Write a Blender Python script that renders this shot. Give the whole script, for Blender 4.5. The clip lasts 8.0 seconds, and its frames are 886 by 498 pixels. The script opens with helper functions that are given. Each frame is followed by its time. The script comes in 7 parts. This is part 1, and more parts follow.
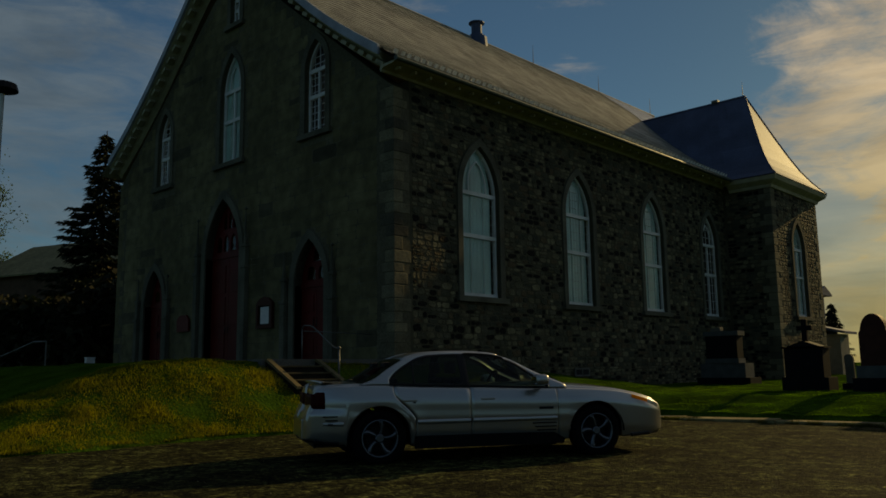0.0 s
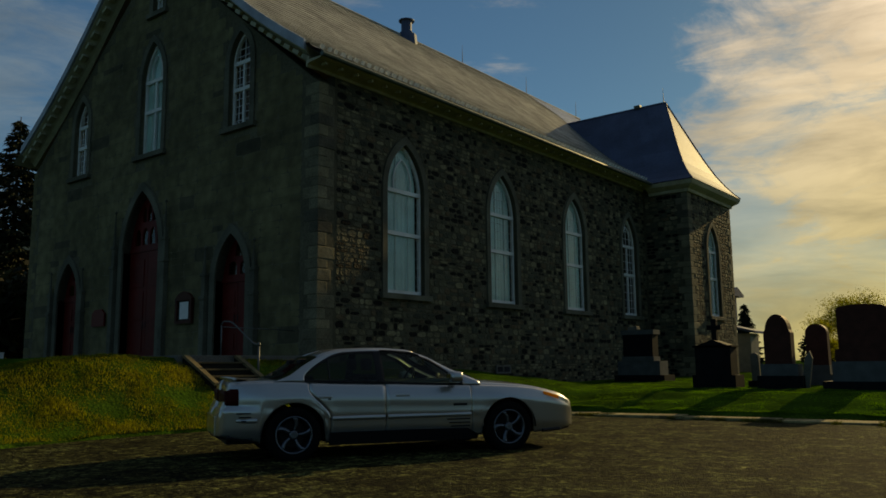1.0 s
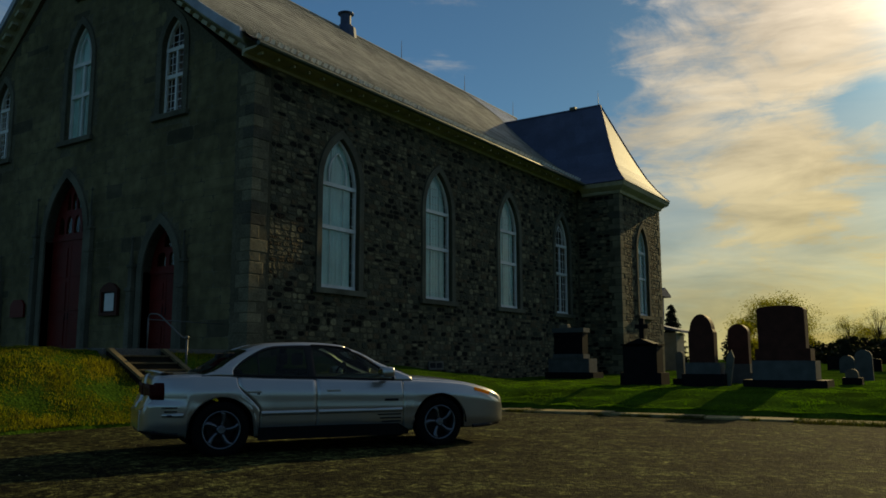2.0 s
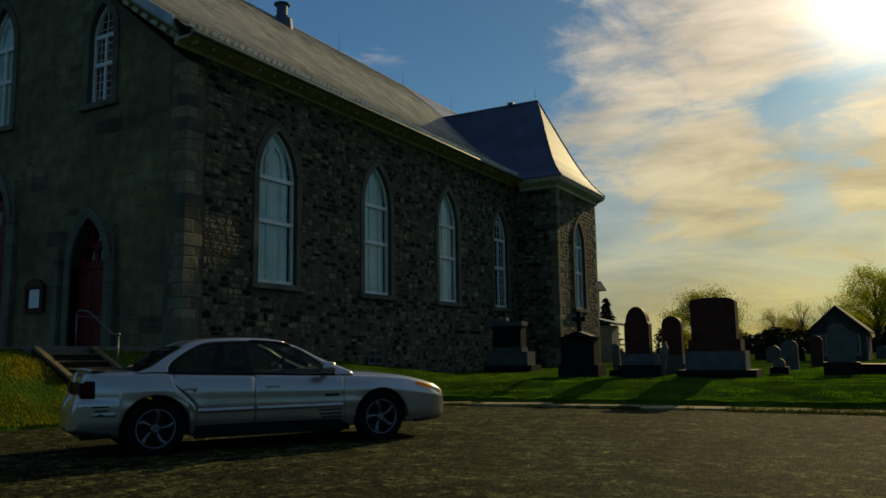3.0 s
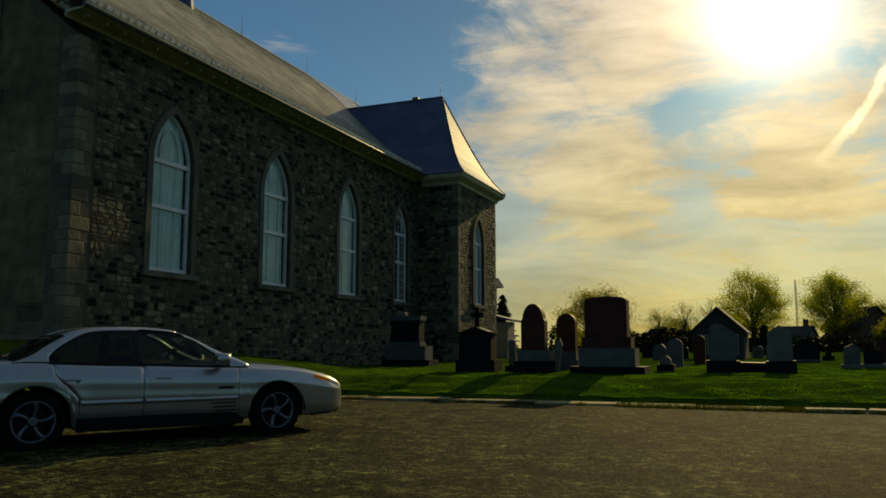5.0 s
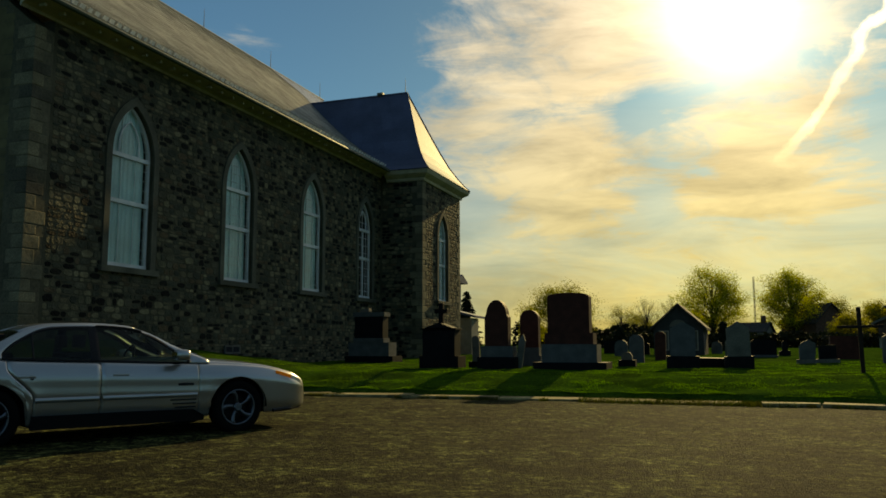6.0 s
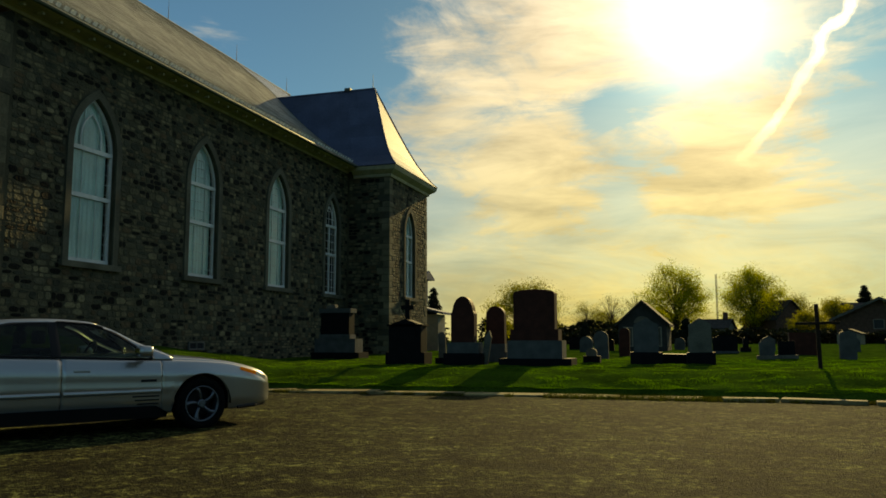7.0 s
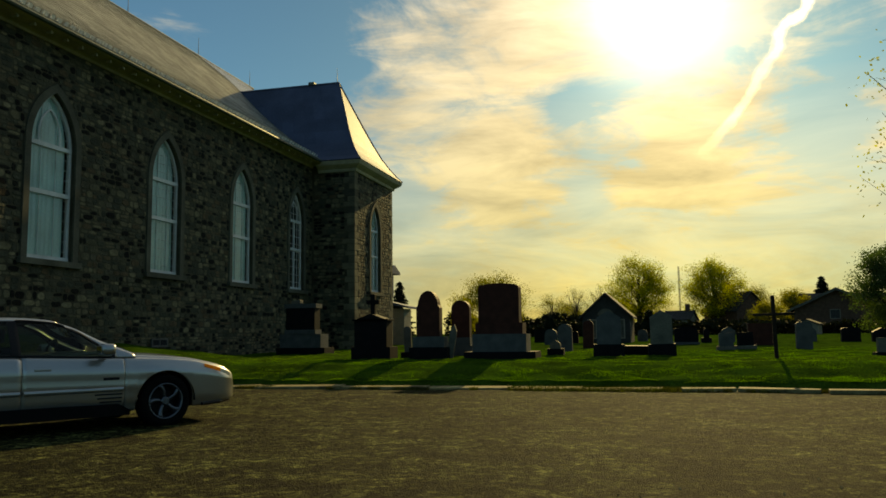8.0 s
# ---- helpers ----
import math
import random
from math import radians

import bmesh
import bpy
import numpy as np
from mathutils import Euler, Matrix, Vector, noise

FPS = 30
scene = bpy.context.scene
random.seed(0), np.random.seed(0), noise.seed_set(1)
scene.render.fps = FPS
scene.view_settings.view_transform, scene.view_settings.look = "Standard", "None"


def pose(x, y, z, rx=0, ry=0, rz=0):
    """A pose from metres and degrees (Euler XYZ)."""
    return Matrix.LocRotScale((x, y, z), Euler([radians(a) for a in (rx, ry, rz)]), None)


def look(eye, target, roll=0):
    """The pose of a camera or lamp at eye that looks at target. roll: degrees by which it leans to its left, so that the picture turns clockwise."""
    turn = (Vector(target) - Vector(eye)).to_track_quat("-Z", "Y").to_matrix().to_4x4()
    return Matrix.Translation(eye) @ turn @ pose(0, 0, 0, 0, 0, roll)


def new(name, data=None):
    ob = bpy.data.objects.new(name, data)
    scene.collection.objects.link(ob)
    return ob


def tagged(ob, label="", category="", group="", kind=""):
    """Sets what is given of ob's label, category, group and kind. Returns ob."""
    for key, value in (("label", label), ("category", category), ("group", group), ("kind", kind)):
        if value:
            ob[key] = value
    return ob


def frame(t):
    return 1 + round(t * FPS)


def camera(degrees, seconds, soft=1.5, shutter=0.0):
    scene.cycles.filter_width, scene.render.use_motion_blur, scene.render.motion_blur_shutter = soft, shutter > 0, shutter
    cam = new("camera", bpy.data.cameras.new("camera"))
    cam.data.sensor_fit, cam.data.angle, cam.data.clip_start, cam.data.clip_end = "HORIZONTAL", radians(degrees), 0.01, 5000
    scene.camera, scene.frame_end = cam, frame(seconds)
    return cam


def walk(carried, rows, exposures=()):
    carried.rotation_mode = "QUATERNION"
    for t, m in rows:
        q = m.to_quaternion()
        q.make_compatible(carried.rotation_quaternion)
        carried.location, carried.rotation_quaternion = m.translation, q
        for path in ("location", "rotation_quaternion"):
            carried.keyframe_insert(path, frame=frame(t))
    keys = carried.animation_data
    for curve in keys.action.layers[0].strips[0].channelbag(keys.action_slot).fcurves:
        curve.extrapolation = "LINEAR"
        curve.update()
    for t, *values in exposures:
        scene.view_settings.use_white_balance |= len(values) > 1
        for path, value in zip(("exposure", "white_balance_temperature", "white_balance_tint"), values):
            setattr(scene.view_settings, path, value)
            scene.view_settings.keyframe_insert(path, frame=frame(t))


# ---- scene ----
cam = camera(58.0, 8.0, soft=1.65)
PATH = [
    (0, (14.293, -13.267, 1.112), (12.93, -11.835, 1.41), -0.8),
    (0.5, (14.411, -13.257, 1.114), (13.115, -11.761, 1.405), -0.7),
    (1, (14.489, -13.259, 1.115), (13.257, -11.71, 1.403), -0.6),
    (1.5, (14.517, -13.261, 1.113), (13.35, -11.663, 1.397), -0.1),
    (3, (14.423, -13.216, 1.092), (13.452, -11.488, 1.356), -0.8),
    (3.5, (14.388, -13.207, 1.092), (13.483, -11.442, 1.353), -0.7),
    (4, (14.367, -13.199, 1.087), (13.522, -11.405, 1.345), -0.2),
    (4.5, (14.352, -13.184, 1.084), (13.558, -11.366, 1.338), -0.0),
    (5, (14.342, -13.171, 1.082), (13.596, -11.332, 1.331), 0.0),
    (6.5, (14.354, -13.148, 1.074), (13.729, -11.263, 1.31), -0.1),
    (7, (14.365, -13.171, 1.074), (13.779, -11.272, 1.305), -0.1),
    (7.5, (14.39, -13.211, 1.079), (13.844, -11.3, 1.301), -0.3),
    (8, (14.428, -13.262, 1.084), (13.923, -11.339, 1.299), -0.7),
]
# the film fades in from black, and the picture warms as the sun comes into view
EXPOSURES = [
    (0.0, -1.25, 8900, 18), (0.5, -0.95, 8700, 18), (1.0, -0.74, 8400, 17), (1.5, -0.66, 7900, 16), (3.0, -0.75, 7200, 17),
    (3.5, -0.72, 7100, 17), (4.0, -0.72, 7300, 16), (4.5, -0.66, 7500, 15), (5.0, -0.62, 8100, 14), (6.5, -0.32, 8900, 10), (8.0, -0.28, 9300, 9),
]
walk(cam, [(t, look(eye, target, roll)) for t, eye, target, roll in PATH], EXPOSURES)

# ---- world and sun ----
SUN_YAW, SUN_UP = -3.6, 20.9


def sky_way(yaw, up):
    return Vector((-math.sin(radians(yaw)) * math.cos(radians(up)), math.cos(radians(yaw)) * math.cos(radians(up)), math.sin(radians(up))))


SUN_WAY = sky_way(SUN_YAW, SUN_UP)
GLARE_WAY = sky_way(-1.2, 22.7)          # the brightest cloud lies beside the sun
CLOUD_NEAR, CLOUD_FAR, AIR = 10.6, 3.9, (0.86, 1.82, 2.40, 1)
# banks of cloud (+) and open gaps (-): way, half width, weight
BANKS = [((-0.42, 0.83, 0.38), 0.34, -0.14), ((-0.17, 0.955, 0.235), 0.20, 0.07), ((-0.29, 0.94, 0.165), 0.07, -0.15), ((-0.077, 0.983, 0.169), 0.05, -0.14),
         ((0.20, 0.953, 0.225), 0.07, -0.14), ((-0.09, 0.957, 0.275), 0.07, -0.12), ((0.06, 0.98, 0.19), 0.14, 0.07), ((-0.12, 0.92, 0.37), 0.09, 0.12), ((-0.75, 0.64, 0.30), 0.5, -0.12),
         ((0.21, 0.93, 0.30), 0.13, -0.07), ((0.02, 0.97, 0.22), 0.10, 0.08)]
TRAIL_N, TRAIL_MID = Vector((0.8431, 0.0514, -0.5353)), Vector((0.1302, 0.9463, 0.2959))


def make_world():
    world = bpy.data.worlds.new("world")
    scene.world = world
    world.use_nodes = True
    nt = world.node_tree
    nt.nodes.clear()
    N = nt.nodes.new
    L = nt.links.new

    def math_node(op, a, b=None, clamp=False):
        n = N("ShaderNodeMath")
        n.operation, n.use_clamp = op, clamp
        for i, v in enumerate((a, b)):
            if v is None:
                continue
            if isinstance(v, (int, float)):
                n.inputs[i].default_value = v
            else:
                L(v, n.inputs[i])
        return n.outputs[0]

    sky = N("ShaderNodeTexSky")
    sky.sky_type, sky.sun_disc = "NISHITA", False
    sky.sun_elevation, sky.sun_rotation = radians(SUN_UP), radians(-SUN_YAW)
    sky.air_density, sky.dust_density, sky.ozone_density = 1.0, 0.6, 2.0
    coord = N("ShaderNodeTexCoord").outputs["Generated"]
    sep = N("ShaderNodeSeparateXYZ")
    L(coord, sep.inputs[0])
    dot = N("ShaderNodeVectorMath")
    dot.operation = "DOT_PRODUCT"
    L(coord, dot.inputs[0])
    dot.inputs[1].default_value = GLARE_WAY
    near = math_node("MAXIMUM", dot.outputs["Value"], 0.0)
    # lumpy, drawn-out cloud: broad forms and torn edges
    lumps = None
    for scale, sz, detail, warp, weight, loc in ((3.4, 2.6, 7.0, 0.7, 0.62, (1.3, 0.4, 2.2)), (9.0, 3.4, 6.0, 0.9, 0.38, (4.1, 2.7, 0.5))):
        shift = N("ShaderNodeMapping")
        shift.inputs["Location"].default_value = loc
        shift.inputs["Rotation"].default_value = (0, radians(-9), 0)
        shift.inputs["Scale"].default_value = (1.0, 1.0, sz)
        L(coord, shift.inputs[0])
        tex = N("ShaderNodeTexNoise")
        tex.inputs["Scale"].default_value, tex.inputs["Detail"].default_value = scale, detail
        tex.inputs["Roughness"].default_value, tex.inputs["Distortion"].default_value = 0.62, warp
        L(shift.outputs[0], tex.inputs["Vector"])
        v = math_node("MULTIPLY", tex.outputs["Fac"], weight)
        lumps = v if lumps is None else math_node("ADD", lumps, v)
    for way, wide, weight in BANKS:
        d = N("ShaderNodeVectorMath")
        d.operation = "DISTANCE"
        L(coord, d.inputs[0])
        d.inputs[1].default_value = Vector(way).normalized()
        f = math_node("SUBTRACT", 1.0, math_node("DIVIDE", d.outputs["Value"], wide), True)
        lumps = math_node("ADD", lumps, math_node("MULTIPLY", math_node("MULTIPLY", f, f), weight * 2.0))
    ramp = N("ShaderNodeValToRGB")
    ramp.color_ramp.interpolation = "EASE"
    ramp.color_ramp.elements[0].position, ramp.color_ramp.elements[1].position = 0.355, 0.585
    L(lumps, ramp.inputs[0])
    cover = math_node("MULTIPLY", ramp.outputs["Color"], math_node("ADD", math_node("MULTIPLY", math_node("POWER", near, 4.0), 0.35), 0.62), True)
    # haze that thickens towards the horizon
    cover = math_node("MAXIMUM", cover, math_node("MULTIPLY", math_node("POWER", math_node("SUBTRACT", 1.0, math_node("MULTIPLY", math_node("MAXIMUM", sep.outputs[2], 0.0), 3.4), True), 0.75), math_node("ADD", math_node("MULTIPLY", math_node("POWER", near, 2.0), 0.95), math_node("MULTIPLY", ramp.outputs["Color"], 0.26))))
    # a vapour trail
    trail = N("ShaderNodeVectorMath")
    trail.operation = "DOT_PRODUCT"
    L(coord, trail.inputs[0])
    trail.inputs[1].default_value = TRAIL_N
    wob = N("ShaderNodeTexNoise")
    wob.inputs["Scale"].default_value, wob.inputs["Detail"].default_value = 13.0, 7.0
    L(coord, wob.inputs["Vector"])
    off = math_node("ABSOLUTE", math_node("ADD", trail.outputs["Value"], math_node("MULTIPLY", math_node("SUBTRACT", wob.outputs["Fac"], 0.5), 0.06)))
    along = N("ShaderNodeVectorMath")
    along.operation = "DOT_PRODUCT"
    L(coord, along.inputs[0])
    along.inputs[1].default_value = TRAIL_MID
    reach = math_node("MULTIPLY", math_node("SUBTRACT", along.outputs["Value"], 0.985), 90.0, True)
    reach = math_node("MULTIPLY", reach, math_node("MULTIPLY", math_node("SUBTRACT", sep.outputs[2], 0.205), 22.0, True))
    trail_f = math_node("MULTIPLY", math_node("MULTIPLY", 1.7, math_node("SUBTRACT", 1.0, math_node("DIVIDE", off, 0.0075), True), True), reach, True)
    cover = math_node("MAXIMUM", cover, math_node("MULTIPLY", trail_f, 0.95))
    # cloud brightness grows towards the sun, its colour warms towards the horizon
    glow = math_node("ADD", math_node("MULTIPLY", math_node("POWER", near, 7.0), CLOUD_NEAR), math_node("ADD", math_node("MULTIPLY", math_node("POWER", math_node("MULTIPLY", math_node("ADD", dot.outputs["Value"], 1.0), 0.5), 2.0), 11.0), CLOUD_FAR))
    low = math_node("SUBTRACT", 1.0, math_node("MULTIPLY", math_node("MAXIMUM", sep.outputs[2], 0.0), 2.0), True)
    glow = math_node("MULTIPLY", math_node("MULTIPLY", glow, math_node("SUBTRACT", 1.0, math_node("MULTIPLY", math_node("MULTIPLY", low, low), 0.15))), math_node("ADD", 1.0, math_node("MULTIPLY", trail_f, 0.75)))
    shade = N("ShaderNodeMapping")
    shade.inputs["Location"].default_value = (0.7, 3.1, 1.4)
    shade.inputs["Rotation"].default_value = (0, radians(7), 0)
    shade.inputs["Scale"].default_value = (1.0, 1.0, 4.5)
    L(coord, shade.inputs[0])
    folds = N("ShaderNodeTexNoise")
    folds.inputs["Scale"].default_value, folds.inputs["Detail"].default_value = 5.0, 7.0
    folds.inputs["Roughness"].default_value, folds.inputs["Distortion"].default_value = 0.6, 0.5
    L(shade.outputs[0], folds.inputs["Vector"])
    depth = N("ShaderNodeMapRange")
    for k, v in zip(("From Min", "From Max", "To Min", "To Max"), (0.35, 0.65, 0.74, 1.20)):
        depth.inputs[k].default_value = v
    L(folds.outputs["Fac"], depth.inputs[0])
    glow = math_node("MULTIPLY", glow, depth.outputs[0])
    tint = N("ShaderNodeMix")
    tint.data_type = "RGBA"
    tint.inputs["A"].default_value = (1.0, 0.93, 0.79, 1)
    tint.inputs["B"].default_value = (1.0, 0.78, 0.0, 1)
    L(math_node("POWER", low, 1.7), tint.inputs["Factor"])
    cool = N("ShaderNodeMix")
    cool.data_type = "RGBA"
    cool.inputs["A"].default_value = (0.48, 0.78, 1.06, 1)
    L(tint.outputs["Result"], cool.inputs["B"])
    L(math_node("POWER", near, 3.0), cool.inputs["Factor"])
    lit = N("ShaderNodeVectorMath")
    lit.operation = "SCALE"
    L(cool.outputs["Result"], lit.inputs[0])
    L(glow, lit.inputs["Scale"])
    air = N("ShaderNodeMix")
    air.data_type, air.blend_type = "RGBA", "MULTIPLY"
    air.inputs["Factor"].default_value = 1.0
    air.inputs["B"].default_value = AIR
    L(sky.outputs[0], air.inputs["A"])
    # thin high cloud dims the bright ring of clear sky about the sun
    veil = N("ShaderNodeVectorMath")
    veil.operation = "SCALE"
    L(air.outputs["Result"], veil.inputs[0])
    L(math_node("SUBTRACT", 1.0, math_node("MULTIPLY", math_node("POWER", near, 6.0), 0.46)), veil.inputs["Scale"])
    mix = N("ShaderNodeMix")
    mix.data_type = "RGBA"
    L(cover, mix.inputs["Factor"])
    L(veil.outputs[0], mix.inputs["A"])
    L(lit.outputs[0], mix.inputs["B"])
    add = N("ShaderNodeMix")
    add.data_type, add.blend_type = "RGBA", "ADD"
    add.inputs["Factor"].default_value = 1.0
    L(mix.outputs["Result"], add.inputs["A"])
    sunny = N("ShaderNodeVectorMath")
    sunny.operation = "SCALE"
    sunny.inputs[0].default_value = (1.0, 0.93, 0.74)
    L(math_node("ADD", math_node("MULTIPLY", math_node("POWER", near, 420.0), 60.0), math_node("MULTIPLY", math_node("POWER", near, 110.0), 4.5)), sunny.inputs["Scale"])
    L(sunny.outputs[0], add.inputs["B"])
    back = N("ShaderNodeBackground")
    back.inputs["Strength"].default_value = 0.05
    L(add.outputs["Result"], back.inputs["Color"])
    L(back.outputs[0], N("ShaderNodeOutputWorld").inputs["Surface"])


make_world()
lamp = bpy.data.lights.new("sun", "SUN")
lamp.energy, lamp.angle, lamp.color = 5.0, radians(0.6), (1.0, 0.85, 0.42)
sun = new("sun", lamp)
sun.matrix_world = look((0, 0, 60), Vector((0, 0, 60)) - SUN_WAY)

# ---- materials ----
def mat(name, color, rough=0.8, metal=0.0, vary=0.25, scale=3.0, fine=40.0, bump=0.3, bump_scale=30.0, depth=0.01,
        second=None, patch=0.5, patch_scale=0.7, random_tone=0.0, island=False, spec=0.18, tones=None, thin=0.0, specks=0.0, sharp=0.2, cracks=0.0, patch_sharp=0.2, placed=False):
    """A surface with variation at two scales: blotches and grain; and fine relief."""
    m = bpy.data.materials.new(name)
    m.use_nodes = True
    nt = m.node_tree
    b = nt.nodes["Principled BSDF"]
    N, L = nt.nodes.new, nt.links.new
    b.inputs["Roughness"].default_value, b.inputs["Metallic"].default_value = rough, metal
    b.inputs["Specular IOR Level"].default_value = spec
    co = N("ShaderNodeNewGeometry").outputs["Position"] if placed else N("ShaderNodeTexCoord").outputs["Object"]

    def noise_tex(s, detail=5.0):
        n = N("ShaderNodeTexNoise")
        n.inputs["Scale"].default_value, n.inputs["Detail"].default_value = s, detail
        L(co, n.inputs["Vector"])
        return n.outputs["Fac"]

    def ramp(fac, lo, hi, p0=0.3, p1=0.7):
        r = N("ShaderNodeValToRGB")
        r.color_ramp.elements[0].position, r.color_ramp.elements[1].position = p0, p1
        r.color_ramp.elements[0].color = (*lo, 1) if not isinstance(lo, (int, float)) else (lo, lo, lo, 1)
        r.color_ramp.elements[1].color = (*hi, 1) if not isinstance(hi, (int, float)) else (hi, hi, hi, 1)
        L(fac, r.inputs[0])
        return r.outputs[0]

    def mult(a, c, f=1.0):
        n = N("ShaderNodeMix")
        n.data_type, n.blend_type = "RGBA", "MULTIPLY"
        n.inputs["Factor"].default_value = f
        L(a, n.inputs["A"])
        L(c, n.inputs["B"])
        return n.outputs["Result"]

    if tones:
        r = N("ShaderNodeValToRGB")
        r.color_ramp.interpolation = "CONSTANT"
        while len(r.color_ramp.elements) < len(tones):
            r.color_ramp.elements.new(0.5)
        for i, (pos, c) in enumerate(tones):
            r.color_ramp.elements[i].position = pos
            r.color_ramp.elements[i].color = (*c, 1)
        src = N("ShaderNodeNewGeometry").outputs["Random Per Island"] if island else N("ShaderNodeObjectInfo").outputs["Random"]
        L(src, r.inputs[0])
        col = r.outputs[0]
    else:
        col = ramp(noise_tex(patch_scale), color, second or tuple(c * (1 - patch * 0.5) for c in color), 0.5 - patch_sharp, 0.5 + patch_sharp)
    col = mult(col, ramp(noise_tex(scale), 1 - vary, 1 + vary * 0.4, 0.5 - sharp, 0.5 + sharp))
    col = mult(col, ramp(noise_tex(fine, 3.0), 1 - vary * 0.7, 1 + vary * 0.5))
    if random_tone:
        src = N("ShaderNodeNewGeometry").outputs["Random Per Island"] if island else N("ShaderNodeObjectInfo").outputs["Random"]
        col = mult(col, ramp(src, 1 - random_tone, 1 + random_tone, 0.0, 1.0))
    if cracks:
        w = N("ShaderNodeTexNoise")
        w.inputs["Scale"].default_value = 2.5
        L(co, w.inputs["Vector"])
        mv = N("ShaderNodeMix")
        mv.data_type = "VECTOR"
        mv.inputs["Factor"].default_value = 0.25
        L(co, mv.inputs["A"])
        L(w.outputs["Color"], mv.inputs["B"])
        cv = N("ShaderNodeTexVoronoi")
        cv.feature = "DISTANCE_TO_EDGE"
        cv.inputs["Scale"].default_value = cracks
        L(mv.outputs["Result"], cv.inputs["Vector"])
        col = mult(col, ramp(cv.outputs["Distance"], 0.35, 1.0, 0.004, 0.03))
    if specks:
        v = N("ShaderNodeTexVoronoi")
        v.inputs["Scale"].default_value = specks
        L(co, v.inputs["Vector"])
        sp = N("ShaderNodeMix")
        sp.data_type = "RGBA"
        L(ramp(v.outputs["Distance"], 0.55, 0.0, 0.06, 0.16), sp.inputs["Factor"])
        L(col, sp.inputs["A"])
        sp.inputs["B"].default_value = (0.16, 0.14, 0.07, 1)
        col = sp.outputs["Result"]
    L(col, b.inputs["Base Color"])
    if thin:
        tr = N("ShaderNodeBsdfTranslucent")
        warm = N("ShaderNodeMix")
        warm.data_type, warm.blend_type = "RGBA", "MULTIPLY"
        warm.inputs["Factor"].default_value = 1.0
        warm.inputs["B"].default_value = (1.25, 1.55, 0.45, 1)
        L(col, warm.inputs["A"])
        L(warm.outputs["Result"], tr.inputs[0])
        ms = N("ShaderNodeMixShader")
        ms.inputs[0].default_value = thin
        L(b.outputs[0], ms.inputs[1])
        L(tr.outputs[0], ms.inputs[2])
        L(ms.outputs[0], nt.nodes["Material Output"].inputs[0])
    if bump:
        bn = N("ShaderNodeBump")
        bn.inputs["Strength"].default_value, bn.inputs["Distance"].default_value = bump, depth
        L(noise_tex(bump_scale, 6.0), bn.inputs["Height"])
        L(bn.outputs[0], b.inputs["Normal"])
    return m


def glass_mat(name, tint, rough=0.02, ior=1.5):
    m = bpy.data.materials.new(name)
    m.use_nodes = True
    nt = m.node_tree
    nt.nodes.clear()
    N, L = nt.nodes.new, nt.links.new
    clear = N("ShaderNodeBsdfTransparent")
    clear.inputs[0].default_value = (*tint, 1)
    gloss = N("ShaderNodeBsdfGlossy")
    gloss.inputs["Roughness"].default_value = rough
    fres = N("ShaderNodeFresnel")
    fres.inputs["IOR"].default_value = ior
    mix = N("ShaderNodeMixShader")
    L(fres.outputs[0], mix.inputs[0])
    L(clear.outputs[0], mix.inputs[1])
    L(gloss.outputs[0], mix.inputs[2])
    L(mix.outputs[0], N("ShaderNodeOutputMaterial").inputs[0])
    return m


RUBBLE = [(0.0, (0.142, 0.133, 0.083)), (0.13, (0.084, 0.085, 0.059)), (0.25, (0.204, 0.180, 0.107)), (0.35, (0.133, 0.097, 0.056)),
          (0.44, (0.067, 0.070, 0.050)), (0.55, (0.176, 0.153, 0.092)), (0.63, (0.007, 0.007, 0.006)), (0.80, (0.114, 0.108, 0.073)), (0.90, (0.257, 0.225, 0.133)), (0.95, (0.017, 0.016, 0.012))]
STONEWORK = dict(vary=0.5, scale=2.2, fine=38.0, bump=0.9, bump_scale=16.0, depth=0.03, placed=True)
M_STONE = mat("rubble_stone", (0, 0, 0), 0.85, tones=RUBBLE, **STONEWORK)
M_STONE_FAR = mat("rubble_stone_joined", (0, 0, 0), 0.85, tones=RUBBLE, island=True, **STONEWORK)
M_MORTAR = mat("mortar", (0.108, 0.098, 0.064), 0.95, vary=0.45, scale=1.3, fine=50, bump=0.8, bump_scale=40, placed=True)
ASHLAR = [(0.0, (0.174, 0.149, 0.075)), (0.3, (0.163, 0.140, 0.072)), (0.55, (0.184, 0.156, 0.080)), (0.8, (0.153, 0.131, 0.070)), (0.95, (0.096, 0.084, 0.052))]
ASHWORK = dict(vary=0.50, scale=0.38, fine=2.6, bump=0.35, bump_scale=9, depth=0.012, placed=True)
M_ASHLAR = mat("ashlar", (0, 0, 0), 0.85, tones=ASHLAR, **ASHWORK)
M_ASHLAR_FAR = mat("ashlar_joined", (0, 0, 0), 0.85, tones=ASHLAR, island=True, **ASHWORK)
M_ASHLAR_WALL = mat("ashlar_joint", (0.150, 0.136, 0.090), 0.9, vary=0.4, scale=0.55, fine=12, placed=True)
QUOIN = [(0.0, (0.189, 0.170, 0.111)), (0.35, (0.159, 0.141, 0.092)), (0.6, (0.224, 0.195, 0.122)), (0.88, (0.095, 0.087, 0.063))]
M_QUOIN = mat("corner_stone", (0, 0, 0), 0.85, tones=QUOIN, vary=0.45, scale=1.6, fine=30, bump=0.5, bump_scale=12, depth=0.015, placed=True)
M_TRIM = mat("dressed_stone", (0.150, 0.145, 0.108), 0.85, vary=0.4, scale=1.2, fine=35, bump=0.4, random_tone=0.15, placed=True)
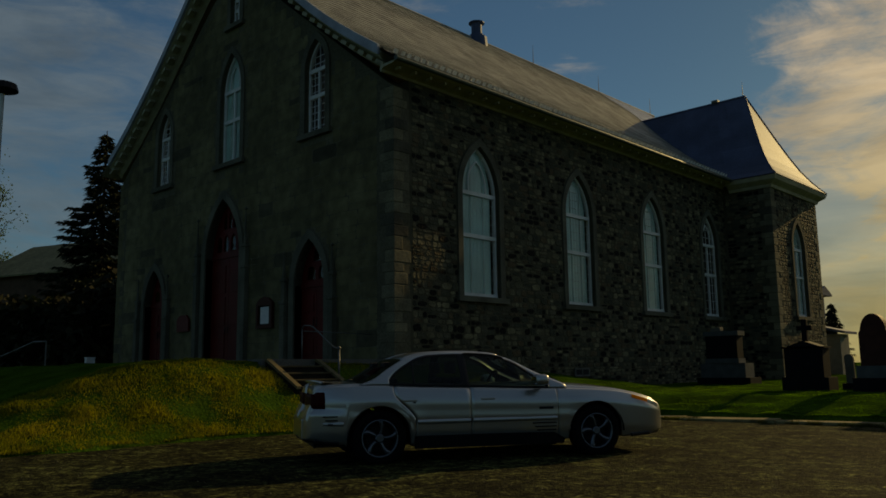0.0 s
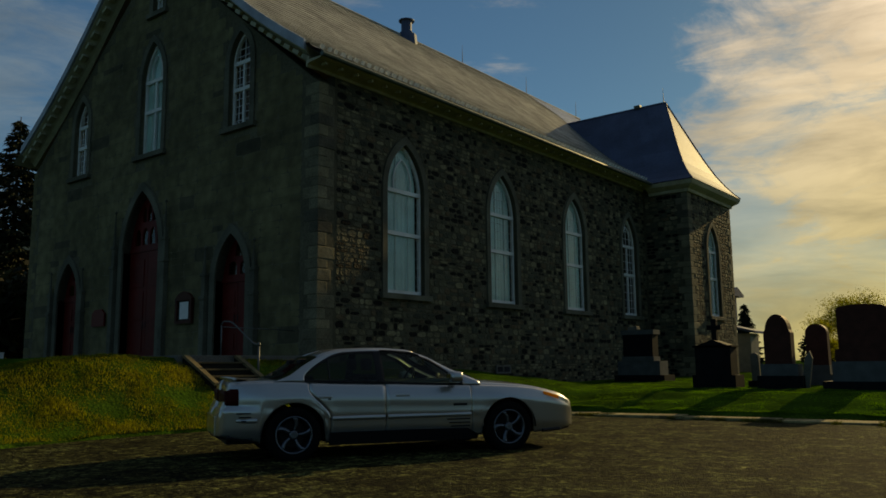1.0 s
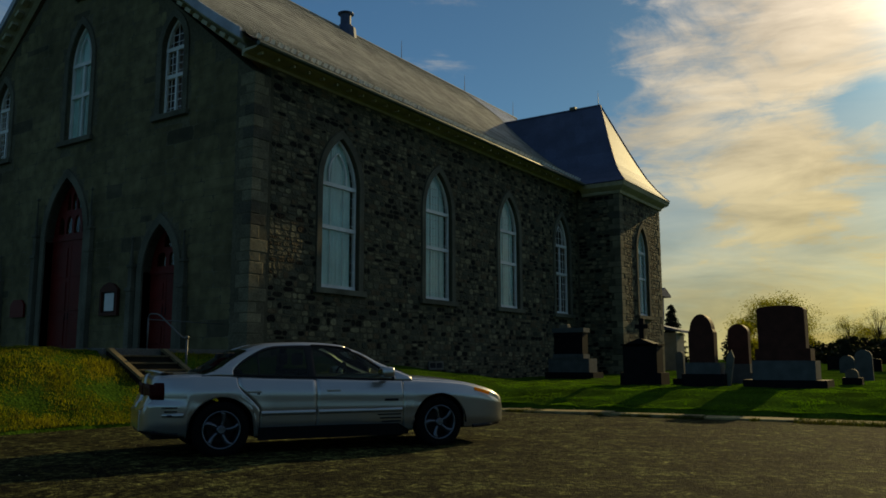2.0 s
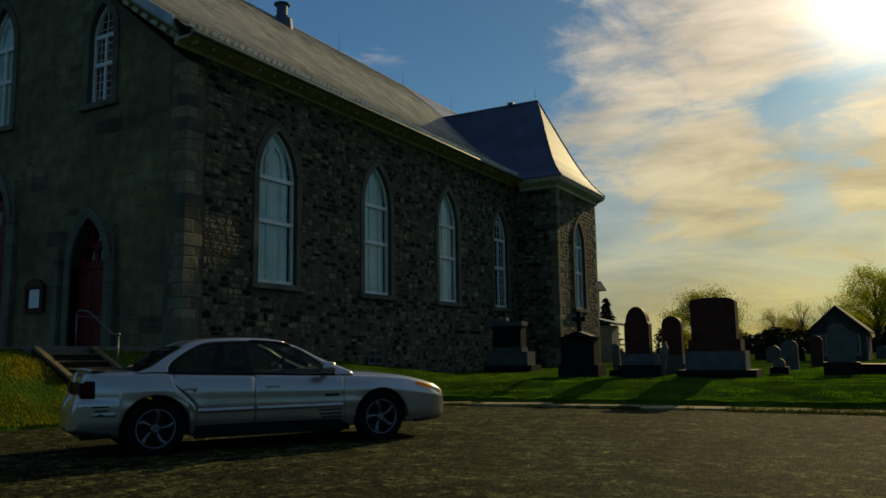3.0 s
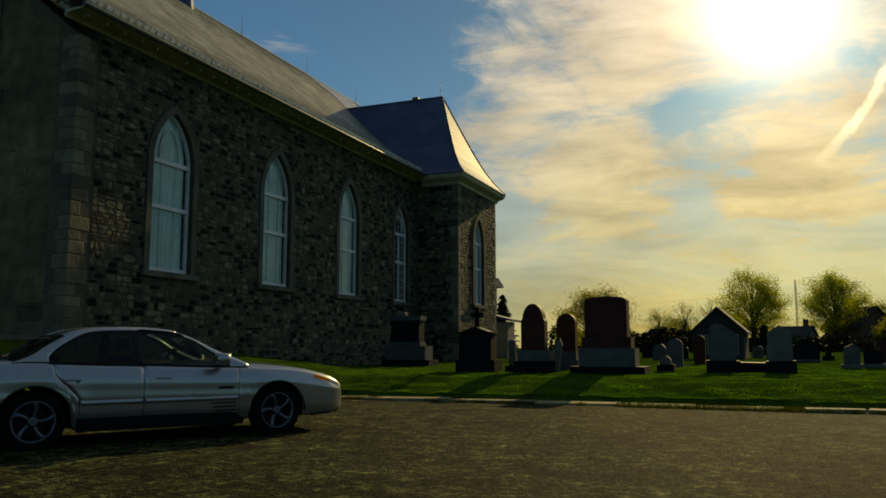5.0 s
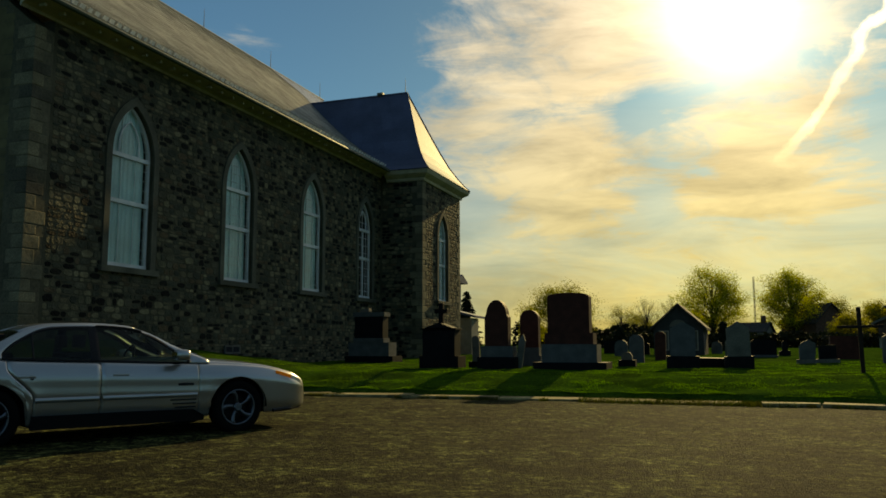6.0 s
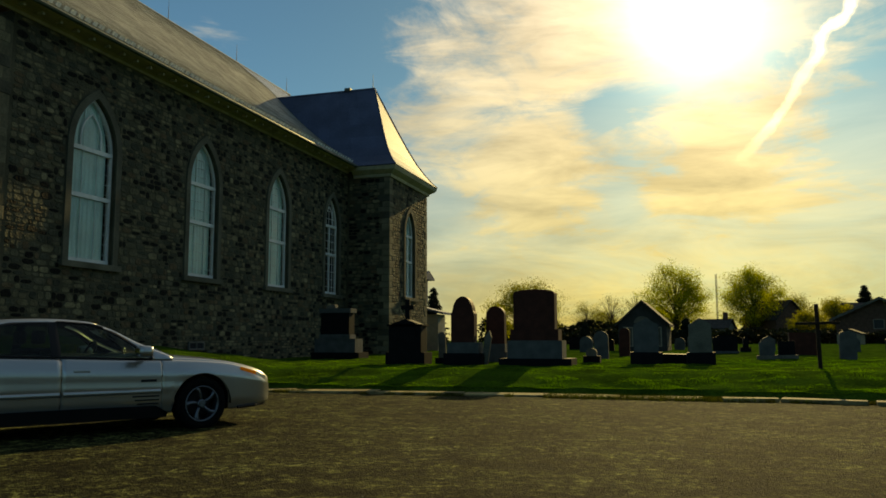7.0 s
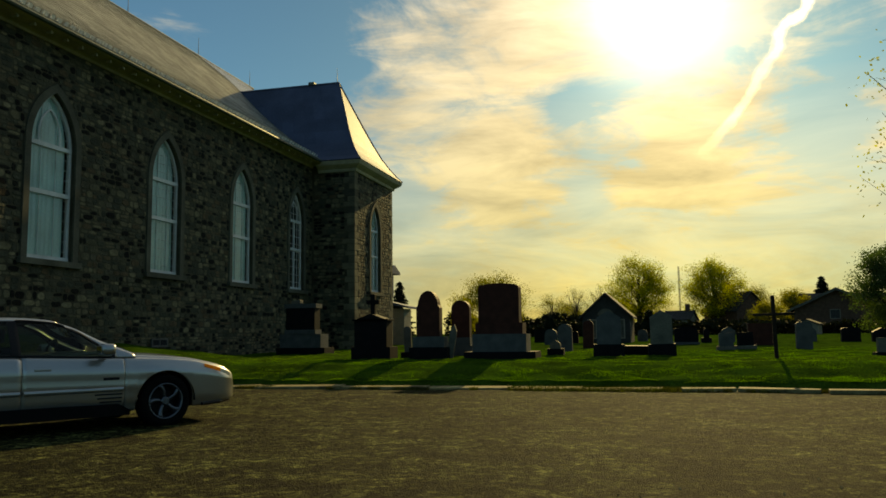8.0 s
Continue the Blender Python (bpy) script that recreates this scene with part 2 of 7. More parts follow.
M_WHITE = mat("white_paint", (0.83, 0.85, 0.84), 0.5, vary=0.1, scale=4, fine=50, bump=0.1)
M_CREAM = mat("cream_paint", (0.47, 0.44, 0.30), 0.6, vary=0.2, scale=3, fine=40, bump=0.15)
M_GUTTER = mat("gutter_paint", (0.10, 0.13, 0.11), 0.45, vary=0.2, metal=0.3)
M_ROOF = mat("tin_roof", (0.42, 0.41, 0.36), 0.6, metal=0.12, vary=0.35, scale=1.1, fine=16, bump=0.5, bump_scale=6, second=(0.33, 0.33, 0.29), patch_scale=0.5, random_tone=0.16, island=True)
M_FLASH = mat("pale_flashing", (0.40, 0.45, 0.52), 0.5, metal=0.2, vary=0.2, scale=2)
M_BRIGHT_TIN = mat("bright_tin", (0.62, 0.62, 0.58), 0.32, metal=0.75, vary=0.15, scale=1.0, fine=12, bump=0.2, bump_scale=5)
M_ROOF_BLUE = mat("galvanised_roof", (0.078, 0.115, 0.20), 0.62, metal=0.25, vary=0.18, scale=1.0, fine=14, bump=0.2, bump_scale=5, random_tone=0.08, island=True)
M_RED = mat("red_door_paint", (0.15, 0.008, 0.006), 0.5, vary=0.25, scale=2, fine=30, bump=0.2)
M_GLASS = glass_mat("window_glass", (0.95, 1.0, 0.98), 0.06, 1.5)
M_CURTAIN = mat("white_curtain", (0.64, 0.87, 0.83), 0.9, vary=0.12, scale=1.5, fine=20, bump=0.3, bump_scale=12)
M_DARK = mat("dark_inside", (0.03, 0.03, 0.035), 0.9, vary=0.3)
M_LEAD = mat("lead_came", (0.80, 0.88, 0.85), 0.6, metal=0.2, vary=0.2)
M_GRASS = mat("grass_ground", (0.036, 0.090, 0.008), 0.95, vary=0.5, scale=1.3, fine=22, bump=0.9, bump_scale=16, depth=0.06, second=(0.050, 0.095, 0.012), patch_scale=0.35, spec=0.0)
M_BLADE = mat("grass_blades", (0.088, 0.20, 0.006), 0.75, vary=0.35, scale=0.8, fine=6, bump=0, second=(0.122, 0.21, 0.008), patch_scale=0.4, random_tone=0.35, island=True, spec=0.2, thin=0.4)
def asphalt_mat():
    """Old asphalt: olive-brown patches, coarse grain, thin cracks, strewn light grit."""
    m = bpy.data.materials.new("asphalt")
    m.use_nodes = True
    nt = m.node_tree
    b = nt.nodes["Principled BSDF"]
    b.inputs["Roughness"].default_value, b.inputs["Specular IOR Level"].default_value = 0.9, 0.045
    N, L = nt.nodes.new, nt.links.new
    co = N("ShaderNodeTexCoord").outputs["Object"]

    def noise_fac(scale, detail, rough, lo, hi, a, c):
        n = N("ShaderNodeTexNoise")
        n.inputs["Scale"].default_value, n.inputs["Detail"].default_value, n.inputs["Roughness"].default_value = scale, detail, rough
        L(co, n.inputs["Vector"])
        r = N("ShaderNodeMapRange")
        for k, v in zip(("From Min", "From Max", "To Min", "To Max"), (lo, hi, a, c)):
            r.inputs[k].default_value = v
        L(n.outputs["Fac"], r.inputs[0])
        return r.outputs[0], n.outputs["Fac"]

    def times(a, c):
        n = N("ShaderNodeMath")
        n.operation = "MULTIPLY"
        L(a, n.inputs[0])
        L(c, n.inputs[1])
        return n.outputs[0]
    tone = times(noise_fac(0.7, 8, 0.78, 0.40, 0.60, 0.38, 1.6)[0], noise_fac(3.2, 10, 0.86, 0.42, 0.58, 0.30, 1.75)[0])
    grain, raw_grain = noise_fac(9.0, 8, 0.85, 0.42, 0.58, 0.35, 1.65)
    tone = times(tone, grain)
    tone = times(tone, noise_fac(1.7, 9, 0.8, 0.57, 0.66, 1.0, 2.0)[0])
    warp = N("ShaderNodeTexNoise")
    warp.inputs["Scale"].default_value, warp.inputs["Detail"].default_value = 1.2, 6.0
    L(co, warp.inputs["Vector"])
    bent = N("ShaderNodeMix")
    bent.data_type = "VECTOR"
    bent.inputs["Factor"].default_value = 0.45
    L(co, bent.inputs["A"])
    L(warp.outputs["Color"], bent.inputs["B"])
    for size, lo, hi in ((60.0, 0.15, 1.9), (26.0, 0.3, 1.7), (11.0, 0.6, 1.4)):       # grit of two sizes
        grit = N("ShaderNodeTexVoronoi")
        grit.inputs["Scale"].default_value = size
        L(bent.outputs["Result"], grit.inputs["Vector"])
        part_r = N("ShaderNodeSeparateColor")
        L(grit.outputs["Color"], part_r.inputs[0])
        spread_r = N("ShaderNodeMapRange")
        spread_r.inputs["To Min"].default_value, spread_r.inputs["To Max"].default_value = lo, hi
        L(part_r.outputs[0], spread_r.inputs[0])
        tone = times(tone, spread_r.outputs[0])
    for size, wide, deep in ((1.1, 0.016, 0.25), (3.6, 0.045, 0.45)):          # long cracks and a finer net of them
        cell = N("ShaderNodeTexVoronoi")
        cell.feature = "DISTANCE_TO_EDGE"
        cell.inputs["Scale"].default_value = size
        L(bent.outputs["Result"], cell.inputs["Vector"])
        crack = N("ShaderNodeMapRange")
        for k, v in zip(("From Min", "From Max", "To Min", "To Max"), (wide * 0.1, wide, deep, 1.0)):
            crack.inputs[k].default_value = v
        L(cell.outputs["Distance"], crack.inputs[0])
        tone = times(tone, crack.outputs[0])
    hue = N("ShaderNodeValToRGB")
    hue.color_ramp.elements[0].position, hue.color_ramp.elements[1].position = 0.35, 0.65
    hue.color_ramp.elements[0].color, hue.color_ramp.elements[1].color = (0.044, 0.045, 0.015, 1), (0.038, 0.043, 0.015, 1)
    L(noise_fac(0.7, 5, 0.6, 0, 1, 0, 1)[0], hue.inputs[0])
    col = N("ShaderNodeVectorMath")
    col.operation = "SCALE"
    L(hue.outputs[0], col.inputs[0])
    L(tone, col.inputs["Scale"])
    L(col.outputs[0], b.inputs["Base Color"])
    bump = N("ShaderNodeBump")
    bump.inputs["Strength"].default_value, bump.inputs["Distance"].default_value = 1.0, 0.03
    chips = N("ShaderNodeTexVoronoi")
    chips.inputs["Scale"].default_value = 60.0
    L(co, chips.inputs["Vector"])
    rise = N("ShaderNodeMath")
    rise.operation = "ADD"
    L(raw_grain, rise.inputs[0])
    L(chips.outputs["Distance"], rise.inputs[1])
    L(rise.outputs[0], bump.inputs["Height"])
    L(bump.outputs[0], b.inputs["Normal"])
    return m


M_ASPHALT = asphalt_mat()
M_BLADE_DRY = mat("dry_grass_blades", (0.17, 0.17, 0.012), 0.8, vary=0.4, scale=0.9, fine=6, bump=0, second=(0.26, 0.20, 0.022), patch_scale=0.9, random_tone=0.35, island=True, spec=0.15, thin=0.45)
M_KERB = mat("kerb_concrete", (0.33, 0.265, 0.12), 0.85, vary=0.6, scale=3, fine=40, bump=0.5, bump_scale=30, random_tone=0.25)
M_CONCRETE = mat("concrete", (0.16, 0.155, 0.14), 0.9, vary=0.35, scale=2, fine=30, bump=0.4)
M_WEED = mat("weed_blades", (0.070, 0.095, 0.010), 0.8, vary=0.4, scale=0.9, fine=6, bump=0, second=(0.10, 0.075, 0.02), patch_scale=1.5, random_tone=0.4, island=True, spec=0.1, thin=0.3)
M_SNOW = mat("snow_guard_tin", (0.90, 0.90, 0.84), 0.5, metal=0.0, vary=0.15)
M_PEBBLE = mat("pebble", (0.22, 0.20, 0.12), 0.9, vary=0.4, random_tone=0.5, island=True)
M_IRON = mat("grey_metal", (0.17, 0.18, 0.18), 0.5, metal=0.6, vary=0.25)


# ---- building helpers ----
def mesh_ob(name, bm, material, parent=None, label="", smooth=False):
    me = bpy.data.meshes.new(name)
    bmesh.ops.recalc_face_normals(bm, faces=bm.faces[:])
    if smooth:
        for f in bm.faces:
            f.smooth = True
    bm.to_mesh(me)
    bm.free()
    me.materials.append(material)
    ob = new(name, me)
    if parent is not None:
        ob.parent = parent
    if label:
        tagged(ob, label)
    return ob


def part(name, bm, material, parent, label="", smooth=False):
    return mesh_ob(name, bm, material, parent, label, smooth)


def raw(name, verts, faces, material, parent=None, smooth=False):
    me = bpy.data.meshes.new(name)
    me.from_pydata(verts, [], faces)
    me.update()
    me.materials.append(material)
    if smooth:
        me.polygons.foreach_set("use_smooth", [True] * len(me.polygons))
    ob = new(name, me)
    if parent is not None:
        ob.parent = parent
    return ob


def empty(name, label, category, at=(0, 0, 0), rz=0.0, group="", kind=""):
    ob = new(name)
    ob.matrix_basis = pose(*at, 0, 0, rz)
    return tagged(ob, label, category, group, kind)


def box(bm, lo, hi, bevel=0.0, m=None):
    """An axis box between two corners, its edges bevelled, put in place by m."""
    vs = [bm.verts.new((x, y, z)) for x in (lo[0], hi[0]) for y in (lo[1], hi[1]) for z in (lo[2], hi[2])]
    fs = [bm.faces.new([vs[i] for i in q]) for q in ((0, 1, 3, 2), (4, 6, 7, 5), (0, 4, 5, 1), (2, 3, 7, 6), (0, 2, 6, 4), (1, 5, 7, 3))]
    if bevel > 0:
        es = list({e for f in fs for e in f.edges})
        out = bmesh.ops.bevel(bm, geom=es, offset=bevel, segments=2, profile=0.6, affect="EDGES")
        vs = list({v for f in out["faces"] for v in f.verts} | {v for v in vs if v.is_valid})
    if m is not None:
        bmesh.ops.transform(bm, matrix=m, verts=vs)
    return vs


def prism(bm, loop, way, m=None):
    """A closed prism: the flat loop of 3D points, carried along way."""
    a = [bm.verts.new(p) for p in loop]
    b = [bm.verts.new(Vector(p) + Vector(way)) for p in loop]
    n = len(a)
    bm.faces.new(a)
    bm.faces.new(b[::-1])
    for i in range(n):
        bm.faces.new((a[i], b[i], b[(i + 1) % n], a[(i + 1) % n]))
    if m is not None:
        bmesh.ops.transform(bm, matrix=m, verts=a + b)
    return a + b


def tube(bm, pts, r, n=8, closed=False):
    """A round bar of radius r (or a list of radii) along the points."""
    pts = [Vector(p) for p in pts]
    rr = r if isinstance(r, (list, tuple)) else [r] * len(pts)
    rings = []
    side = None
    for i, p in enumerate(pts):
        a = pts[(i - 1) % len(pts)] if (closed or i > 0) else p
        c = pts[(i + 1) % len(pts)] if (closed or i < len(pts) - 1) else p
        d = (c - a).normalized()
        if side is None:
            side = d.cross(Vector((0, 0, 1)) if abs(d.z) < 0.9 else Vector((1, 0, 0))).normalized()
        side = (side - d * side.dot(d)).normalized()
        up = d.cross(side)
        rings.append([bm.verts.new(p + (side * math.cos(2 * math.pi * k / n) + up * math.sin(2 * math.pi * k / n)) * rr[i]) for k in range(n)])
    last = len(rings) if closed else len(rings) - 1
    for i in range(last):
        a, b = rings[i], rings[(i + 1) % len(rings)]
        for k in range(n):
            bm.faces.new((a[k], a[(k + 1) % n], b[(k + 1) % n], b[k]))
    if not closed:
        bm.faces.new(rings[0][::-1])
        bm.faces.new(rings[-1])


def gothic(w, z0, z1, z2, n=9, grow=0.0):
    """The outline (u, z) of a pointed opening: width, sill, spring and apex; grown outwards."""
    w, z0, z2 = w + 2 * grow, z0 - grow * 0.0, z2 + grow * 1.25
    h = z2 - z1
    R = (h * h + w * w / 4) / w
    xc = w / 2 - R
    right = []
    for i in range(n):
        z = z1 + h * i / n
        right.append((xc + math.sqrt(max(R * R - (z - z1) ** 2, 0)), z))
    return [(-w / 2, z0), (w / 2, z0)] + right + [(0.0, z2)] + [(-u, z) for u, z in reversed(right)]


def half_width(w, z0, z1, z2, z):
    """Half the width of a pointed opening at height z, or -1 outside."""
    if z < z0 or z > z2:
        return -1.0
    if z <= z1:
        return w / 2
    h = z2 - z1
    R = (h * h + w * w / 4) / w
    return w / 2 - R + math.sqrt(max(R * R - (z - z1) ** 2, 0))


def pierced(bm, outline, holes, put, thick):
    """A wall with true openings. outline, holes: loops of (u, z); put(u, z, d) gives the place at depth d behind the face."""
    for d in (0.0, thick):
        edges = []
        for loop in [outline] + holes:
            vs = [bm.verts.new(put(u, z, d)) for u, z in loop]
            edges += [bm.edges.new((vs[i], vs[(i + 1) % len(vs)])) for i in range(len(vs))]
        bmesh.ops.triangle_fill(bm, use_beauty=True, edges=edges)
    for loop in [outline] + holes:
        n = len(loop)
        for i in range(n):
            (u, z), (p, q) = loop[i], loop[(i + 1) % n]
            bm.faces.new([bm.verts.new(c) for c in (put(u, z, 0), put(p, q, 0), put(p, q, thick), put(u, z, thick))])
    bmesh.ops.remove_doubles(bm, verts=bm.verts[:], dist=0.0005)


def smooth(a, b, x):
    t = min(max((x - a) / (b - a), 0.0), 1.0)
    return t * t * (3 - 2 * t)

# ---- ground ----
def edge_x(y):
    """Where the parking ground begins."""
    if y < -8.6:
        return 1.95 + 0.10 * min(-8.6 - y, 6.0) ** 2 + max(-14.6 - y, 0) * 1.2
    return max(1.95 + 0.12 * math.sin(y * 1.3), 1.0 + (y + 1) * 0.95)


KERB_Y = 3.05
LANDING = 1.38


def ground_z(x, y):
    lawn = 0.15 + 0.29 * smooth(KERB_Y + 0.05, KERB_Y + 2.3, y) + 0.05 * smooth(KERB_Y + 3.0, KERB_Y + 1.0, y) * noise.noise(Vector((x * 1.3, y * 2.2, 11))) + 0.006 * min(max(y - 6.0, 0.0), 160.0) if y > KERB_Y - 0.05 else 0.02
    high = 1.30 * (1 - 0.72 * smooth(0.5, 15.0, y)) * (1 - 0.85 * smooth(-5.4, -10.2, y))
    reach = edge_x(y) if y < KERB_Y else 5.0 + (y - KERB_Y) * 0.5
    t = min(max((x + 0.40) / (max(reach, 0.5) + 0.40), 0.0), 1.0)
    bank = high * (1 - 0.55 * t - 0.45 * t * t * (3 - 2 * t))
    z = max(lawn, bank + (0.04 if y < KERB_Y else 0.0))
    if y < KERB_Y and x > edge_x(y):
        return -0.08
    if x < -0.2 and -3.7 < y < 0.1:
        z = min(z, LANDING - 0.06)
    if -0.35 < x < 0.80 and -3.55 < y < -2.0:      # under the steps
        z = min(z, LANDING - 0.30 - (x + 0.22) * 0.53)
    z += 0.045 * noise.noise(Vector((x * 0.9, y * 0.9, 0))) + 0.03 * noise.noise(Vector((x * 2.7, y * 2.7, 3)))
    return z


def build_ground():
    def axis(lo, hi, step, far):
        c = list(np.arange(lo, hi + 1e-6, step))
        s, a, b = step, c[0], c[-1]
        left, right = [], []
        while a > -far:
            s *= 1.35
            a -= s
            left.append(a)
        s = step
        while b < far:
            s *= 1.35
            b += s
            right.append(b)
        return left[::-1] + c + right
    xs = axis(-18, 26, 0.22, 1800)
    ys = axis(-18, 32, 0.22, 1800)
    verts = [(x, y, ground_z(x, y)) for y in ys for x in xs]
    w = len(xs)
    faces = [(j * w + i, j * w + i + 1, (j + 1) * w + i + 1, (j + 1) * w + i) for j in range(len(ys) - 1) for i in range(w - 1)]
    tagged(raw("ground", verts, faces, M_GRASS, smooth=True), "grassy churchyard lawn rising in a bank to the church", "ground", kind="structure")
    # parking ground: one slab whose left edge follows the bank
    ys = list(np.arange(-45, KERB_Y + 0.01, 0.25)) + [KERB_Y + 0.02]
    verts, faces = [], []
    steps = [0, 0.3, 0.7, 1.3, 2.2, 3.4, 5, 7, 10, 14, 19, 25, 32, 60, 120]
    for y in ys:
        e = edge_x(y) + 0.10 * noise.noise(Vector((y * 1.1, 7, 0))) - 0.05
        for k, s in enumerate(steps):
            x = e + s
            z = 0.0 + (0.012 * noise.noise(Vector((x * 0.5, y * 0.5, 5))) if s else -0.02)
            verts.append((x, y, z))
    w = len(steps)
    for j in range(len(ys) - 1):
        for i in range(w - 1):
            faces.append((j * w + i, j * w + i + 1, (j + 1) * w + i + 1, (j + 1) * w + i))
    tagged(raw("parking_ground", verts, faces, M_ASPHALT, smooth=True), "worn brownish asphalt parking ground", "pavement", kind="structure")


build_ground()

# ---- church ----
WIDE, RIDGE_X = 15.4, -7.70
LONG = 27.4                       # nave and choir
EAVE_Z, PITCH = 8.66, 0.79       # at the wall line
BASE_Z = -0.1
T_Y0, T_Y1, T_X = 19.05, 24.22, 1.98   # transept
RIDGE_Z = EAVE_Z + PITCH * (-RIDGE_X) + 0.74

church = empty("church", "old grey stone parish church with tin roof and transept", "church")

# openings: centre along the wall, width, sill, spring, apex
SIDE_WINDOWS = [(3.29, 1.56, 3.06, 5.95, 7.30), (8.12, 1.54, 3.06, 5.95, 7.29), (12.86, 1.50, 3.06, 5.95, 7.27), (17.45, 1.36, 3.06, 5.95, 7.20)]
TRANSEPT_WINDOW = (21.72, 1.30, 3.10, 5.97, 7.12)
FRONT_WINDOWS = [(-3.22, 0.95, 7.76, 9.63, 10.50), (-7.66, 1.22, 7.74, 10.14, 11.38), (-12.0, 0.92, 7.68, 9.46, 10.36), (-7.52, 0.55, 12.35, 13.2, 13.8)]
DOORS = [(-3.40, 1.36, 1.38, 3.48, 4.74), (-7.92, 2.02, 1.38, 4.72, 6.58), (-12.36, 1.36, 1.38, 3.45, 4.70)]


def front_put(u, z, d):
    return (u, d, z)


def side_put(u, z, d):
    return (-d, u, z)


def transept_put(u, z, d):
    return (T_X - d, u, z)


def shifted(opening, grow=0.0):
    c, w, z0, z1, z2 = opening
    return [(c + u, z) for u, z in gothic(w, z0, z1, z2, grow=grow)]


def rake(x):
    """Height of the front wall's top at x."""
    return EAVE_Z - 0.42 + (PITCH + 0.02) * (-RIDGE_X - abs(x - RIDGE_X))


def build_walls():
    bm = bmesh.new()
    pierced(bm, [(-WIDE, BASE_Z), (0, BASE_Z), (0, rake(0)), (RIDGE_X, rake(RIDGE_X)), (-WIDE, rake(-WIDE))],
            [shifted(o) for o in FRONT_WINDOWS + DOORS], front_put, 0.55)
    front = part("front_wall", bm, M_ASHLAR_WALL, church, "dark grey ashlar gable front")
    bm = bmesh.new()
    pierced(bm, [(0.552, BASE_Z), (LONG, BASE_Z), (LONG, EAVE_Z - 0.1), (0.552, EAVE_Z - 0.1)],
            [shifted(o) for o in SIDE_WINDOWS], side_put, 0.55)
    side = part("side_wall", bm, M_MORTAR, church, "side wall of mixed rubble stone")
    bm = bmesh.new()
    pierced(bm, [(T_Y0, BASE_Z), (T_Y1, BASE_Z), (T_Y1, EAVE_Z - 0.1), (T_Y0, EAVE_Z - 0.1)], [shifted(TRANSEPT_WINDOW)], transept_put, 0.55)
    box(bm, (0.002, T_Y0, BASE_Z), (T_X - 0.552, T_Y0 + 0.5, EAVE_Z - 0.1))
    box(bm, (0.002, T_Y1 - 0.5, BASE_Z), (T_X - 0.552, T_Y1, EAVE_Z - 0.1))
    trans = part("transept_wall", bm, M_MORTAR, church, "transept wall of mixed rubble stone")
    bm = bmesh.new()
    box(bm, (-WIDE, 0.552, BASE_Z), (-WIDE + 0.5, LONG, EAVE_Z - 0.1))
    box(bm, (-WIDE + 0.502, LONG - 0.5, BASE_Z), (-0.552, LONG, EAVE_Z - 0.1))
    box(bm, (-WIDE + 0.502, 0.552, 0.9), (-0.552, LONG - 0.502, 1.2))
    part("back_wall", bm, M_MORTAR, church)
    return front, side, trans


front_wall, side_wall, transept_wall = build_walls()


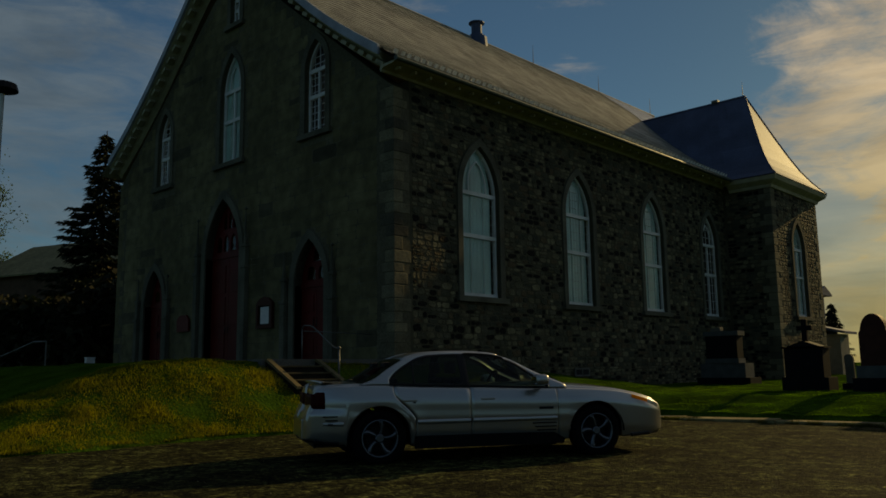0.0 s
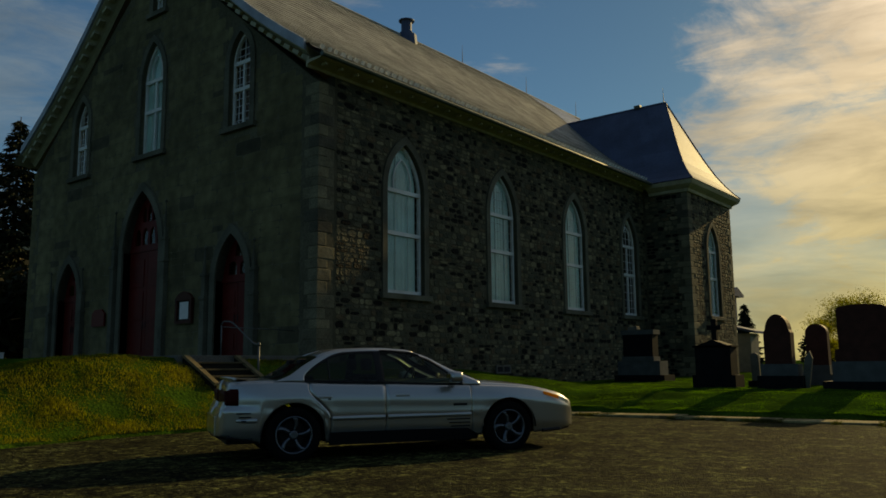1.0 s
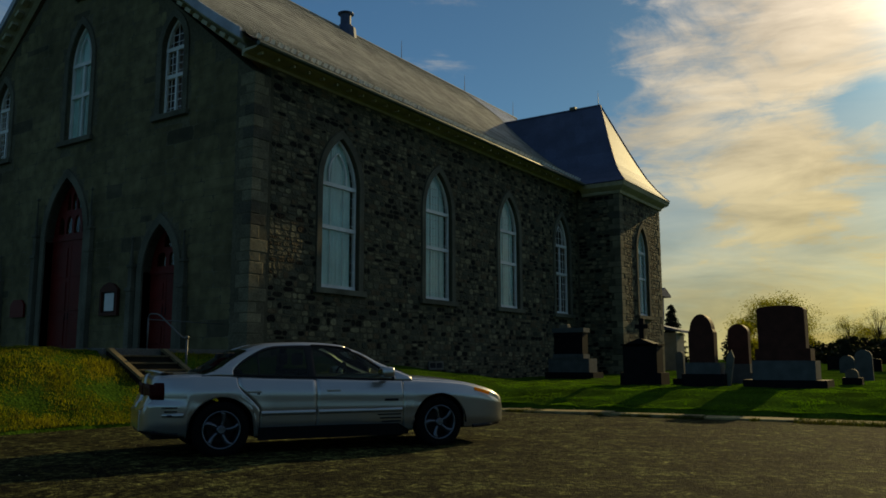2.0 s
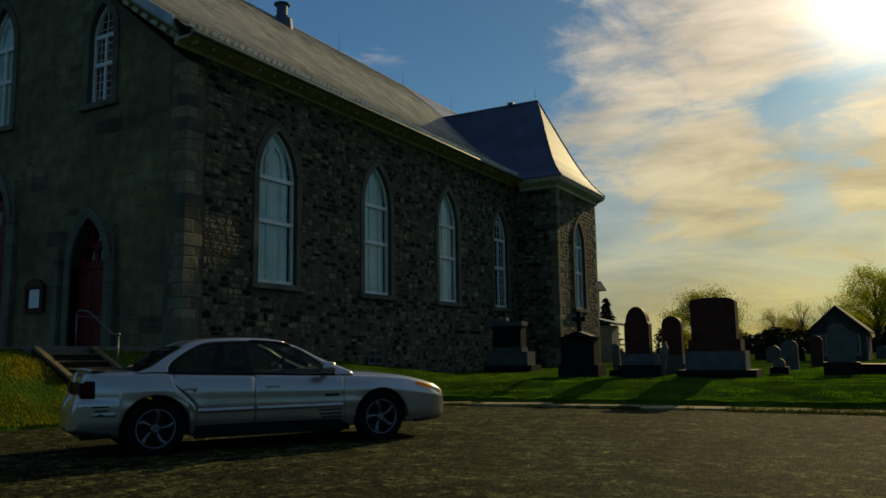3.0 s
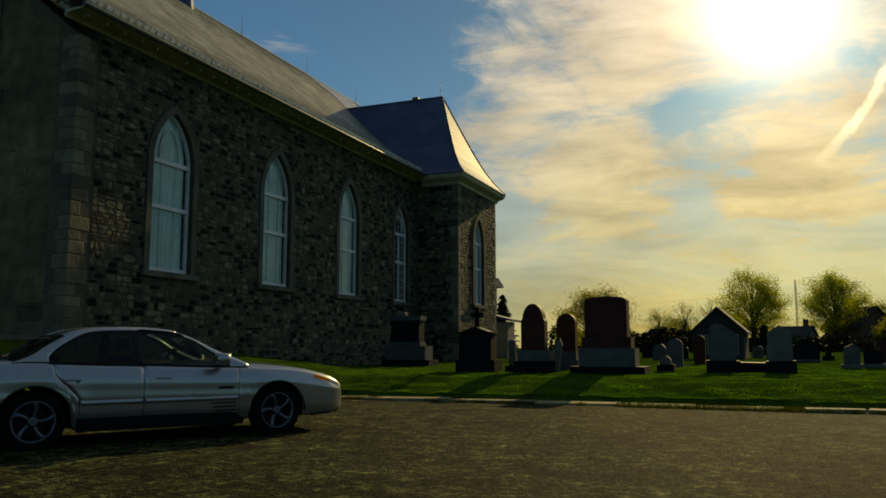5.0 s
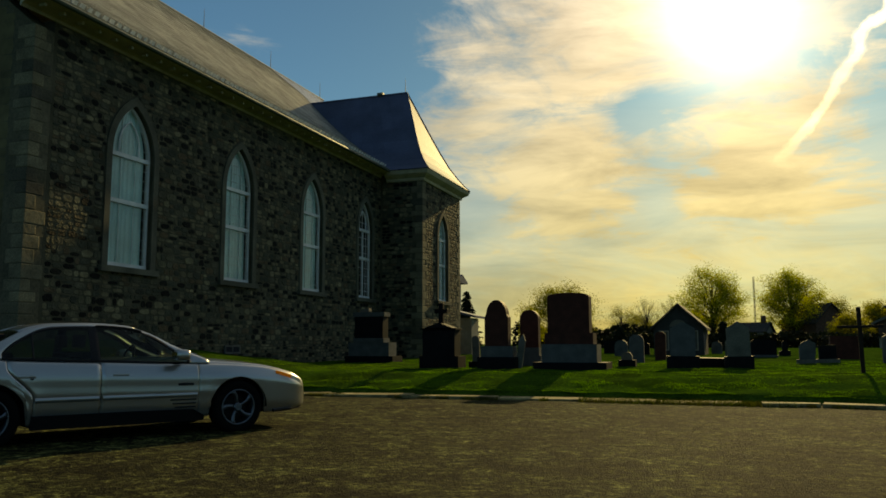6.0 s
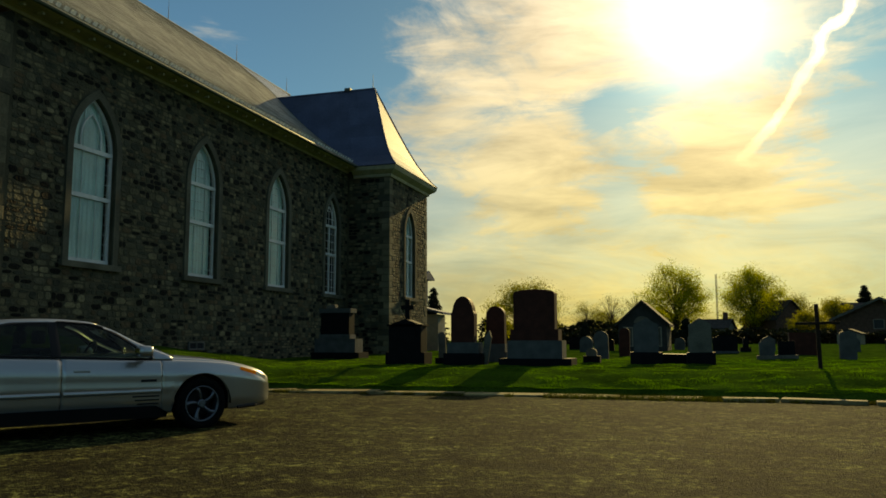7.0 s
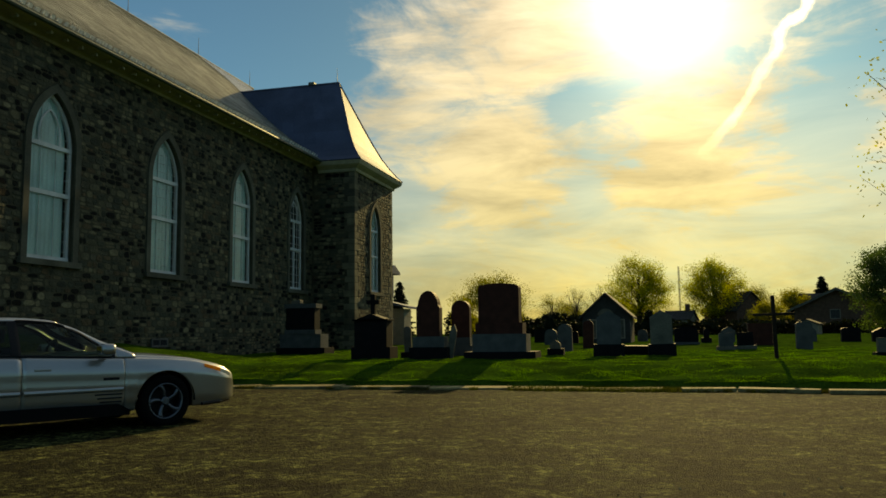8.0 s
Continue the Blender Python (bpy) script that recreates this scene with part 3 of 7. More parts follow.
def build_window(opening, put, depth, cols, rows, curtain, inner_arch, cames=False):
    """A pointed window: stone surround, sill, painted frame with transoms and cames, panes and, in some, a curtain."""
    c, w, z0, z1, z2 = opening
    win = new("window")
    win.parent = church

    def band(bm, grow0, grow1, d0, d1, z_low):
        a = [(c + u, z if i > 1 else z_low) for i, (u, z) in enumerate(gothic(w, z0, z1, z2, grow=grow0))]
        b = [(c + u, z if i > 1 else z_low) for i, (u, z) in enumerate(gothic(w, z0, z1, z2, grow=grow1))]
        n = len(a)
        order = list(range(1, n)) + [0]
        for k in range(n - 1):
            i, j = order[k], order[k + 1]
            for q in ([put(*a[i], d0), put(*a[j], d0), put(*b[j], d0), put(*b[i], d0)], [put(*a[i], d1), put(*a[j], d1), put(*b[j], d1), put(*b[i], d1)],
                      [put(*a[i], d0), put(*a[j], d0), put(*a[j], d1), put(*a[i], d1)], [put(*b[i], d0), put(*b[j], d0), put(*b[j], d1), put(*b[i], d1)]):
                bm.faces.new([bm.verts.new(p) for p in q])
        bmesh.ops.remove_doubles(bm, verts=bm.verts[:], dist=0.0005)

    bm = bmesh.new()
    band(bm, 0.0, 0.19, -0.045, 0.02, z0 - 0.02)
    part("surround", bm, M_TRIM, win, "dressed stone surround")
    bm = bmesh.new()
    lo, hi = put(c - w / 2 - 0.27, z0 - 0.16, -0.12), put(c + w / 2 + 0.27, z0 - 0.005, depth)
    box(bm, [min(a, b) for a, b in zip(lo, hi)], [max(a, b) for a, b in zip(lo, hi)], 0.012)
    part("sill", bm, M_TRIM, win, "projecting stone sill")
    bm = bmesh.new()
    band(bm, -0.075, 0.0, depth, depth + 0.09, z0)

    def bar(u0, za, u1, zb, d0, d1):
        lo, hi = put(c + u0, za, d0), put(c + u1, zb, d1)
        box(bm, [min(a, b) for a, b in zip(lo, hi)], [max(a, b) for a, b in zip(lo, hi)])

    zm = z0 + (z1 - z0) * 0.585
    bar(-w / 2, z0, w / 2, z0 + 0.11, depth - 0.01, depth + 0.1)
    for z in (zm, z1):
        bar(-w / 2 + 0.01, z - 0.055, w / 2 - 0.01, z + 0.055, depth - 0.012, depth + 0.08)
    if cols == 2:
        bar(-0.035, z0 + 0.1, 0.035, z1 - 0.05, depth - 0.005, depth + 0.07)
    part("frame", bm, M_WHITE, win, "white painted wooden frame")
    bm = bmesh.new()
    n = 3 if curtain else max(cols, 4)
    thin = 0.0045 if curtain else 0.007
    for k in range(1, n):
        u = -w / 2 + w * k / n
        top = z1
        while half_width(w, z0, z1, z2, top + 0.05) > abs(u) + 0.03:
            top += 0.05
        bar(u - thin, z0 + 0.1, u + thin, top, depth + 0.030, depth + 0.055)
    step = (z1 - z0) / rows
    z = z0 + step
    while z < z2 - 0.25:
        h = half_width(w, z0, z1, z2, z)
        bar((h - 0.20 if curtain and not cames else -h + 0.02), z - thin, h - 0.02, z + thin, depth + 0.032, depth + 0.052)
        z += step
    part("glazing_lattice", bm, M_LEAD if curtain else M_WHITE, win)
    if inner_arch:
        bm = bmesh.new()
        pts = gothic(w * 0.46, z1, z1 + 0.3, z2 - 0.42)
        tube(bm, [put(c + u, z, depth + 0.03) for u, z in pts[1:] + pts[:1]], 0.028, 6)
        part("tracery_arch", bm, M_WHITE, win, "small white pointed tracery arch")
    bm = bmesh.new()
    bm.faces.new([bm.verts.new(put(c + u, z, depth + 0.058)) for u, z in gothic(w, z0, z1, z2, grow=-0.02)])
    pane = part("pane", bm, M_GLASS, win, "old clear glass")
    if pane.data.polygons[0].normal.dot(Vector(put(0, 0, -1)) - Vector(put(0, 0, 0))) < 0:
        pane.data.flip_normals()
    pane.visible_shadow = False
    if curtain:
        bm = bmesh.new()
        cols_n = 40
        zs = [z0 + 0.05 + (z2 - z0 - 0.1) * k / 26 for k in range(27)]
        grid = []
        for z in zs:
            h = max(half_width(w, z0, z1, z2, z), 0.02)
            lo, hi = -h + 0.01, h - 0.17 * min(1.0, h / (w / 2))
            grid.append([bm.verts.new(put(c + lo + (hi - lo) * k / cols_n, z, depth + 0.085 + 0.012 * math.sin(k * 1.35 + 0.4 * math.sin(z)))) for k in range(cols_n + 1)])
        for a, b in zip(grid, grid[1:]):
            for k in range(cols_n):
                bm.faces.new((a[k], a[k + 1], b[k + 1], b[k]))
        part("curtain", bm, M_CURTAIN, win, "drawn white curtain behind the glass", smooth=True)
    return win


for i, o in enumerate(SIDE_WINDOWS):
    build_window(o, side_put, 0.11, 6 if i < 3 else 2, 11 if i < 3 else 9, i < 3, i in (0, 3), i in (1, 2))
build_window(TRANSEPT_WINDOW, transept_put, 0.11, 2, 11, True, False, True)
build_window(FRONT_WINDOWS[0], front_put, 0.12, 2, 9, False, False)
build_window(FRONT_WINDOWS[1], front_put, 0.12, 2, 10, True, True)
build_window(FRONT_WINDOWS[2], front_put, 0.12, 2, 9, False, False)
build_window(FRONT_WINDOWS[3], front_put, 0.12, 2, 4, False, False)


def build_door(opening, panels):
    c, w, z0, z1, z2 = opening
    door = new("door")
    door.parent = church
    D = 0.24
    bm = bmesh.new()
    a = gothic(w, z0, z1, z2)
    b = gothic(w, z0, z1, z2, grow=0.22)
    order = list(range(1, len(a))) + [0]
    for k in range(len(a) - 1):
        i, j = order[k], order[k + 1]
        for d in (-0.06, D):
            bm.faces.new([bm.verts.new(front_put(c + p[0], p[1], d)) for p in (a[i], a[j], b[j], b[i])])
        bm.faces.new([bm.verts.new(p) for p in (front_put(c + a[i][0], a[i][1], -0.06), front_put(c + a[j][0], a[j][1], -0.06), front_put(c + a[j][0], a[j][1], D), front_put(c + a[i][0], a[i][1], D))])
        bm.faces.new([bm.verts.new(p) for p in (front_put(c + b[i][0], b[i][1], -0.06), front_put(c + b[j][0], b[j][1], -0.06), front_put(c + b[j][0], b[j][1], 0), front_put(c + b[i][0], b[i][1], 0))])
    bmesh.ops.remove_doubles(bm, verts=bm.verts[:], dist=0.0005)
    part("surround", bm, M_TRIM, door, "moulded stone door surround")
    top = z1 + (0.05 if panels > 2 else 0.0)
    for s in (-1, 1):
        bm = bmesh.new()
        u0, u1 = sorted((c + s * 0.006, c + s * w / 2))
        box(bm, (u0, D, z0 + 0.02), (u1, D + 0.05, top - 0.06), 0.004)
        n = 3
        for k in range(n):
            za = z0 + 0.2 + k * (top - z0 - 0.35) / n
            zb = za + (top - z0 - 0.35) / n - 0.14
            m = (u1 - u0) * 0.16
            box(bm, (u0 + m, D - 0.02, za), (u1 - m, D + 0.001, zb), 0.008)
        leaf = part("door_leaf", bm, M_RED, door, "dark red panelled door leaf")
        bm = bmesh.new()
        tube(bm, [(c + s * 0.07, D - 0.05, z0 + 0.95), (c + s * 0.07, D - 0.05, z0 + 1.15)], 0.012, 6)
        part("handle", bm, M_DARK, leaf, "dark iron door handle")
    bm = bmesh.new()
    box(bm, (c - w / 2, D - 0.03, top - 0.058), (c + w / 2, D + 0.06, top + 0.07), 0.006)
    arch = gothic(w, top + 0.07, max(z1, top + 0.08), z2, grow=-0.004)
    n = max(panels, 2)
    # head: a red board pierced by small pointed lights
    holes = []
    for r, (zb, count) in enumerate(((top + 0.16, n), (top + 0.16 + (z2 - top) * 0.40, n - 1))):
        hh = (z2 - top) * 0.30
        room = 2 * half_width(w, z0, z1, z2, zb + hh * 0.9) - 0.16
        if room < 0.2 or count < 1:
            continue
        ww = room / count * 0.72
        for k in range(count):
            cu = -room / 2 + room * (k + 0.5) / count
            holes.append([(c + cu + u, z) for u, z in gothic(ww, zb, zb + hh * 0.55, zb + hh, n=5)])
    pierced(bm, [(c + u, z) for u, z in arch], holes, lambda u, z, d: (u, D + d, z), 0.05)
    part("tracery_head", bm, M_RED, door, "red pointed tracery head")
    bm = bmesh.new()
    bm.faces.new([bm.verts.new((c + u, D + 0.04, z)) for u, z in arch])
    part("pane", bm, M_GLASS, door).visible_shadow = False
    # flanking piers with pinnacles
    for s in (-1, 1):
        bm = bmesh.new()
        u = c + s * (w / 2 + 0.40)
        top_z = z1 + (z2 - z1) * 0.62
        box(bm, (u - 0.10, -0.16, z0 - 0.02), (u + 0.10, -0.002, z1 - 0.5), 0.01)
        box(bm, (u - 0.13, -0.19, z1 - 0.5), (u + 0.13, -0.002, z1 - 0.4), 0.012)
        box(bm, (u - 0.08, -0.14, z1 - 0.4), (u + 0.08, -0.002, z1 + 0.15), 0.01)
        box(bm, (u - 0.115, -0.17, z1 + 0.15), (u + 0.115, -0.002, z1 + 0.23), 0.012)
        tube(bm, [(u, -0.09, z1 + 0.23), (u, -0.09, z1 + 0.5), (u, -0.09, top_z + 0.25)], [0.07, 0.045, 0.012], 6)
        tube(bm, [(u, -0.09, top_z + 0.12), (u, -0.09, top_z + 0.17), (u, -0.09, top_z + 0.22)], [0.02, 0.055, 0.02], 6)
        part("pier", bm, M_TRIM, door, "slender stone pier with pinnacle")
    return door


for o, n in zip(DOORS, (2, 4, 2)):
    build_door(o, n)


def build_roof():
    """Tin plates in courses, cornice with brackets, gutter, ridge."""
    rng = random.Random(4)
    over, up = 0.62, 0.10
    z_eave = EAVE_Z + up
    Y0, Y1 = -0.5, LONG + 0.4

    def slope_pts(side):
        # a slight bell-cast near the eave
        xe = 0.62 if side > 0 else -WIDE - 0.62
        pts = []
        for k in range(13):
            t = k / 12
            x = xe + (RIDGE_X - xe) * t
            z = z_eave + (RIDGE_Z - z_eave) * t - 0.34 * math.sin(math.pi * min(t * 1.3, 1.0))
            pts.append((x, z))
        return pts
    bm = bmesh.new()
    for side in (1, -1):
        pts = slope_pts(side)
        for lift in (0.0, -0.10):
            vs = [[bm.verts.new((x, y, z + lift)) for x, z in pts] for y in (Y0, Y1)]
            for k in range(12):
                bm.faces.new((vs[0][k], vs[0][k + 1], vs[1][k + 1], vs[1][k]))
    part("roof", bm, M_ROOF, church, "weathered grey tin-plate roof")
    # plates on the near slope, each a thin sheet lifted at its lower edge
    pts = slope_pts(1)
    verts, faces = [], []
    total = math.hypot(0.62 - RIDGE_X, RIDGE_Z - z_eave)
    rows = int(total / 0.28)

    def at(t, y, lift):
        k = min(int(t * 12), 11)
        f = t * 12 - k
        x = pts[k][0] + (pts[k + 1][0] - pts[k][0]) * f
        z = pts[k][1] + (pts[k + 1][1] - pts[k][1]) * f
        return (x + lift * 0.61, y, z + lift * 0.79)
    for r in range(rows):
        y = Y0 + (0.2 if r % 2 else 0.0)
        t0, t1 = r / rows, (r + 1) / rows
        while y < 27.0:
            w = 0.42 * (1 + rng.uniform(-0.02, 0.02))
            j = rng.uniform(0, 0.002)
            b = len(verts)
            verts += [at(t0, y, 0.022 + j), at(t0, y + w - 0.008, 0.022 + j + rng.uniform(0, 0.002)), at(t1, y + w - 0.008, 0.006), at(t1, y, 0.006), at(t0, y, 0.003), at(t0, y + w - 0.008, 0.003)]
            faces += [(b, b + 1, b + 2, b + 3), (b, b + 4, b + 5, b + 1)]
            y += w
    # the plates over the front corner are single sheets, the rest is laid as one skin
    near = sorted(range(0, len(verts), 6), key=lambda b: verts[b][1] + 1.2 * (verts[b][2] - z_eave))[:300]
    for b in near:
        raw("tin_plate", verts[b:b + 6], [(0, 1, 2, 3), (0, 4, 5, 1)], M_ROOF, church)
    chosen = set(near)
    keep = [b for b in range(0, len(verts), 6) if b not in chosen]
    skin_v = [v for b in keep for v in verts[b:b + 6]]
    skin_f = [tuple(6 * k + i for i in q) for k in range(len(keep)) for q in ((0, 1, 2, 3), (0, 4, 5, 1))]
    tagged(raw("tin_plating", skin_v, skin_f, M_ROOF, church), kind="stuff")
    # brighter, smoother sheets on the upper slope beyond the crossing
    sheet_v, sheet_f = [], []
    for k in range(8):
        ta, tb = 1.0 - 0.045 * k, 1.0 - 0.045 * (k + 1)
        b = len(sheet_v)
        sheet_v += [at(ta - 0.001, 22.0 - 0.05 * k, 0.034), at(ta - 0.001, 26.95, 0.034), at(tb, 26.95, 0.040), at(tb, 22.0 - 0.05 * (k + 1), 0.040)]
        sheet_f.append((b, b + 1, b + 2, b + 3))
    tagged(raw("new_tin_sheet", sheet_v, sheet_f, M_BRIGHT_TIN, church), "brighter, smoother tin sheets beyond the crossing")
    bm = bmesh.new()
    tube(bm, [(RIDGE_X, Y0, RIDGE_Z + 0.02), (RIDGE_X, Y1, RIDGE_Z + 0.02)], 0.07, 8)
    part("ridge_cap", bm, M_ROOF, church)
    # eave cornice: a cream board, brackets under it, a dark gutter lip and snow guards
    bm = bmesh.new()
    prism(bm, [(0.002, -0.45, EAVE_Z - 0.15), (0.04, -0.45, EAVE_Z - 0.15), (0.06, -0.45, EAVE_Z - 0.08), (0.14, -0.45, EAVE_Z - 0.05), (0.50, -0.45, EAVE_Z - 0.03), (0.56, -0.45, EAVE_Z + 0.02), (0.002, -0.45, EAVE_Z + 0.02)], (0, T_Y0 + 0.40, 0))
    cornice = part("cornice", bm, M_CREAM, church, "cream painted wooden cornice")
    bm = bmesh.new()
    tube(bm, [(0.63, -0.5, z_eave - 0.06), (0.63, T_Y0 - 0.6, z_eave - 0.06)], 0.065, 8)
    part("gutter", bm, M_GUTTER, church, "dark green painted gutter")
    bm = bmesh.new()
    box(bm, (0, 0, 0.12), (0.16, 0.07, 0.195), 0.01)
    bracket = part("bracket", bm, M_CREAM, cornice)
    bracket.location = (0.28, -0.2, EAVE_Z - 0.235)
    y = 0.35
    while y < T_Y0 - 0.8:
        o = bracket.copy()
        scene.collection.objects.link(o)
        o.location = (0.28, y, EAVE_Z - 0.235)
        y += 0.55
    verts, faces = [], []
    y = -0.4
    while y < T_Y0 - 0.5:
        for row in (0.018, 0.036):
            b = len(verts)
            yy = y + (0.12 if row > 0.03 else 0) + rng.uniform(-0.03, 0.03)
            p, q = Vector(at(row, yy, 0.03)), Vector(at(row, yy + 0.09, 0.03))
            verts += [p, q, q + Vector((0.05, 0, 0.09)), p + Vector((0.05, 0, 0.09)), p + Vector((-0.08, 0.05, 0.04))]
            faces += [(b, b + 1, b + 2, b + 3), (b, b + 3, b + 4), (b + 1, b + 4, b + 2)]
        y += 0.24
    tagged(raw("snow_guard", verts, faces, M_SNOW, church), kind="stuff")
    # rake boards on the gable follow the slope, with brackets
    for s in (-1, 1):
        pts2 = slope_pts(s)
        f = 0.60 / abs(pts2[1][0] - pts2[0][0])          # the boards end over the wall's corner
        pts2[0] = tuple(pts2[0][i] + (pts2[1][i] - pts2[0][i]) * f for i in (0, 1))

        def follow(name, shape, material, label):
            bm = bmesh.new()
            rings = [[bm.verts.new((x, yy, z + zz)) for yy, zz in shape] for x, z in pts2]
            for p, q in zip(rings, rings[1:]):
                for i in range(len(shape)):
                    bm.faces.new((p[i], p[(i + 1) % len(shape)], q[(i + 1) % len(shape)], q[i]))
            bm.faces.new(rings[0])
            return part(name, bm, material, church, label)
        follow("rake_flashing", [(-0.56, 0.07), (-0.56, -0.20), (-0.48, -0.20), (-0.48, 0.07)], M_FLASH, "pale metal gable flashing")
        board = follow("rake_board", [(-0.48, -0.06), (-0.48, -0.24), (-0.12, -0.46), (-0.003, -0.58), (-0.003, -0.14)], M_CREAM, "cream painted gable cornice")
        first = None
        for k in range(1, 24):
            t = k / 24 * 12
            j = min(int(t), 11)
            (xa, za), (xb, zb) = pts2[j], pts2[j + 1]
            p = (xa + (xb - xa) * (t - j), -0.34, za + (zb - za) * (t - j) - 0.41)
            if first is None:
                bm = bmesh.new()
                box(bm, (-0.13, -0.10, -0.055), (0.13, 0.10, 0.055), 0.01, Matrix.Rotation(-math.atan2(zb - za, xb - xa), 4, "Y"))
                first = part("bracket", bm, M_CREAM, board)
                first.location = p
            else:
                o = first.copy()
                scene.collection.objects.link(o)
                o.location = p
    # lightning rods
    for y in (16.3, 22.0, 27.4):
        bm = bmesh.new()
        tube(bm, [(RIDGE_X, y, RIDGE_Z), (RIDGE_X, y, RIDGE_Z + 1.0)], [0.02, 0.006], 6)
        part("lightning_rod", bm, M_IRON, church)
    # ridge ventilator
    bm = bmesh.new()
    x, y, z = RIDGE_X, 12.2, RIDGE_Z
    tube(bm, [(x, y, z - 0.5), (x, y, z + 0.12), (x, y, z + 0.14), (x, y, z + 0.26)], [0.52, 0.45, 0.34, 0.30], 12)
    tube(bm, [(x, y, z + 0.26), (x, y, z + 0.78)], 0.24, 12)
    tube(bm, [(x, y, z + 0.78), (x, y, z + 0.82), (x, y, z + 0.92)], [0.36, 0.36, 0.05], 12)
    part("ventilator", bm, M_ROOF_BLUE, church, "pale round metal roof ventilator")


build_roof()


def build_transept_roof():
    """A bell-cast hipped roof: concave slopes rising to a short ridge."""
    e = 0.42
    x_out, y0, y1 = T_X + e, T_Y0 - e, T_Y1 + e
    z0, z1 = EAVE_Z + 0.10, 13.22
    xp, yp = 0.20, (T_Y0 + T_Y1) / 2
    prof = [(0.0, 0.0), (0.10, 0.05), (0.22, 0.125), (0.36, 0.235), (0.50, 0.38), (0.64, 0.545), (0.82, 0.77), (1.0, 1.0)]

    def corner(fx, fy, h):
        return Vector((x_out + (xp - x_out) * fx, fy, z0 + (z1 - z0) * h))
    verts, faces = [], []

    def sheet(a, b, n):
        """Seamed sheets between two edge lines that climb together."""
        for i in range(n):
            for k in range(len(prof) - 1):
                q = []
                for kk, f in ((k, i / n), (k, (i + 1) / n), (k + 1, (i + 1) / n), (k + 1, i / n)):
                    q.append(a[kk].lerp(b[kk], f))
                s = len(verts)
                verts.extend(q)
                faces.append((s, s + 1, s + 2, s + 3))
    near = [corner(d, y0 + (yp - y0) * d, h) for d, h in prof]
    far = [corner(d, y1 + (yp - y1) * d ** 1.25, h) for d, h in prof]
    near_in = [Vector((-6.5, y0 + (yp - y0) * d, z0 + (z1 - z0) * h)) for d, h in prof]
    far_in = [Vector((-6.5, y1 + (yp - y1) * d ** 1.25, z0 + (z1 - z0) * h)) for d, h in prof]
    sheet(near_in, near, 14)
    sheet(near, far, 9)
    sheet(far, far_in, 14)
    part_roof = raw("transept_roof", verts, faces, M_ROOF_BLUE, church)
    tagged(part_roof, "blue-grey flared metal transept roof")
    bm = bmesh.new()
    tube(bm, near, 0.035, 6)
    tube(bm, far, 0.035, 6)
    tube(bm, [(-6.4, yp, z1 + 0.01), (xp, yp, z1 + 0.01)], 0.05, 6)
    part("hip_roll", bm, M_ROOF_BLUE, church)
    bm = bmesh.new()
    box(bm, (-1.35, yp - 0.14, z1), (-1.05, yp + 0.14, z1 + 0.14), 0.02)
    part("ridge_box", bm, M_GUTTER, church, "small dark ridge vent")
    bm = bmesh.new()
    tube(bm, [(xp - 0.1, yp, z1), (xp - 0.1, yp, z1 + 0.75)], [0.02, 0.006], 6)
    part("lightning_rod", bm, M_IRON, church)
    # cornice round the transept
    bm = bmesh.new()
    shape = [(0.002, -0.38), (0.08, -0.38), (0.12, -0.26), (0.28, -0.16), (0.36, -0.10), (0.42, 0.06), (0.002, 0.06)]
    path = [(0.3, T_Y0, -1), (T_X, T_Y0, 0), (T_X, T_Y1, 1), (0.3, T_Y1, 2)]
    rings = []
    for x, y, k in path:
        ring = []
        for o, z in shape:
            dx = o if k in (0, 1) else 0.0
            if k == -1:
                dx = 0.0
            if k == 2:
                dx = 0.0
            dy = -o if k in (-1, 0) else o
            ring.append(bm.verts.new((x + dx, y + dy, EAVE_Z + z)))
        rings.append(ring)
    for a, b in zip(rings, rings[1:]):
        for i in range(len(shape)):
            bm.faces.new((a[i], a[(i + 1) % len(shape)], b[(i + 1) % len(shape)], b[i]))
    part("cornice", bm, M_CREAM, church, "cream painted wooden cornice")


build_transept_roof()

# landing and front steps
bm = bmesh.new()
box(bm, (-17.5, -3.6, LANDING - 0.5), (-0.24, -0.004, LANDING), 0.015)
tagged(mesh_ob("landing", bm, M_CONCRETE), "dark grey concrete landing before the church doors", "landing", kind="structure")


M_STEP = mat("step_boards", (0.105, 0.085, 0.048), 0.85, vary=0.35, scale=3, fine=25, bump=0.3)
# near-black risers and side boards: shade below treads and capping put into colour
M_STEP_SHADED = mat("step_shaded_sides", (0.022, 0.019, 0.014), 0.9, vary=0.3)
M_STEP_SIDE = mat("step_side_boards", (0.21, 0.165, 0.085), 0.8, vary=0.3, scale=3, fine=25, bump=0.3)


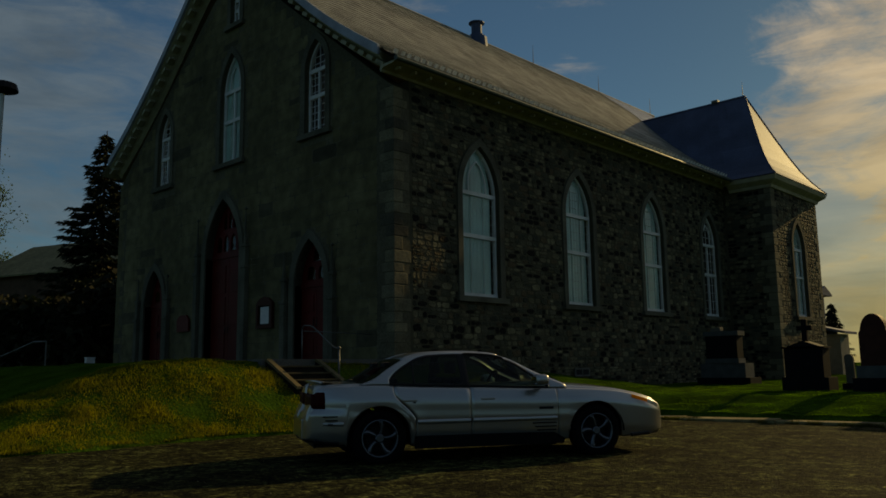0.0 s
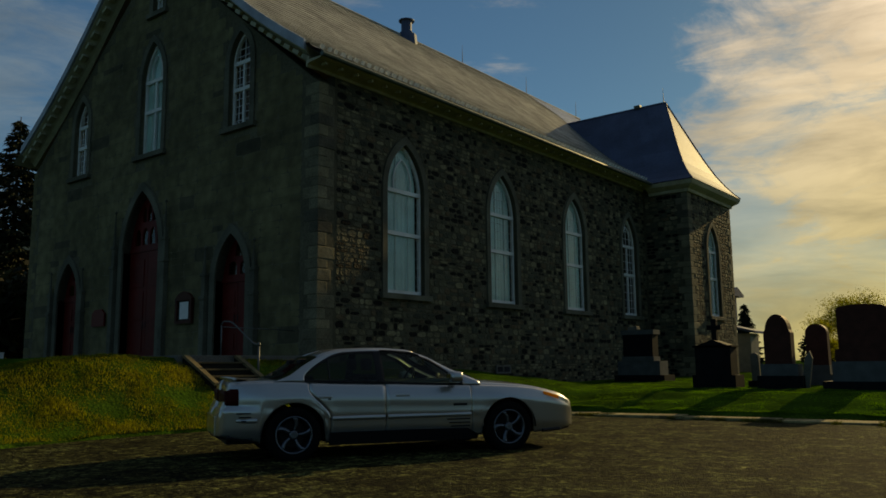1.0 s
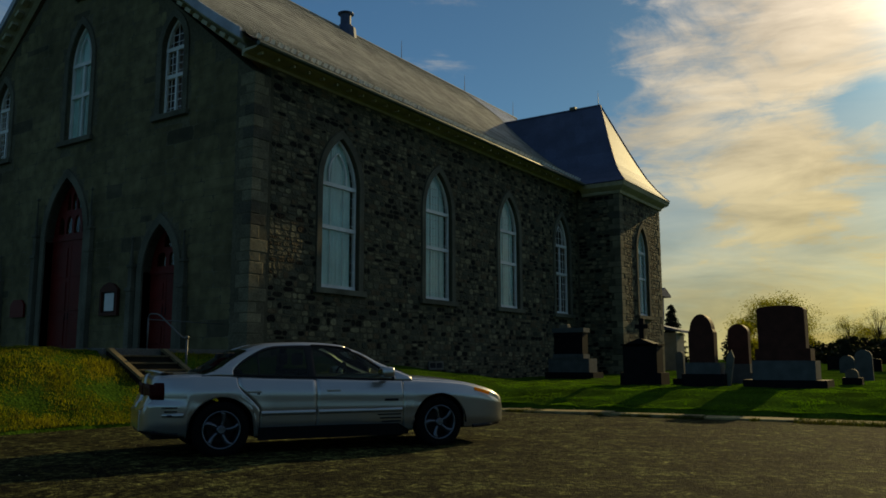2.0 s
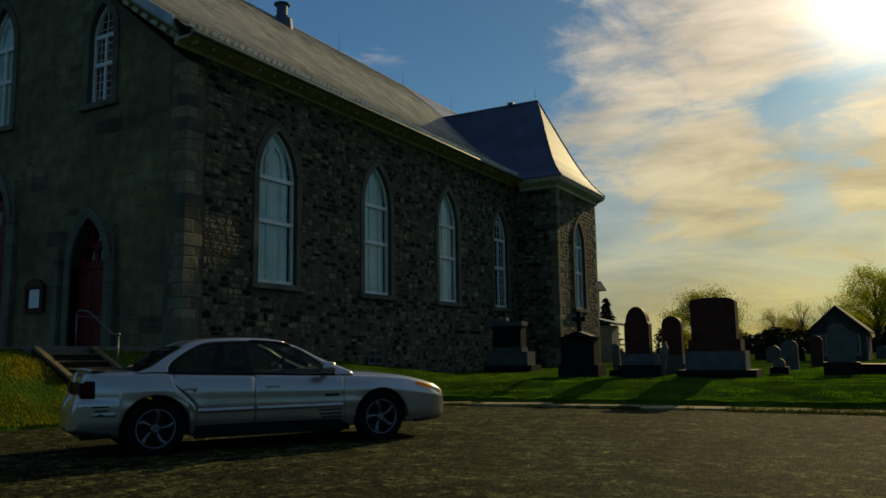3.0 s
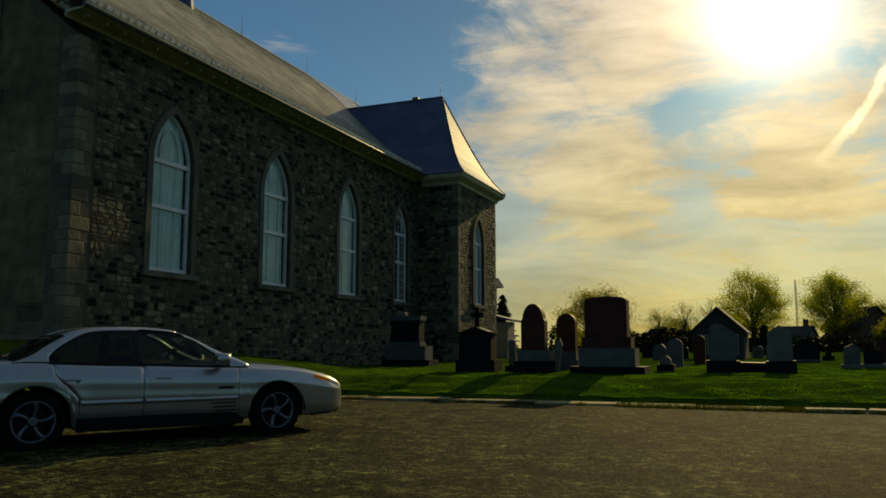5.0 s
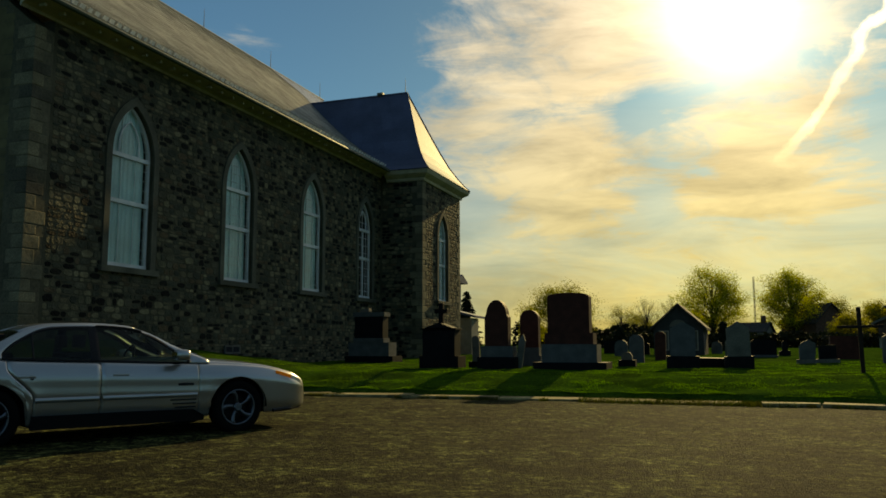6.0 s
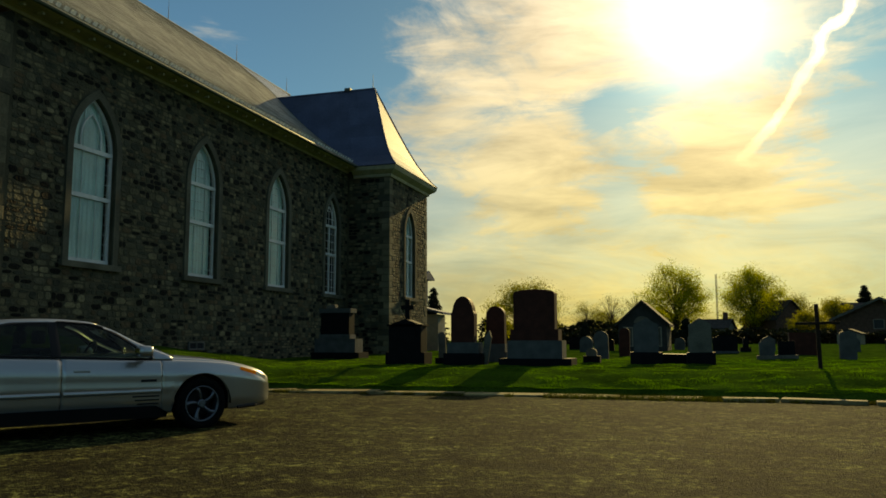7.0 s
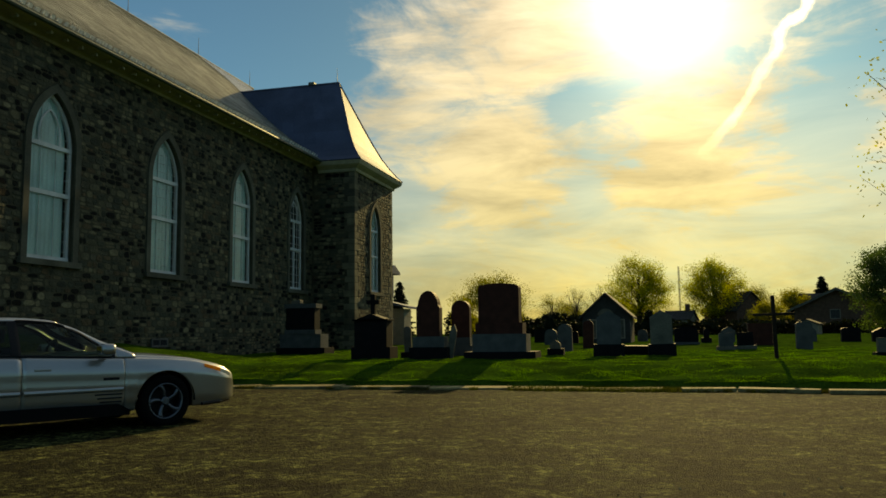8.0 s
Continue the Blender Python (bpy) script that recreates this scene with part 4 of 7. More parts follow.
def build_steps():
    steps = empty("front_steps", "dark wooden steps between pale sloping side boards", "steps", (-0.22, -3.40, LANDING))
    rise, run, n = 0.143, 0.275, 4
    for k in range(n):
        bm = bmesh.new()
        box(bm, (k * run + 0.03, 0.0, -(k + 1) * rise - 0.22), ((k + 1) * run + 0.02, 1.2, -(k + 1) * rise - 0.04), 0.004)
        step = part("step", bm, M_STEP_SHADED, steps)
        bm = bmesh.new()
        box(bm, (k * run + 0.0, 0.0, -(k + 1) * rise - 0.038), ((k + 1) * run + 0.05, 1.2, -(k + 1) * rise), 0.008)
        part("tread", bm, M_STEP, step, "worn grey-brown tread")
    for y in (-0.10, 1.202):
        bm = bmesh.new()
        prism(bm, [(-0.08, y, -0.06), (0.04, y, -0.06), (n * run, y, -n * rise - 0.05), (n * run, y, -n * rise - 0.32), (-0.08, y, -0.4)], (0, 0.098, 0))
        board = part("side_board", bm, M_STEP_SHADED, steps, "sloping side board, coloured dark for the shade there")
        bm = bmesh.new()
        prism(bm, [(-0.10, y - 0.012, 0.0), (0.04, y - 0.012, 0.0), (n * run + 0.02, y - 0.012, -n * rise + 0.01), (n * run + 0.02, y - 0.012, -n * rise - 0.047), (0.02, y - 0.012, -0.057), (-0.10, y - 0.012, -0.057)], (0, 0.122, 0))
        part("capping", bm, M_STEP_SIDE, board, "pale sloping capping board")


build_steps()


def build_handrail():
    rail = empty("handrail", "thin grey metal pipe handrail at the church steps", "handrail", (-0.9, -2.05, LANDING))
    curve = [(-0.03, 0, 0.70), (0.0, 0, 0.755), (0.06, 0, 0.78), (0.26, 0, 0.77), (0.40, 0, 0.725), (0.62, 0, 0.585), (0.88, 0, 0.415), (1.06, 0, 0.30), (1.17, 0, 0.245), (1.26, 0, 0.222), (1.32, 0, 0.22)]
    for name, pts, r in (("post", [(-0.03, 0, 0), (-0.03, 0, 0.70)], 0.017), ("post", [(1.32, 0, -0.62), (1.32, 0, 0.205)], 0.024),
                         ("rail", curve, 0.017), ("wall_rail", [(-0.03, 0, 0.66), (0.14, 2.02, 0.62)], 0.011),
                         ("knob", [(1.32, 0, 0.19), (1.32, 0, 0.205), (1.32, 0, 0.235), (1.32, 0, 0.262), (1.32, 0, 0.275)], [0.02, 0.036, 0.044, 0.03, 0.008])):
        bm = bmesh.new()
        tube(bm, pts, r, 10)
        part(name, bm, M_IRON, rail, smooth=True)


build_handrail()


def build_left_rail():
    rail = empty("handrail", "thin grey pipe handrail at the landing's far end", "handrail", (-16.55, -2.0, LANDING))
    bm = bmesh.new()
    tube(bm, [(-5.8, 0, -0.2), (-5.8, 0, 0.36)], 0.03, 8)
    part("post", bm, M_IRON, rail)
    for name, pts in (("post", [(0, 0, -0.1), (0, 0, 0.95)]), ("rail", [(0, 0, 0.95), (-1.25, 0, 0.97), (-3.35, 0, 0.68), (-5.8, 0, 0.36)])):
        bm = bmesh.new()
        tube(bm, pts, 0.03, 8)
        part(name, bm, M_IRON, rail)
    box_ob = empty("white_box", "small white box standing on the landing's end", "box", (-16.4, -0.45, LANDING))
    bm = bmesh.new()
    box(bm, (-0.10, -0.16, 0.0), (0.10, 0.16, 0.34), 0.015)
    part("case", bm, M_WHITE, box_ob)
    bm = bmesh.new()
    box(bm, (-0.115, -0.175, 0.342), (0.115, 0.175, 0.37), 0.008)
    part("lid", bm, M_WHITE, box_ob)


build_left_rail()

# ---- the car ----
def car_paint():
    m = bpy.data.materials.new("silver_paint")
    m.use_nodes = True
    nt = m.node_tree
    b = nt.nodes["Principled BSDF"]
    b.inputs["Base Color"].default_value = (0.50, 0.50, 0.47, 1)
    b.inputs["Metallic"].default_value, b.inputs["Roughness"].default_value = 0.82, 0.28
    b.inputs["Coat Weight"].default_value, b.inputs["Coat Roughness"].default_value = 0.8, 0.04
    n = nt.nodes.new("ShaderNodeTexNoise")
    n.inputs["Scale"].default_value = 2.5
    n.inputs["Detail"].default_value = 6
    r = nt.nodes.new("ShaderNodeValToRGB")
    r.color_ramp.elements[0].color, r.color_ramp.elements[1].color = (0.39, 0.395, 0.40, 1), (0.43, 0.435, 0.44, 1)
    nt.links.new(n.outputs["Fac"], r.inputs[0])
    nt.links.new(r.outputs[0], b.inputs["Base Color"])
    return m


M_PAINT = car_paint()
M_TYRE = mat("tyre_rubber", (0.006, 0.006, 0.006), 0.9, spec=0.1, vary=0.3, fine=60)
M_PLASTIC = mat("black_plastic", (0.010, 0.010, 0.012), 0.6, spec=0.25, vary=0.25, fine=80)
M_ALLOY = mat("alloy_wheel", (0.15, 0.17, 0.20), 0.35, metal=0.9, vary=0.1)
M_CARGLASS = glass_mat("tinted_car_glass", (0.42, 0.52, 0.44), ior=1.38)
M_REDLENS = mat("red_lens", (0.05, 0.003, 0.003), 0.5, vary=0.2, spec=0.05)
M_AMBER = mat("amber_lens", (0.90, 0.26, 0.02), 0.15, vary=0.2, thin=0.45)
M_CLEAR = mat("clear_lens", (0.75, 0.72, 0.66), 0.08, metal=0.5, vary=0.2)
M_SEAT = mat("dark_seat_cloth", (0.02, 0.02, 0.022), 0.9, vary=0.3)
M_MIRROR = mat("mirror_glass", (0.8, 0.8, 0.8), 0.02, metal=1.0, vary=0.0, bump=0)

FRONT_X, REAR_X, WHEEL_R, WHEEL_Z = 2.85, 0.0, 0.335, 0.33     # rear axle is the origin, x forward


def lerp_table(table, x):
    """A smooth curve through the table's points, with no overshoot."""
    n = len(table)
    if x <= table[0][0]:
        return table[0][1]
    if x >= table[-1][0]:
        return table[-1][1]
    i = max(k for k in range(n - 1) if table[k][0] <= x)

    def slope(k):
        return (table[k + 1][1] - table[k][1]) / (table[k + 1][0] - table[k][0])

    def tangent(k):
        if k == 0:
            return slope(0)
        if k == n - 1:
            return slope(n - 2)
        a, b = slope(k - 1), slope(k)
        return 0.0 if a * b <= 0 else 2 * a * b / (a + b)
    h = table[i + 1][0] - table[i][0]
    t = (x - table[i][0]) / h
    return ((2 * t ** 3 - 3 * t * t + 1) * table[i][1] + (t ** 3 - 2 * t * t + t) * h * tangent(i)
            + (3 * t * t - 2 * t ** 3) * table[i + 1][1] + (t ** 3 - t * t) * h * tangent(i + 1))


# along the car: height of the shoulder, of the centre line of bonnet and boot, half width
SHOULDER = [(-0.83, 0.545), (-0.79, 0.64), (-0.77, 0.885), (-0.71, 0.95), (-0.3, 0.972), (0.12, 0.965), (0.5, 0.948), (1.2, 0.925), (1.9, 0.90), (2.5, 0.887), (3.15, 0.850), (3.65, 0.752), (3.98, 0.62), (4.06, 0.51)]
CENTRE = [(-0.83, 0.56), (-0.79, 0.66), (-0.77, 0.925), (-0.72, 0.99), (-0.5, 1.0), (0.2, 0.985), (1.2, 0.97), (1.75, 0.975), (2.3, 0.965), (2.9, 0.925), (3.4, 0.850), (3.85, 0.722), (4.06, 0.545)]
HALF = [(-0.83, 0.50), (-0.80, 0.64), (-0.74, 0.75), (-0.58, 0.855), (-0.3, 0.91), (0.6, 0.925), (2.0, 0.925), (2.7, 0.92), (3.25, 0.88), (3.65, 0.79), (3.92, 0.64), (4.06, 0.44)]
ROOF_LINE = [(-0.24, 0.99), (-0.05, 1.062), (0.15, 1.192), (0.42, 1.322), (0.65, 1.366), (1.1, 1.380), (1.5, 1.358), (1.75, 1.285), (2.05, 1.125), (2.46, 0.955)]
GLASS_TOP = [(0.12, 0.985), (0.17, 1.05), (0.33, 1.165), (0.56, 1.272), (0.8, 1.312), (1.15, 1.322), (1.55, 1.295), (1.81, 1.185), (2.01, 1.045), (2.22, 0.915)]


def low_edge(x):
    z = 0.24
    if x < -0.4:
        z = 0.27 + 0.06 * smooth(-0.4, -0.83, x)
    if x > 3.3:
        z = 0.24 + 0.06 * smooth(3.3, 4.06, x)
    for wx in (REAR_X, FRONT_X):
        r = 0.39
        d = abs(x - wx)
        if d < r:
            z = max(z, WHEEL_Z - 0.01 + math.sqrt(r * r - d * d))
    return z


FLANK = 17        # points up the flank


def body_section(x):
    """Points (y, z) from the lower edge, over the shoulder, to the middle."""
    h, zs, zc, zb = lerp_table(HALF, x), lerp_table(SHOULDER, x), lerp_table(CENTRE, x), low_edge(x)
    pts = []
    for k in range(FLANK):
        t = k / (FLANK - 1)
        z = zb + (zs - 0.06 - zb) * t
        rel = (z - 0.24) / max(zs - 0.24, 0.1)
        # the flank leans out a little up to the crease under the handles, then turns in
        bulge = 1 - 0.030 * (1 - rel / 0.72) if rel < 0.72 else 1 - 0.12 * (rel - 0.72) - 0.55 * (rel - 0.72) ** 2
        bulge -= 0.035 * smooth(0.25, 0.0, rel)
        bulge += 0.008 * smooth(0.38, 0.42, rel) * smooth(0.54, 0.50, rel) * smooth(-0.45, -0.35, x) * smooth(3.2, 3.1, x)
        for wx in (REAR_X, FRONT_X):          # soft flare round the wheel
            d = math.hypot(x - wx, z - WHEEL_Z)
            bulge += 0.008 * smooth(0.66, 0.42, d)
        bulge += 0.024 * smooth(0.672, 0.650, z) * smooth(-0.38, -0.46, x)      # bumper stands proud of the wing
        pts.append((h * bulge, z))
    y8 = pts[-1][0]
    pts += [(y8 * 0.985, zs - 0.025), (y8 * 0.955, zs - 0.004), (y8 * 0.90, zs + (zc - zs) * 0.30), (y8 * 0.75, zs + (zc - zs) * 0.62), (y8 * 0.45, zs + (zc - zs) * 0.92), (0.0, zc)]
    return pts


def flank_y(x, z):
    """Half width of the flank at a height."""
    sec = body_section(x)[:FLANK + 2]
    for (y0, z0), (y1, z1) in zip(sec, sec[1:]):
        if z <= z1:
            return y0 + (y1 - y0) * max(0.0, (z - z0) / max(z1 - z0, 1e-6))
    return sec[-1][0]


def tail(x, z):
    """The bumper reaches further back than the boot."""
    return x - 0.055 * smooth(-0.45, -0.80, x) * smooth(0.685, 0.64, z)


def stations():
    xs = set(np.round(np.arange(-0.83, 4.0601, 0.06), 3))
    for wx in (REAR_X, FRONT_X):
        for a in range(0, 181, 9):
            xs.add(round(wx + 0.3899 * math.cos(radians(a)), 3))
    xs |= {-0.82, -0.81, -0.80, -0.79, -0.78, -0.77, -0.76, -0.75, -0.74, -0.72, -0.70, -0.68, -0.65}
    return sorted(float(x) for x in xs if -0.83 <= x <= 4.06)


def shut(z):
    """The rear edge of the rear door, which curves back over the wheel."""
    return 0.445 - 0.27 * smooth(0.52, 0.88, z)


def grid_part(rows, name, material, parent, label="", keep=None, thick=0.0, inner=None):
    bm = bmesh.new()
    vs = [[bm.verts.new(p) for p in row] for row in rows]
    for i in range(len(vs) - 1):
        for k in range(len(vs[0]) - 1):
            if keep is None or keep(i, k):
                q = (vs[i][k], vs[i + 1][k], vs[i + 1][k + 1], vs[i][k + 1])
                try:
                    bm.faces.new(q)
                except ValueError:
                    pass
    bmesh.ops.remove_doubles(bm, verts=bm.verts[:], dist=0.0008)
    bmesh.ops.delete(bm, geom=[v for v in bm.verts if not v.link_faces], context="VERTS")
    ob = part(name, bm, material, parent, label, smooth=True)
    if thick:
        md = ob.modifiers.new("thickness", "SOLIDIFY")
        md.thickness, md.offset = thick, -1
        if inner:
            ob.data.materials.append(inner)
            md.material_offset = 1
    return ob


def build_car():
    car = empty("car", "silver four-door saloon car parked on the asphalt", "car", (6.985, -6.725, -0.025), 59.5)
    OFF = 0.90       # the axle points above lie on the near flank; the middle is half a width further left
    xs = stations()
    for s in (1, -1):
        # flank panels split where the shut lines run; small gaps show them
        names = {}
        for nm, lo, hi, n in (("rear_quarter", None, -0.003, 34), ("rear_door", 0.003, 1.147, 16), ("front_door", 1.153, 2.307, 18), ("front_wing", 2.313, 4.06, 0)):
            if nm in ("rear_quarter", "rear_door"):
                rr = [[(tail(x, z), OFF + s * y, z) for y, z in body_section(x)][:FLANK + 2] for x in xs if x < -0.40] if lo is None else []
                for j in range(n + 1):
                    f, col = j / n, []
                    x = 0.0
                    for _ in range(30):          # where this column starts, on the arch or the sill
                        zb = low_edge(x)
                        x += 0.5 * (-0.40 + (shut(zb) + hi + 0.40) * f - x) if lo is None else 0.5 * (shut(zb) + lo + (hi - shut(zb) - lo) * f - x)
                    for k in range(FLANK + 2):
                        for _ in range(6):
                            z = zb + (lerp_table(SHOULDER, x) - 0.004 - zb) * k / (FLANK + 1)
                            x = -0.40 + (shut(z) + hi + 0.40) * f if lo is None else shut(z) + lo + (hi - shut(z) - lo) * f
                        col.append((x, OFF + s * flank_y(x, z), z))
                    rr.append(col)
            else:
                cut = sorted({lo, hi} | {x for x in xs if lo < x < hi})
                rr = [[(tail(x, z), OFF + s * y, z) for y, z in body_section(x)][:FLANK + 2] for x in cut]
            names[nm] = grid_part(rr, nm, M_PAINT, car, thick=0.02)
        # upper skin: boot lid, cowl, bonnet
        for lo, hi, nm in ((-0.83, -0.10, "boot_lid"), (-0.098, 2.30, "body_sill_top"), (2.302, 4.06, "bonnet")):
            sub = sorted({lo, hi} | {x for x in xs if lo < x < hi})
            rr = [[(tail(x, z), OFF + s * y, z) for y, z in body_section(x)][FLANK + 1:] for x in sub]
            grid_part(rr, nm, M_PAINT, car, thick=0.02)
        # door handles, lower cladding, side strip, badge, vents
        for x0, door in ((0.27, "rear_door"), (1.27, "front_door")):
            y = min(body_section(x0 + 0.1), key=lambda p: abs(p[1] - 0.77))[0]
            bm = bmesh.new()
            box(bm, (x0, OFF + s * (y - 0.008) - 0.018, 0.752), (x0 + 0.19, OFF + s * (y - 0.008) + 0.018, 0.790), 0.014)
            part("handle", bm, M_PAINT, names[door], "body-coloured door handle")
            # black bar stands for the shade in the hollow under the handle
            bm = bmesh.new()
            box(bm, (x0 + 0.02, OFF + s * (y - 0.010) - 0.014, 0.734), (x0 + 0.17, OFF + s * (y - 0.010) + 0.014, 0.753), 0.004)
            part("handle_recess", bm, M_PLASTIC, names[door])
        for x0, x1, nm in ((0.46, 1.13, "rear_door"), (1.17, 2.29, "front_door"), (-0.70, -0.44, "rear_quarter")):
            rr = []
            for k in range(9):
                x = x0 + (x1 - x0) * k / 8
                zz = 0.515
                sec = body_section(x)
                yy = min(sec, key=lambda p: abs(p[1] - zz))[0]
                rr.append([(x, OFF + s * (yy + 0.001), zz - 0.03), (x, OFF + s * (yy + 0.018), zz - 0.02), (x, OFF + s * (yy + 0.020), zz + 0.012), (x, OFF + s * (yy + 0.004), zz + 0.024)])
            grid_part(rr, "side_strip", M_PAINT, names[nm], "raised body-coloured strip")
        for k in range(3):
            for (x0, x1, zz, nm) in ((1.96, 2.28, 0.455 - 0.045 * k, "front_door"), (-0.68, -0.44, 0.60 - 0.045 * k, "rear_quarter")):
                yy = min(body_section((x0 + x1) / 2), key=lambda p: abs(p[1] - zz))[0]
                bm = bmesh.new()
                box(bm, (x0 + 0.03 * k, OFF + s * (yy + 0.006) - 0.012, zz - 0.008), (x1, OFF + s * (yy + 0.006) + 0.012, zz + 0.008), 0.004)
                part("trim_rib", bm, M_PLASTIC, names[nm], "dark moulded rib")
        yy = min(body_section(2.15), key=lambda p: abs(p[1] - 0.64))[0]
        bm = bmesh.new()
        box(bm, (2.05, OFF + s * (yy + 0.003) - 0.006, 0.625), (2.24, OFF + s * (yy + 0.003) + 0.006, 0.655), 0.002)
        part("badge", bm, M_PLASTIC, names["front_door"], "small dark badge")
        bm = bmesh.new()
        prism(bm, [(0.44, OFF + s * 0.86, 0.19), (2.40, OFF + s * 0.86, 0.19), (2.40, OFF + s * 0.905, 0.25), (2.25, OFF + s * 0.912, 0.335), (1.5, OFF + s * 0.914, 0.345), (0.44, OFF + s * 0.912, 0.345)], (0, -0.04 * s, 0))
        part("sill_cladding", bm, M_PLASTIC, car, "dark lower sill cladding")
        # greenhouse
        gx = sorted(set(np.round(np.arange(-0.24, 2.461, 0.05), 3)) | {0.125, 0.14, 0.43, 0.45, 1.05, 1.15, 2.18, 2.20})

        def house(x):
            zr = lerp_table(ROOF_LINE, x)
            zb = lerp_table(SHOULDER, x) - 0.005
            yb = lerp_table(HALF, x) * 0.925
            top = max(zr - 0.045, zb + 0.002)
            gt = min(max(lerp_table(GLASS_TOP, x), zb + 0.016), top - 0.001) if 0.12 <= x <= 2.22 else zb + 0.5 * (top - zb)
            lo = min(zb + 0.022, gt)
            zz = [zb, lo, lo + (gt - lo) * 0.25, lo + (gt - lo) * 0.5, lo + (gt - lo) * 0.75, gt, min(gt + 0.030, top), max((gt + top) / 2 + 0.007, min(gt + 0.030, top)), top]

            def inset(z):
                f = min(max((z - zb) / 0.44, 0.0), 1.0)
                return yb - 0.27 * f ** 1.25
            yr = inset(top)
            P = [(inset(z), z) for z in zz] + [(yr - 0.03, zr - 0.022), (yr - 0.10, zr - 0.006), (yr * 0.5, zr + 0.004), (0.0, zr + 0.008)]
            return [(x, OFF + s * y, z) for y, z in P]
        rows = [house(float(x)) for x in gx]

        def region(i, k):
            xm = (gx[i] + gx[i + 1]) / 2
            if k >= 9:
                if xm > 1.62:
                    return "windscreen"
                return "rear_window" if xm < 0.33 else "roof"
            if k <= 5 and 0.12 < xm < 2.22:
                if 1 <= k <= 4:
                    if xm < 0.43:
                        return "quarter_glass"
                    if 0.45 < xm < 1.05:
                        return "rear_door_glass"
                    if 1.15 < xm < 2.18:
                        return "front_door_glass"
                return "window_trim"
            return "pillar"
        for nm in ("windscreen", "rear_window", "quarter_glass", "rear_door_glass", "front_door_glass"):
            pane = grid_part(rows, nm, M_CARGLASS, car, "tinted car glass", keep=lambda i, k: region(i, k) == nm)
            if sum(f.normal.dot(f.center - Vector((1.0, OFF, 0.6))) * f.area for f in pane.data.polygons) < 0:
                pane.data.flip_normals()
        grid_part(rows, "roof", M_PAINT, car, keep=lambda i, k: region(i, k) == "roof", thick=0.02, inner=M_SEAT)
        grid_part(rows, "pillar", M_PAINT, car, keep=lambda i, k: region(i, k) == "pillar", thick=0.02, inner=M_SEAT)
        grid_part(rows, "window_trim", M_PLASTIC, car, "black window surround", keep=lambda i, k: region(i, k) == "window_trim", thick=0.02)
        # mirror
        bm = bmesh.new()
        box(bm, (1.95, OFF + s * 1.02 - 0.10, 0.925), (2.12, OFF + s * 1.03 + 0.10, 1.06), 0.05)
        box(bm, (2.03, OFF + s * 0.91 - 0.06, 0.935), (2.12, OFF + s * 0.91 + 0.06, 0.975), 0.01)
        mir = part("door_mirror", bm, M_PAINT, car, "rounded body-coloured door mirror", smooth=True)
        bm = bmesh.new()
        box(bm, (1.944, OFF + s * 1.02 - 0.07, 0.955), (1.951, OFF + s * 1.02 + 0.07, 1.03), 0.002)
        part("mirror_glass", bm, M_MIRROR, mir)
        # lamps
        bm = bmesh.new()
        rr = []
        for k in range(9):
            x = 3.34 + 0.54 * k / 8
            sec = body_section(x)
            zs = lerp_table(SHOULDER, x)
            y = sec[FLANK][0]
            rr.append([(x, OFF + s * (y + 0.014), zs - 0.165 + 0.035 * k / 8), (x, OFF + s * (y + 0.022), zs - 0.095), (x, OFF + s * (y + 0.014), zs - 0.03)])
        grid_part(rr[1:6], "indicator", M_AMBER, car, "amber corner indicator")
        grid_part(rr[5:], "headlamp", M_CLEAR, car, "clear headlamp")
        plan = [(-0.655 - 0.11 * k / 6, None) for k in range(7)] + [(-0.790, 0.70), (-0.800, 0.62), (-0.803, 0.45), (-0.805, 0.25), (-0.806, 0.02)]
        rr = []
        for x, y in plan:
            zl = 0.690
            zt = min(0.885, lerp_table(SHOULDER, max(x, -0.765)) - 0.03)
            heights = [zl + (zt - zl) * f for f in (0.0, 0.35, 0.7, 1.0)]
            rr.append([(x, OFF + s * ((min(body_section(x), key=lambda p: abs(p[1] - z))[0] + 0.012) if y is None else y), z) for z in heights])
        grid_part(rr, "tail_lamp", M_REDLENS, car, "dark red wraparound tail lamp", thick=0.01)
        # dark lower lips of the bumpers
        bm = bmesh.new()
        tube(bm, [(3.38, OFF + s * 0.82, 0.255), (3.68, OFF + s * 0.74, 0.265), (3.94, OFF + s * 0.52, 0.275), (4.03, OFF, 0.28)], 0.022, 8)
        part("front_lip", bm, M_PLASTIC, car)
        bm = bmesh.new()
        tube(bm, [(-0.48, OFF + s * 0.84, 0.29), (-0.74, OFF + s * 0.75, 0.32), (-0.84, OFF + s * 0.55, 0.33), (-0.865, OFF, 0.33)], 0.035, 8)
        part("rear_lip", bm, M_PLASTIC, car)
        # arch lining
        for wx in (REAR_X, FRONT_X):
            rr = []
            for a in range(0, 181, 12):
                c, d = math.cos(radians(a)), math.sin(radians(a))
                rr.append([(wx + 0.393 * c, OFF + s * 0.908, WHEEL_Z - 0.01 + 0.393 * d), (wx + 0.40 * c, OFF + s * 0.55, WHEEL_Z - 0.01 + 0.40 * d)])
            grid_part(rr, "wheel_arch", M_PLASTIC, car)
    # closing panels
    bm = bmesh.new()
    box(bm, (-0.75, OFF - 0.56, 0.22), (3.7, OFF + 0.56, 0.30))
    box(bm, (0.42, OFF - 0.86, 0.22), (2.40, OFF + 0.86, 0.30))
    part("floor_pan", bm, M_PLASTIC, car)
    bm = bmesh.new()
    box(bm, (-0.893, OFF - 0.50, 0.32), (-0.868, OFF + 0.50, 0.56), 0.012)
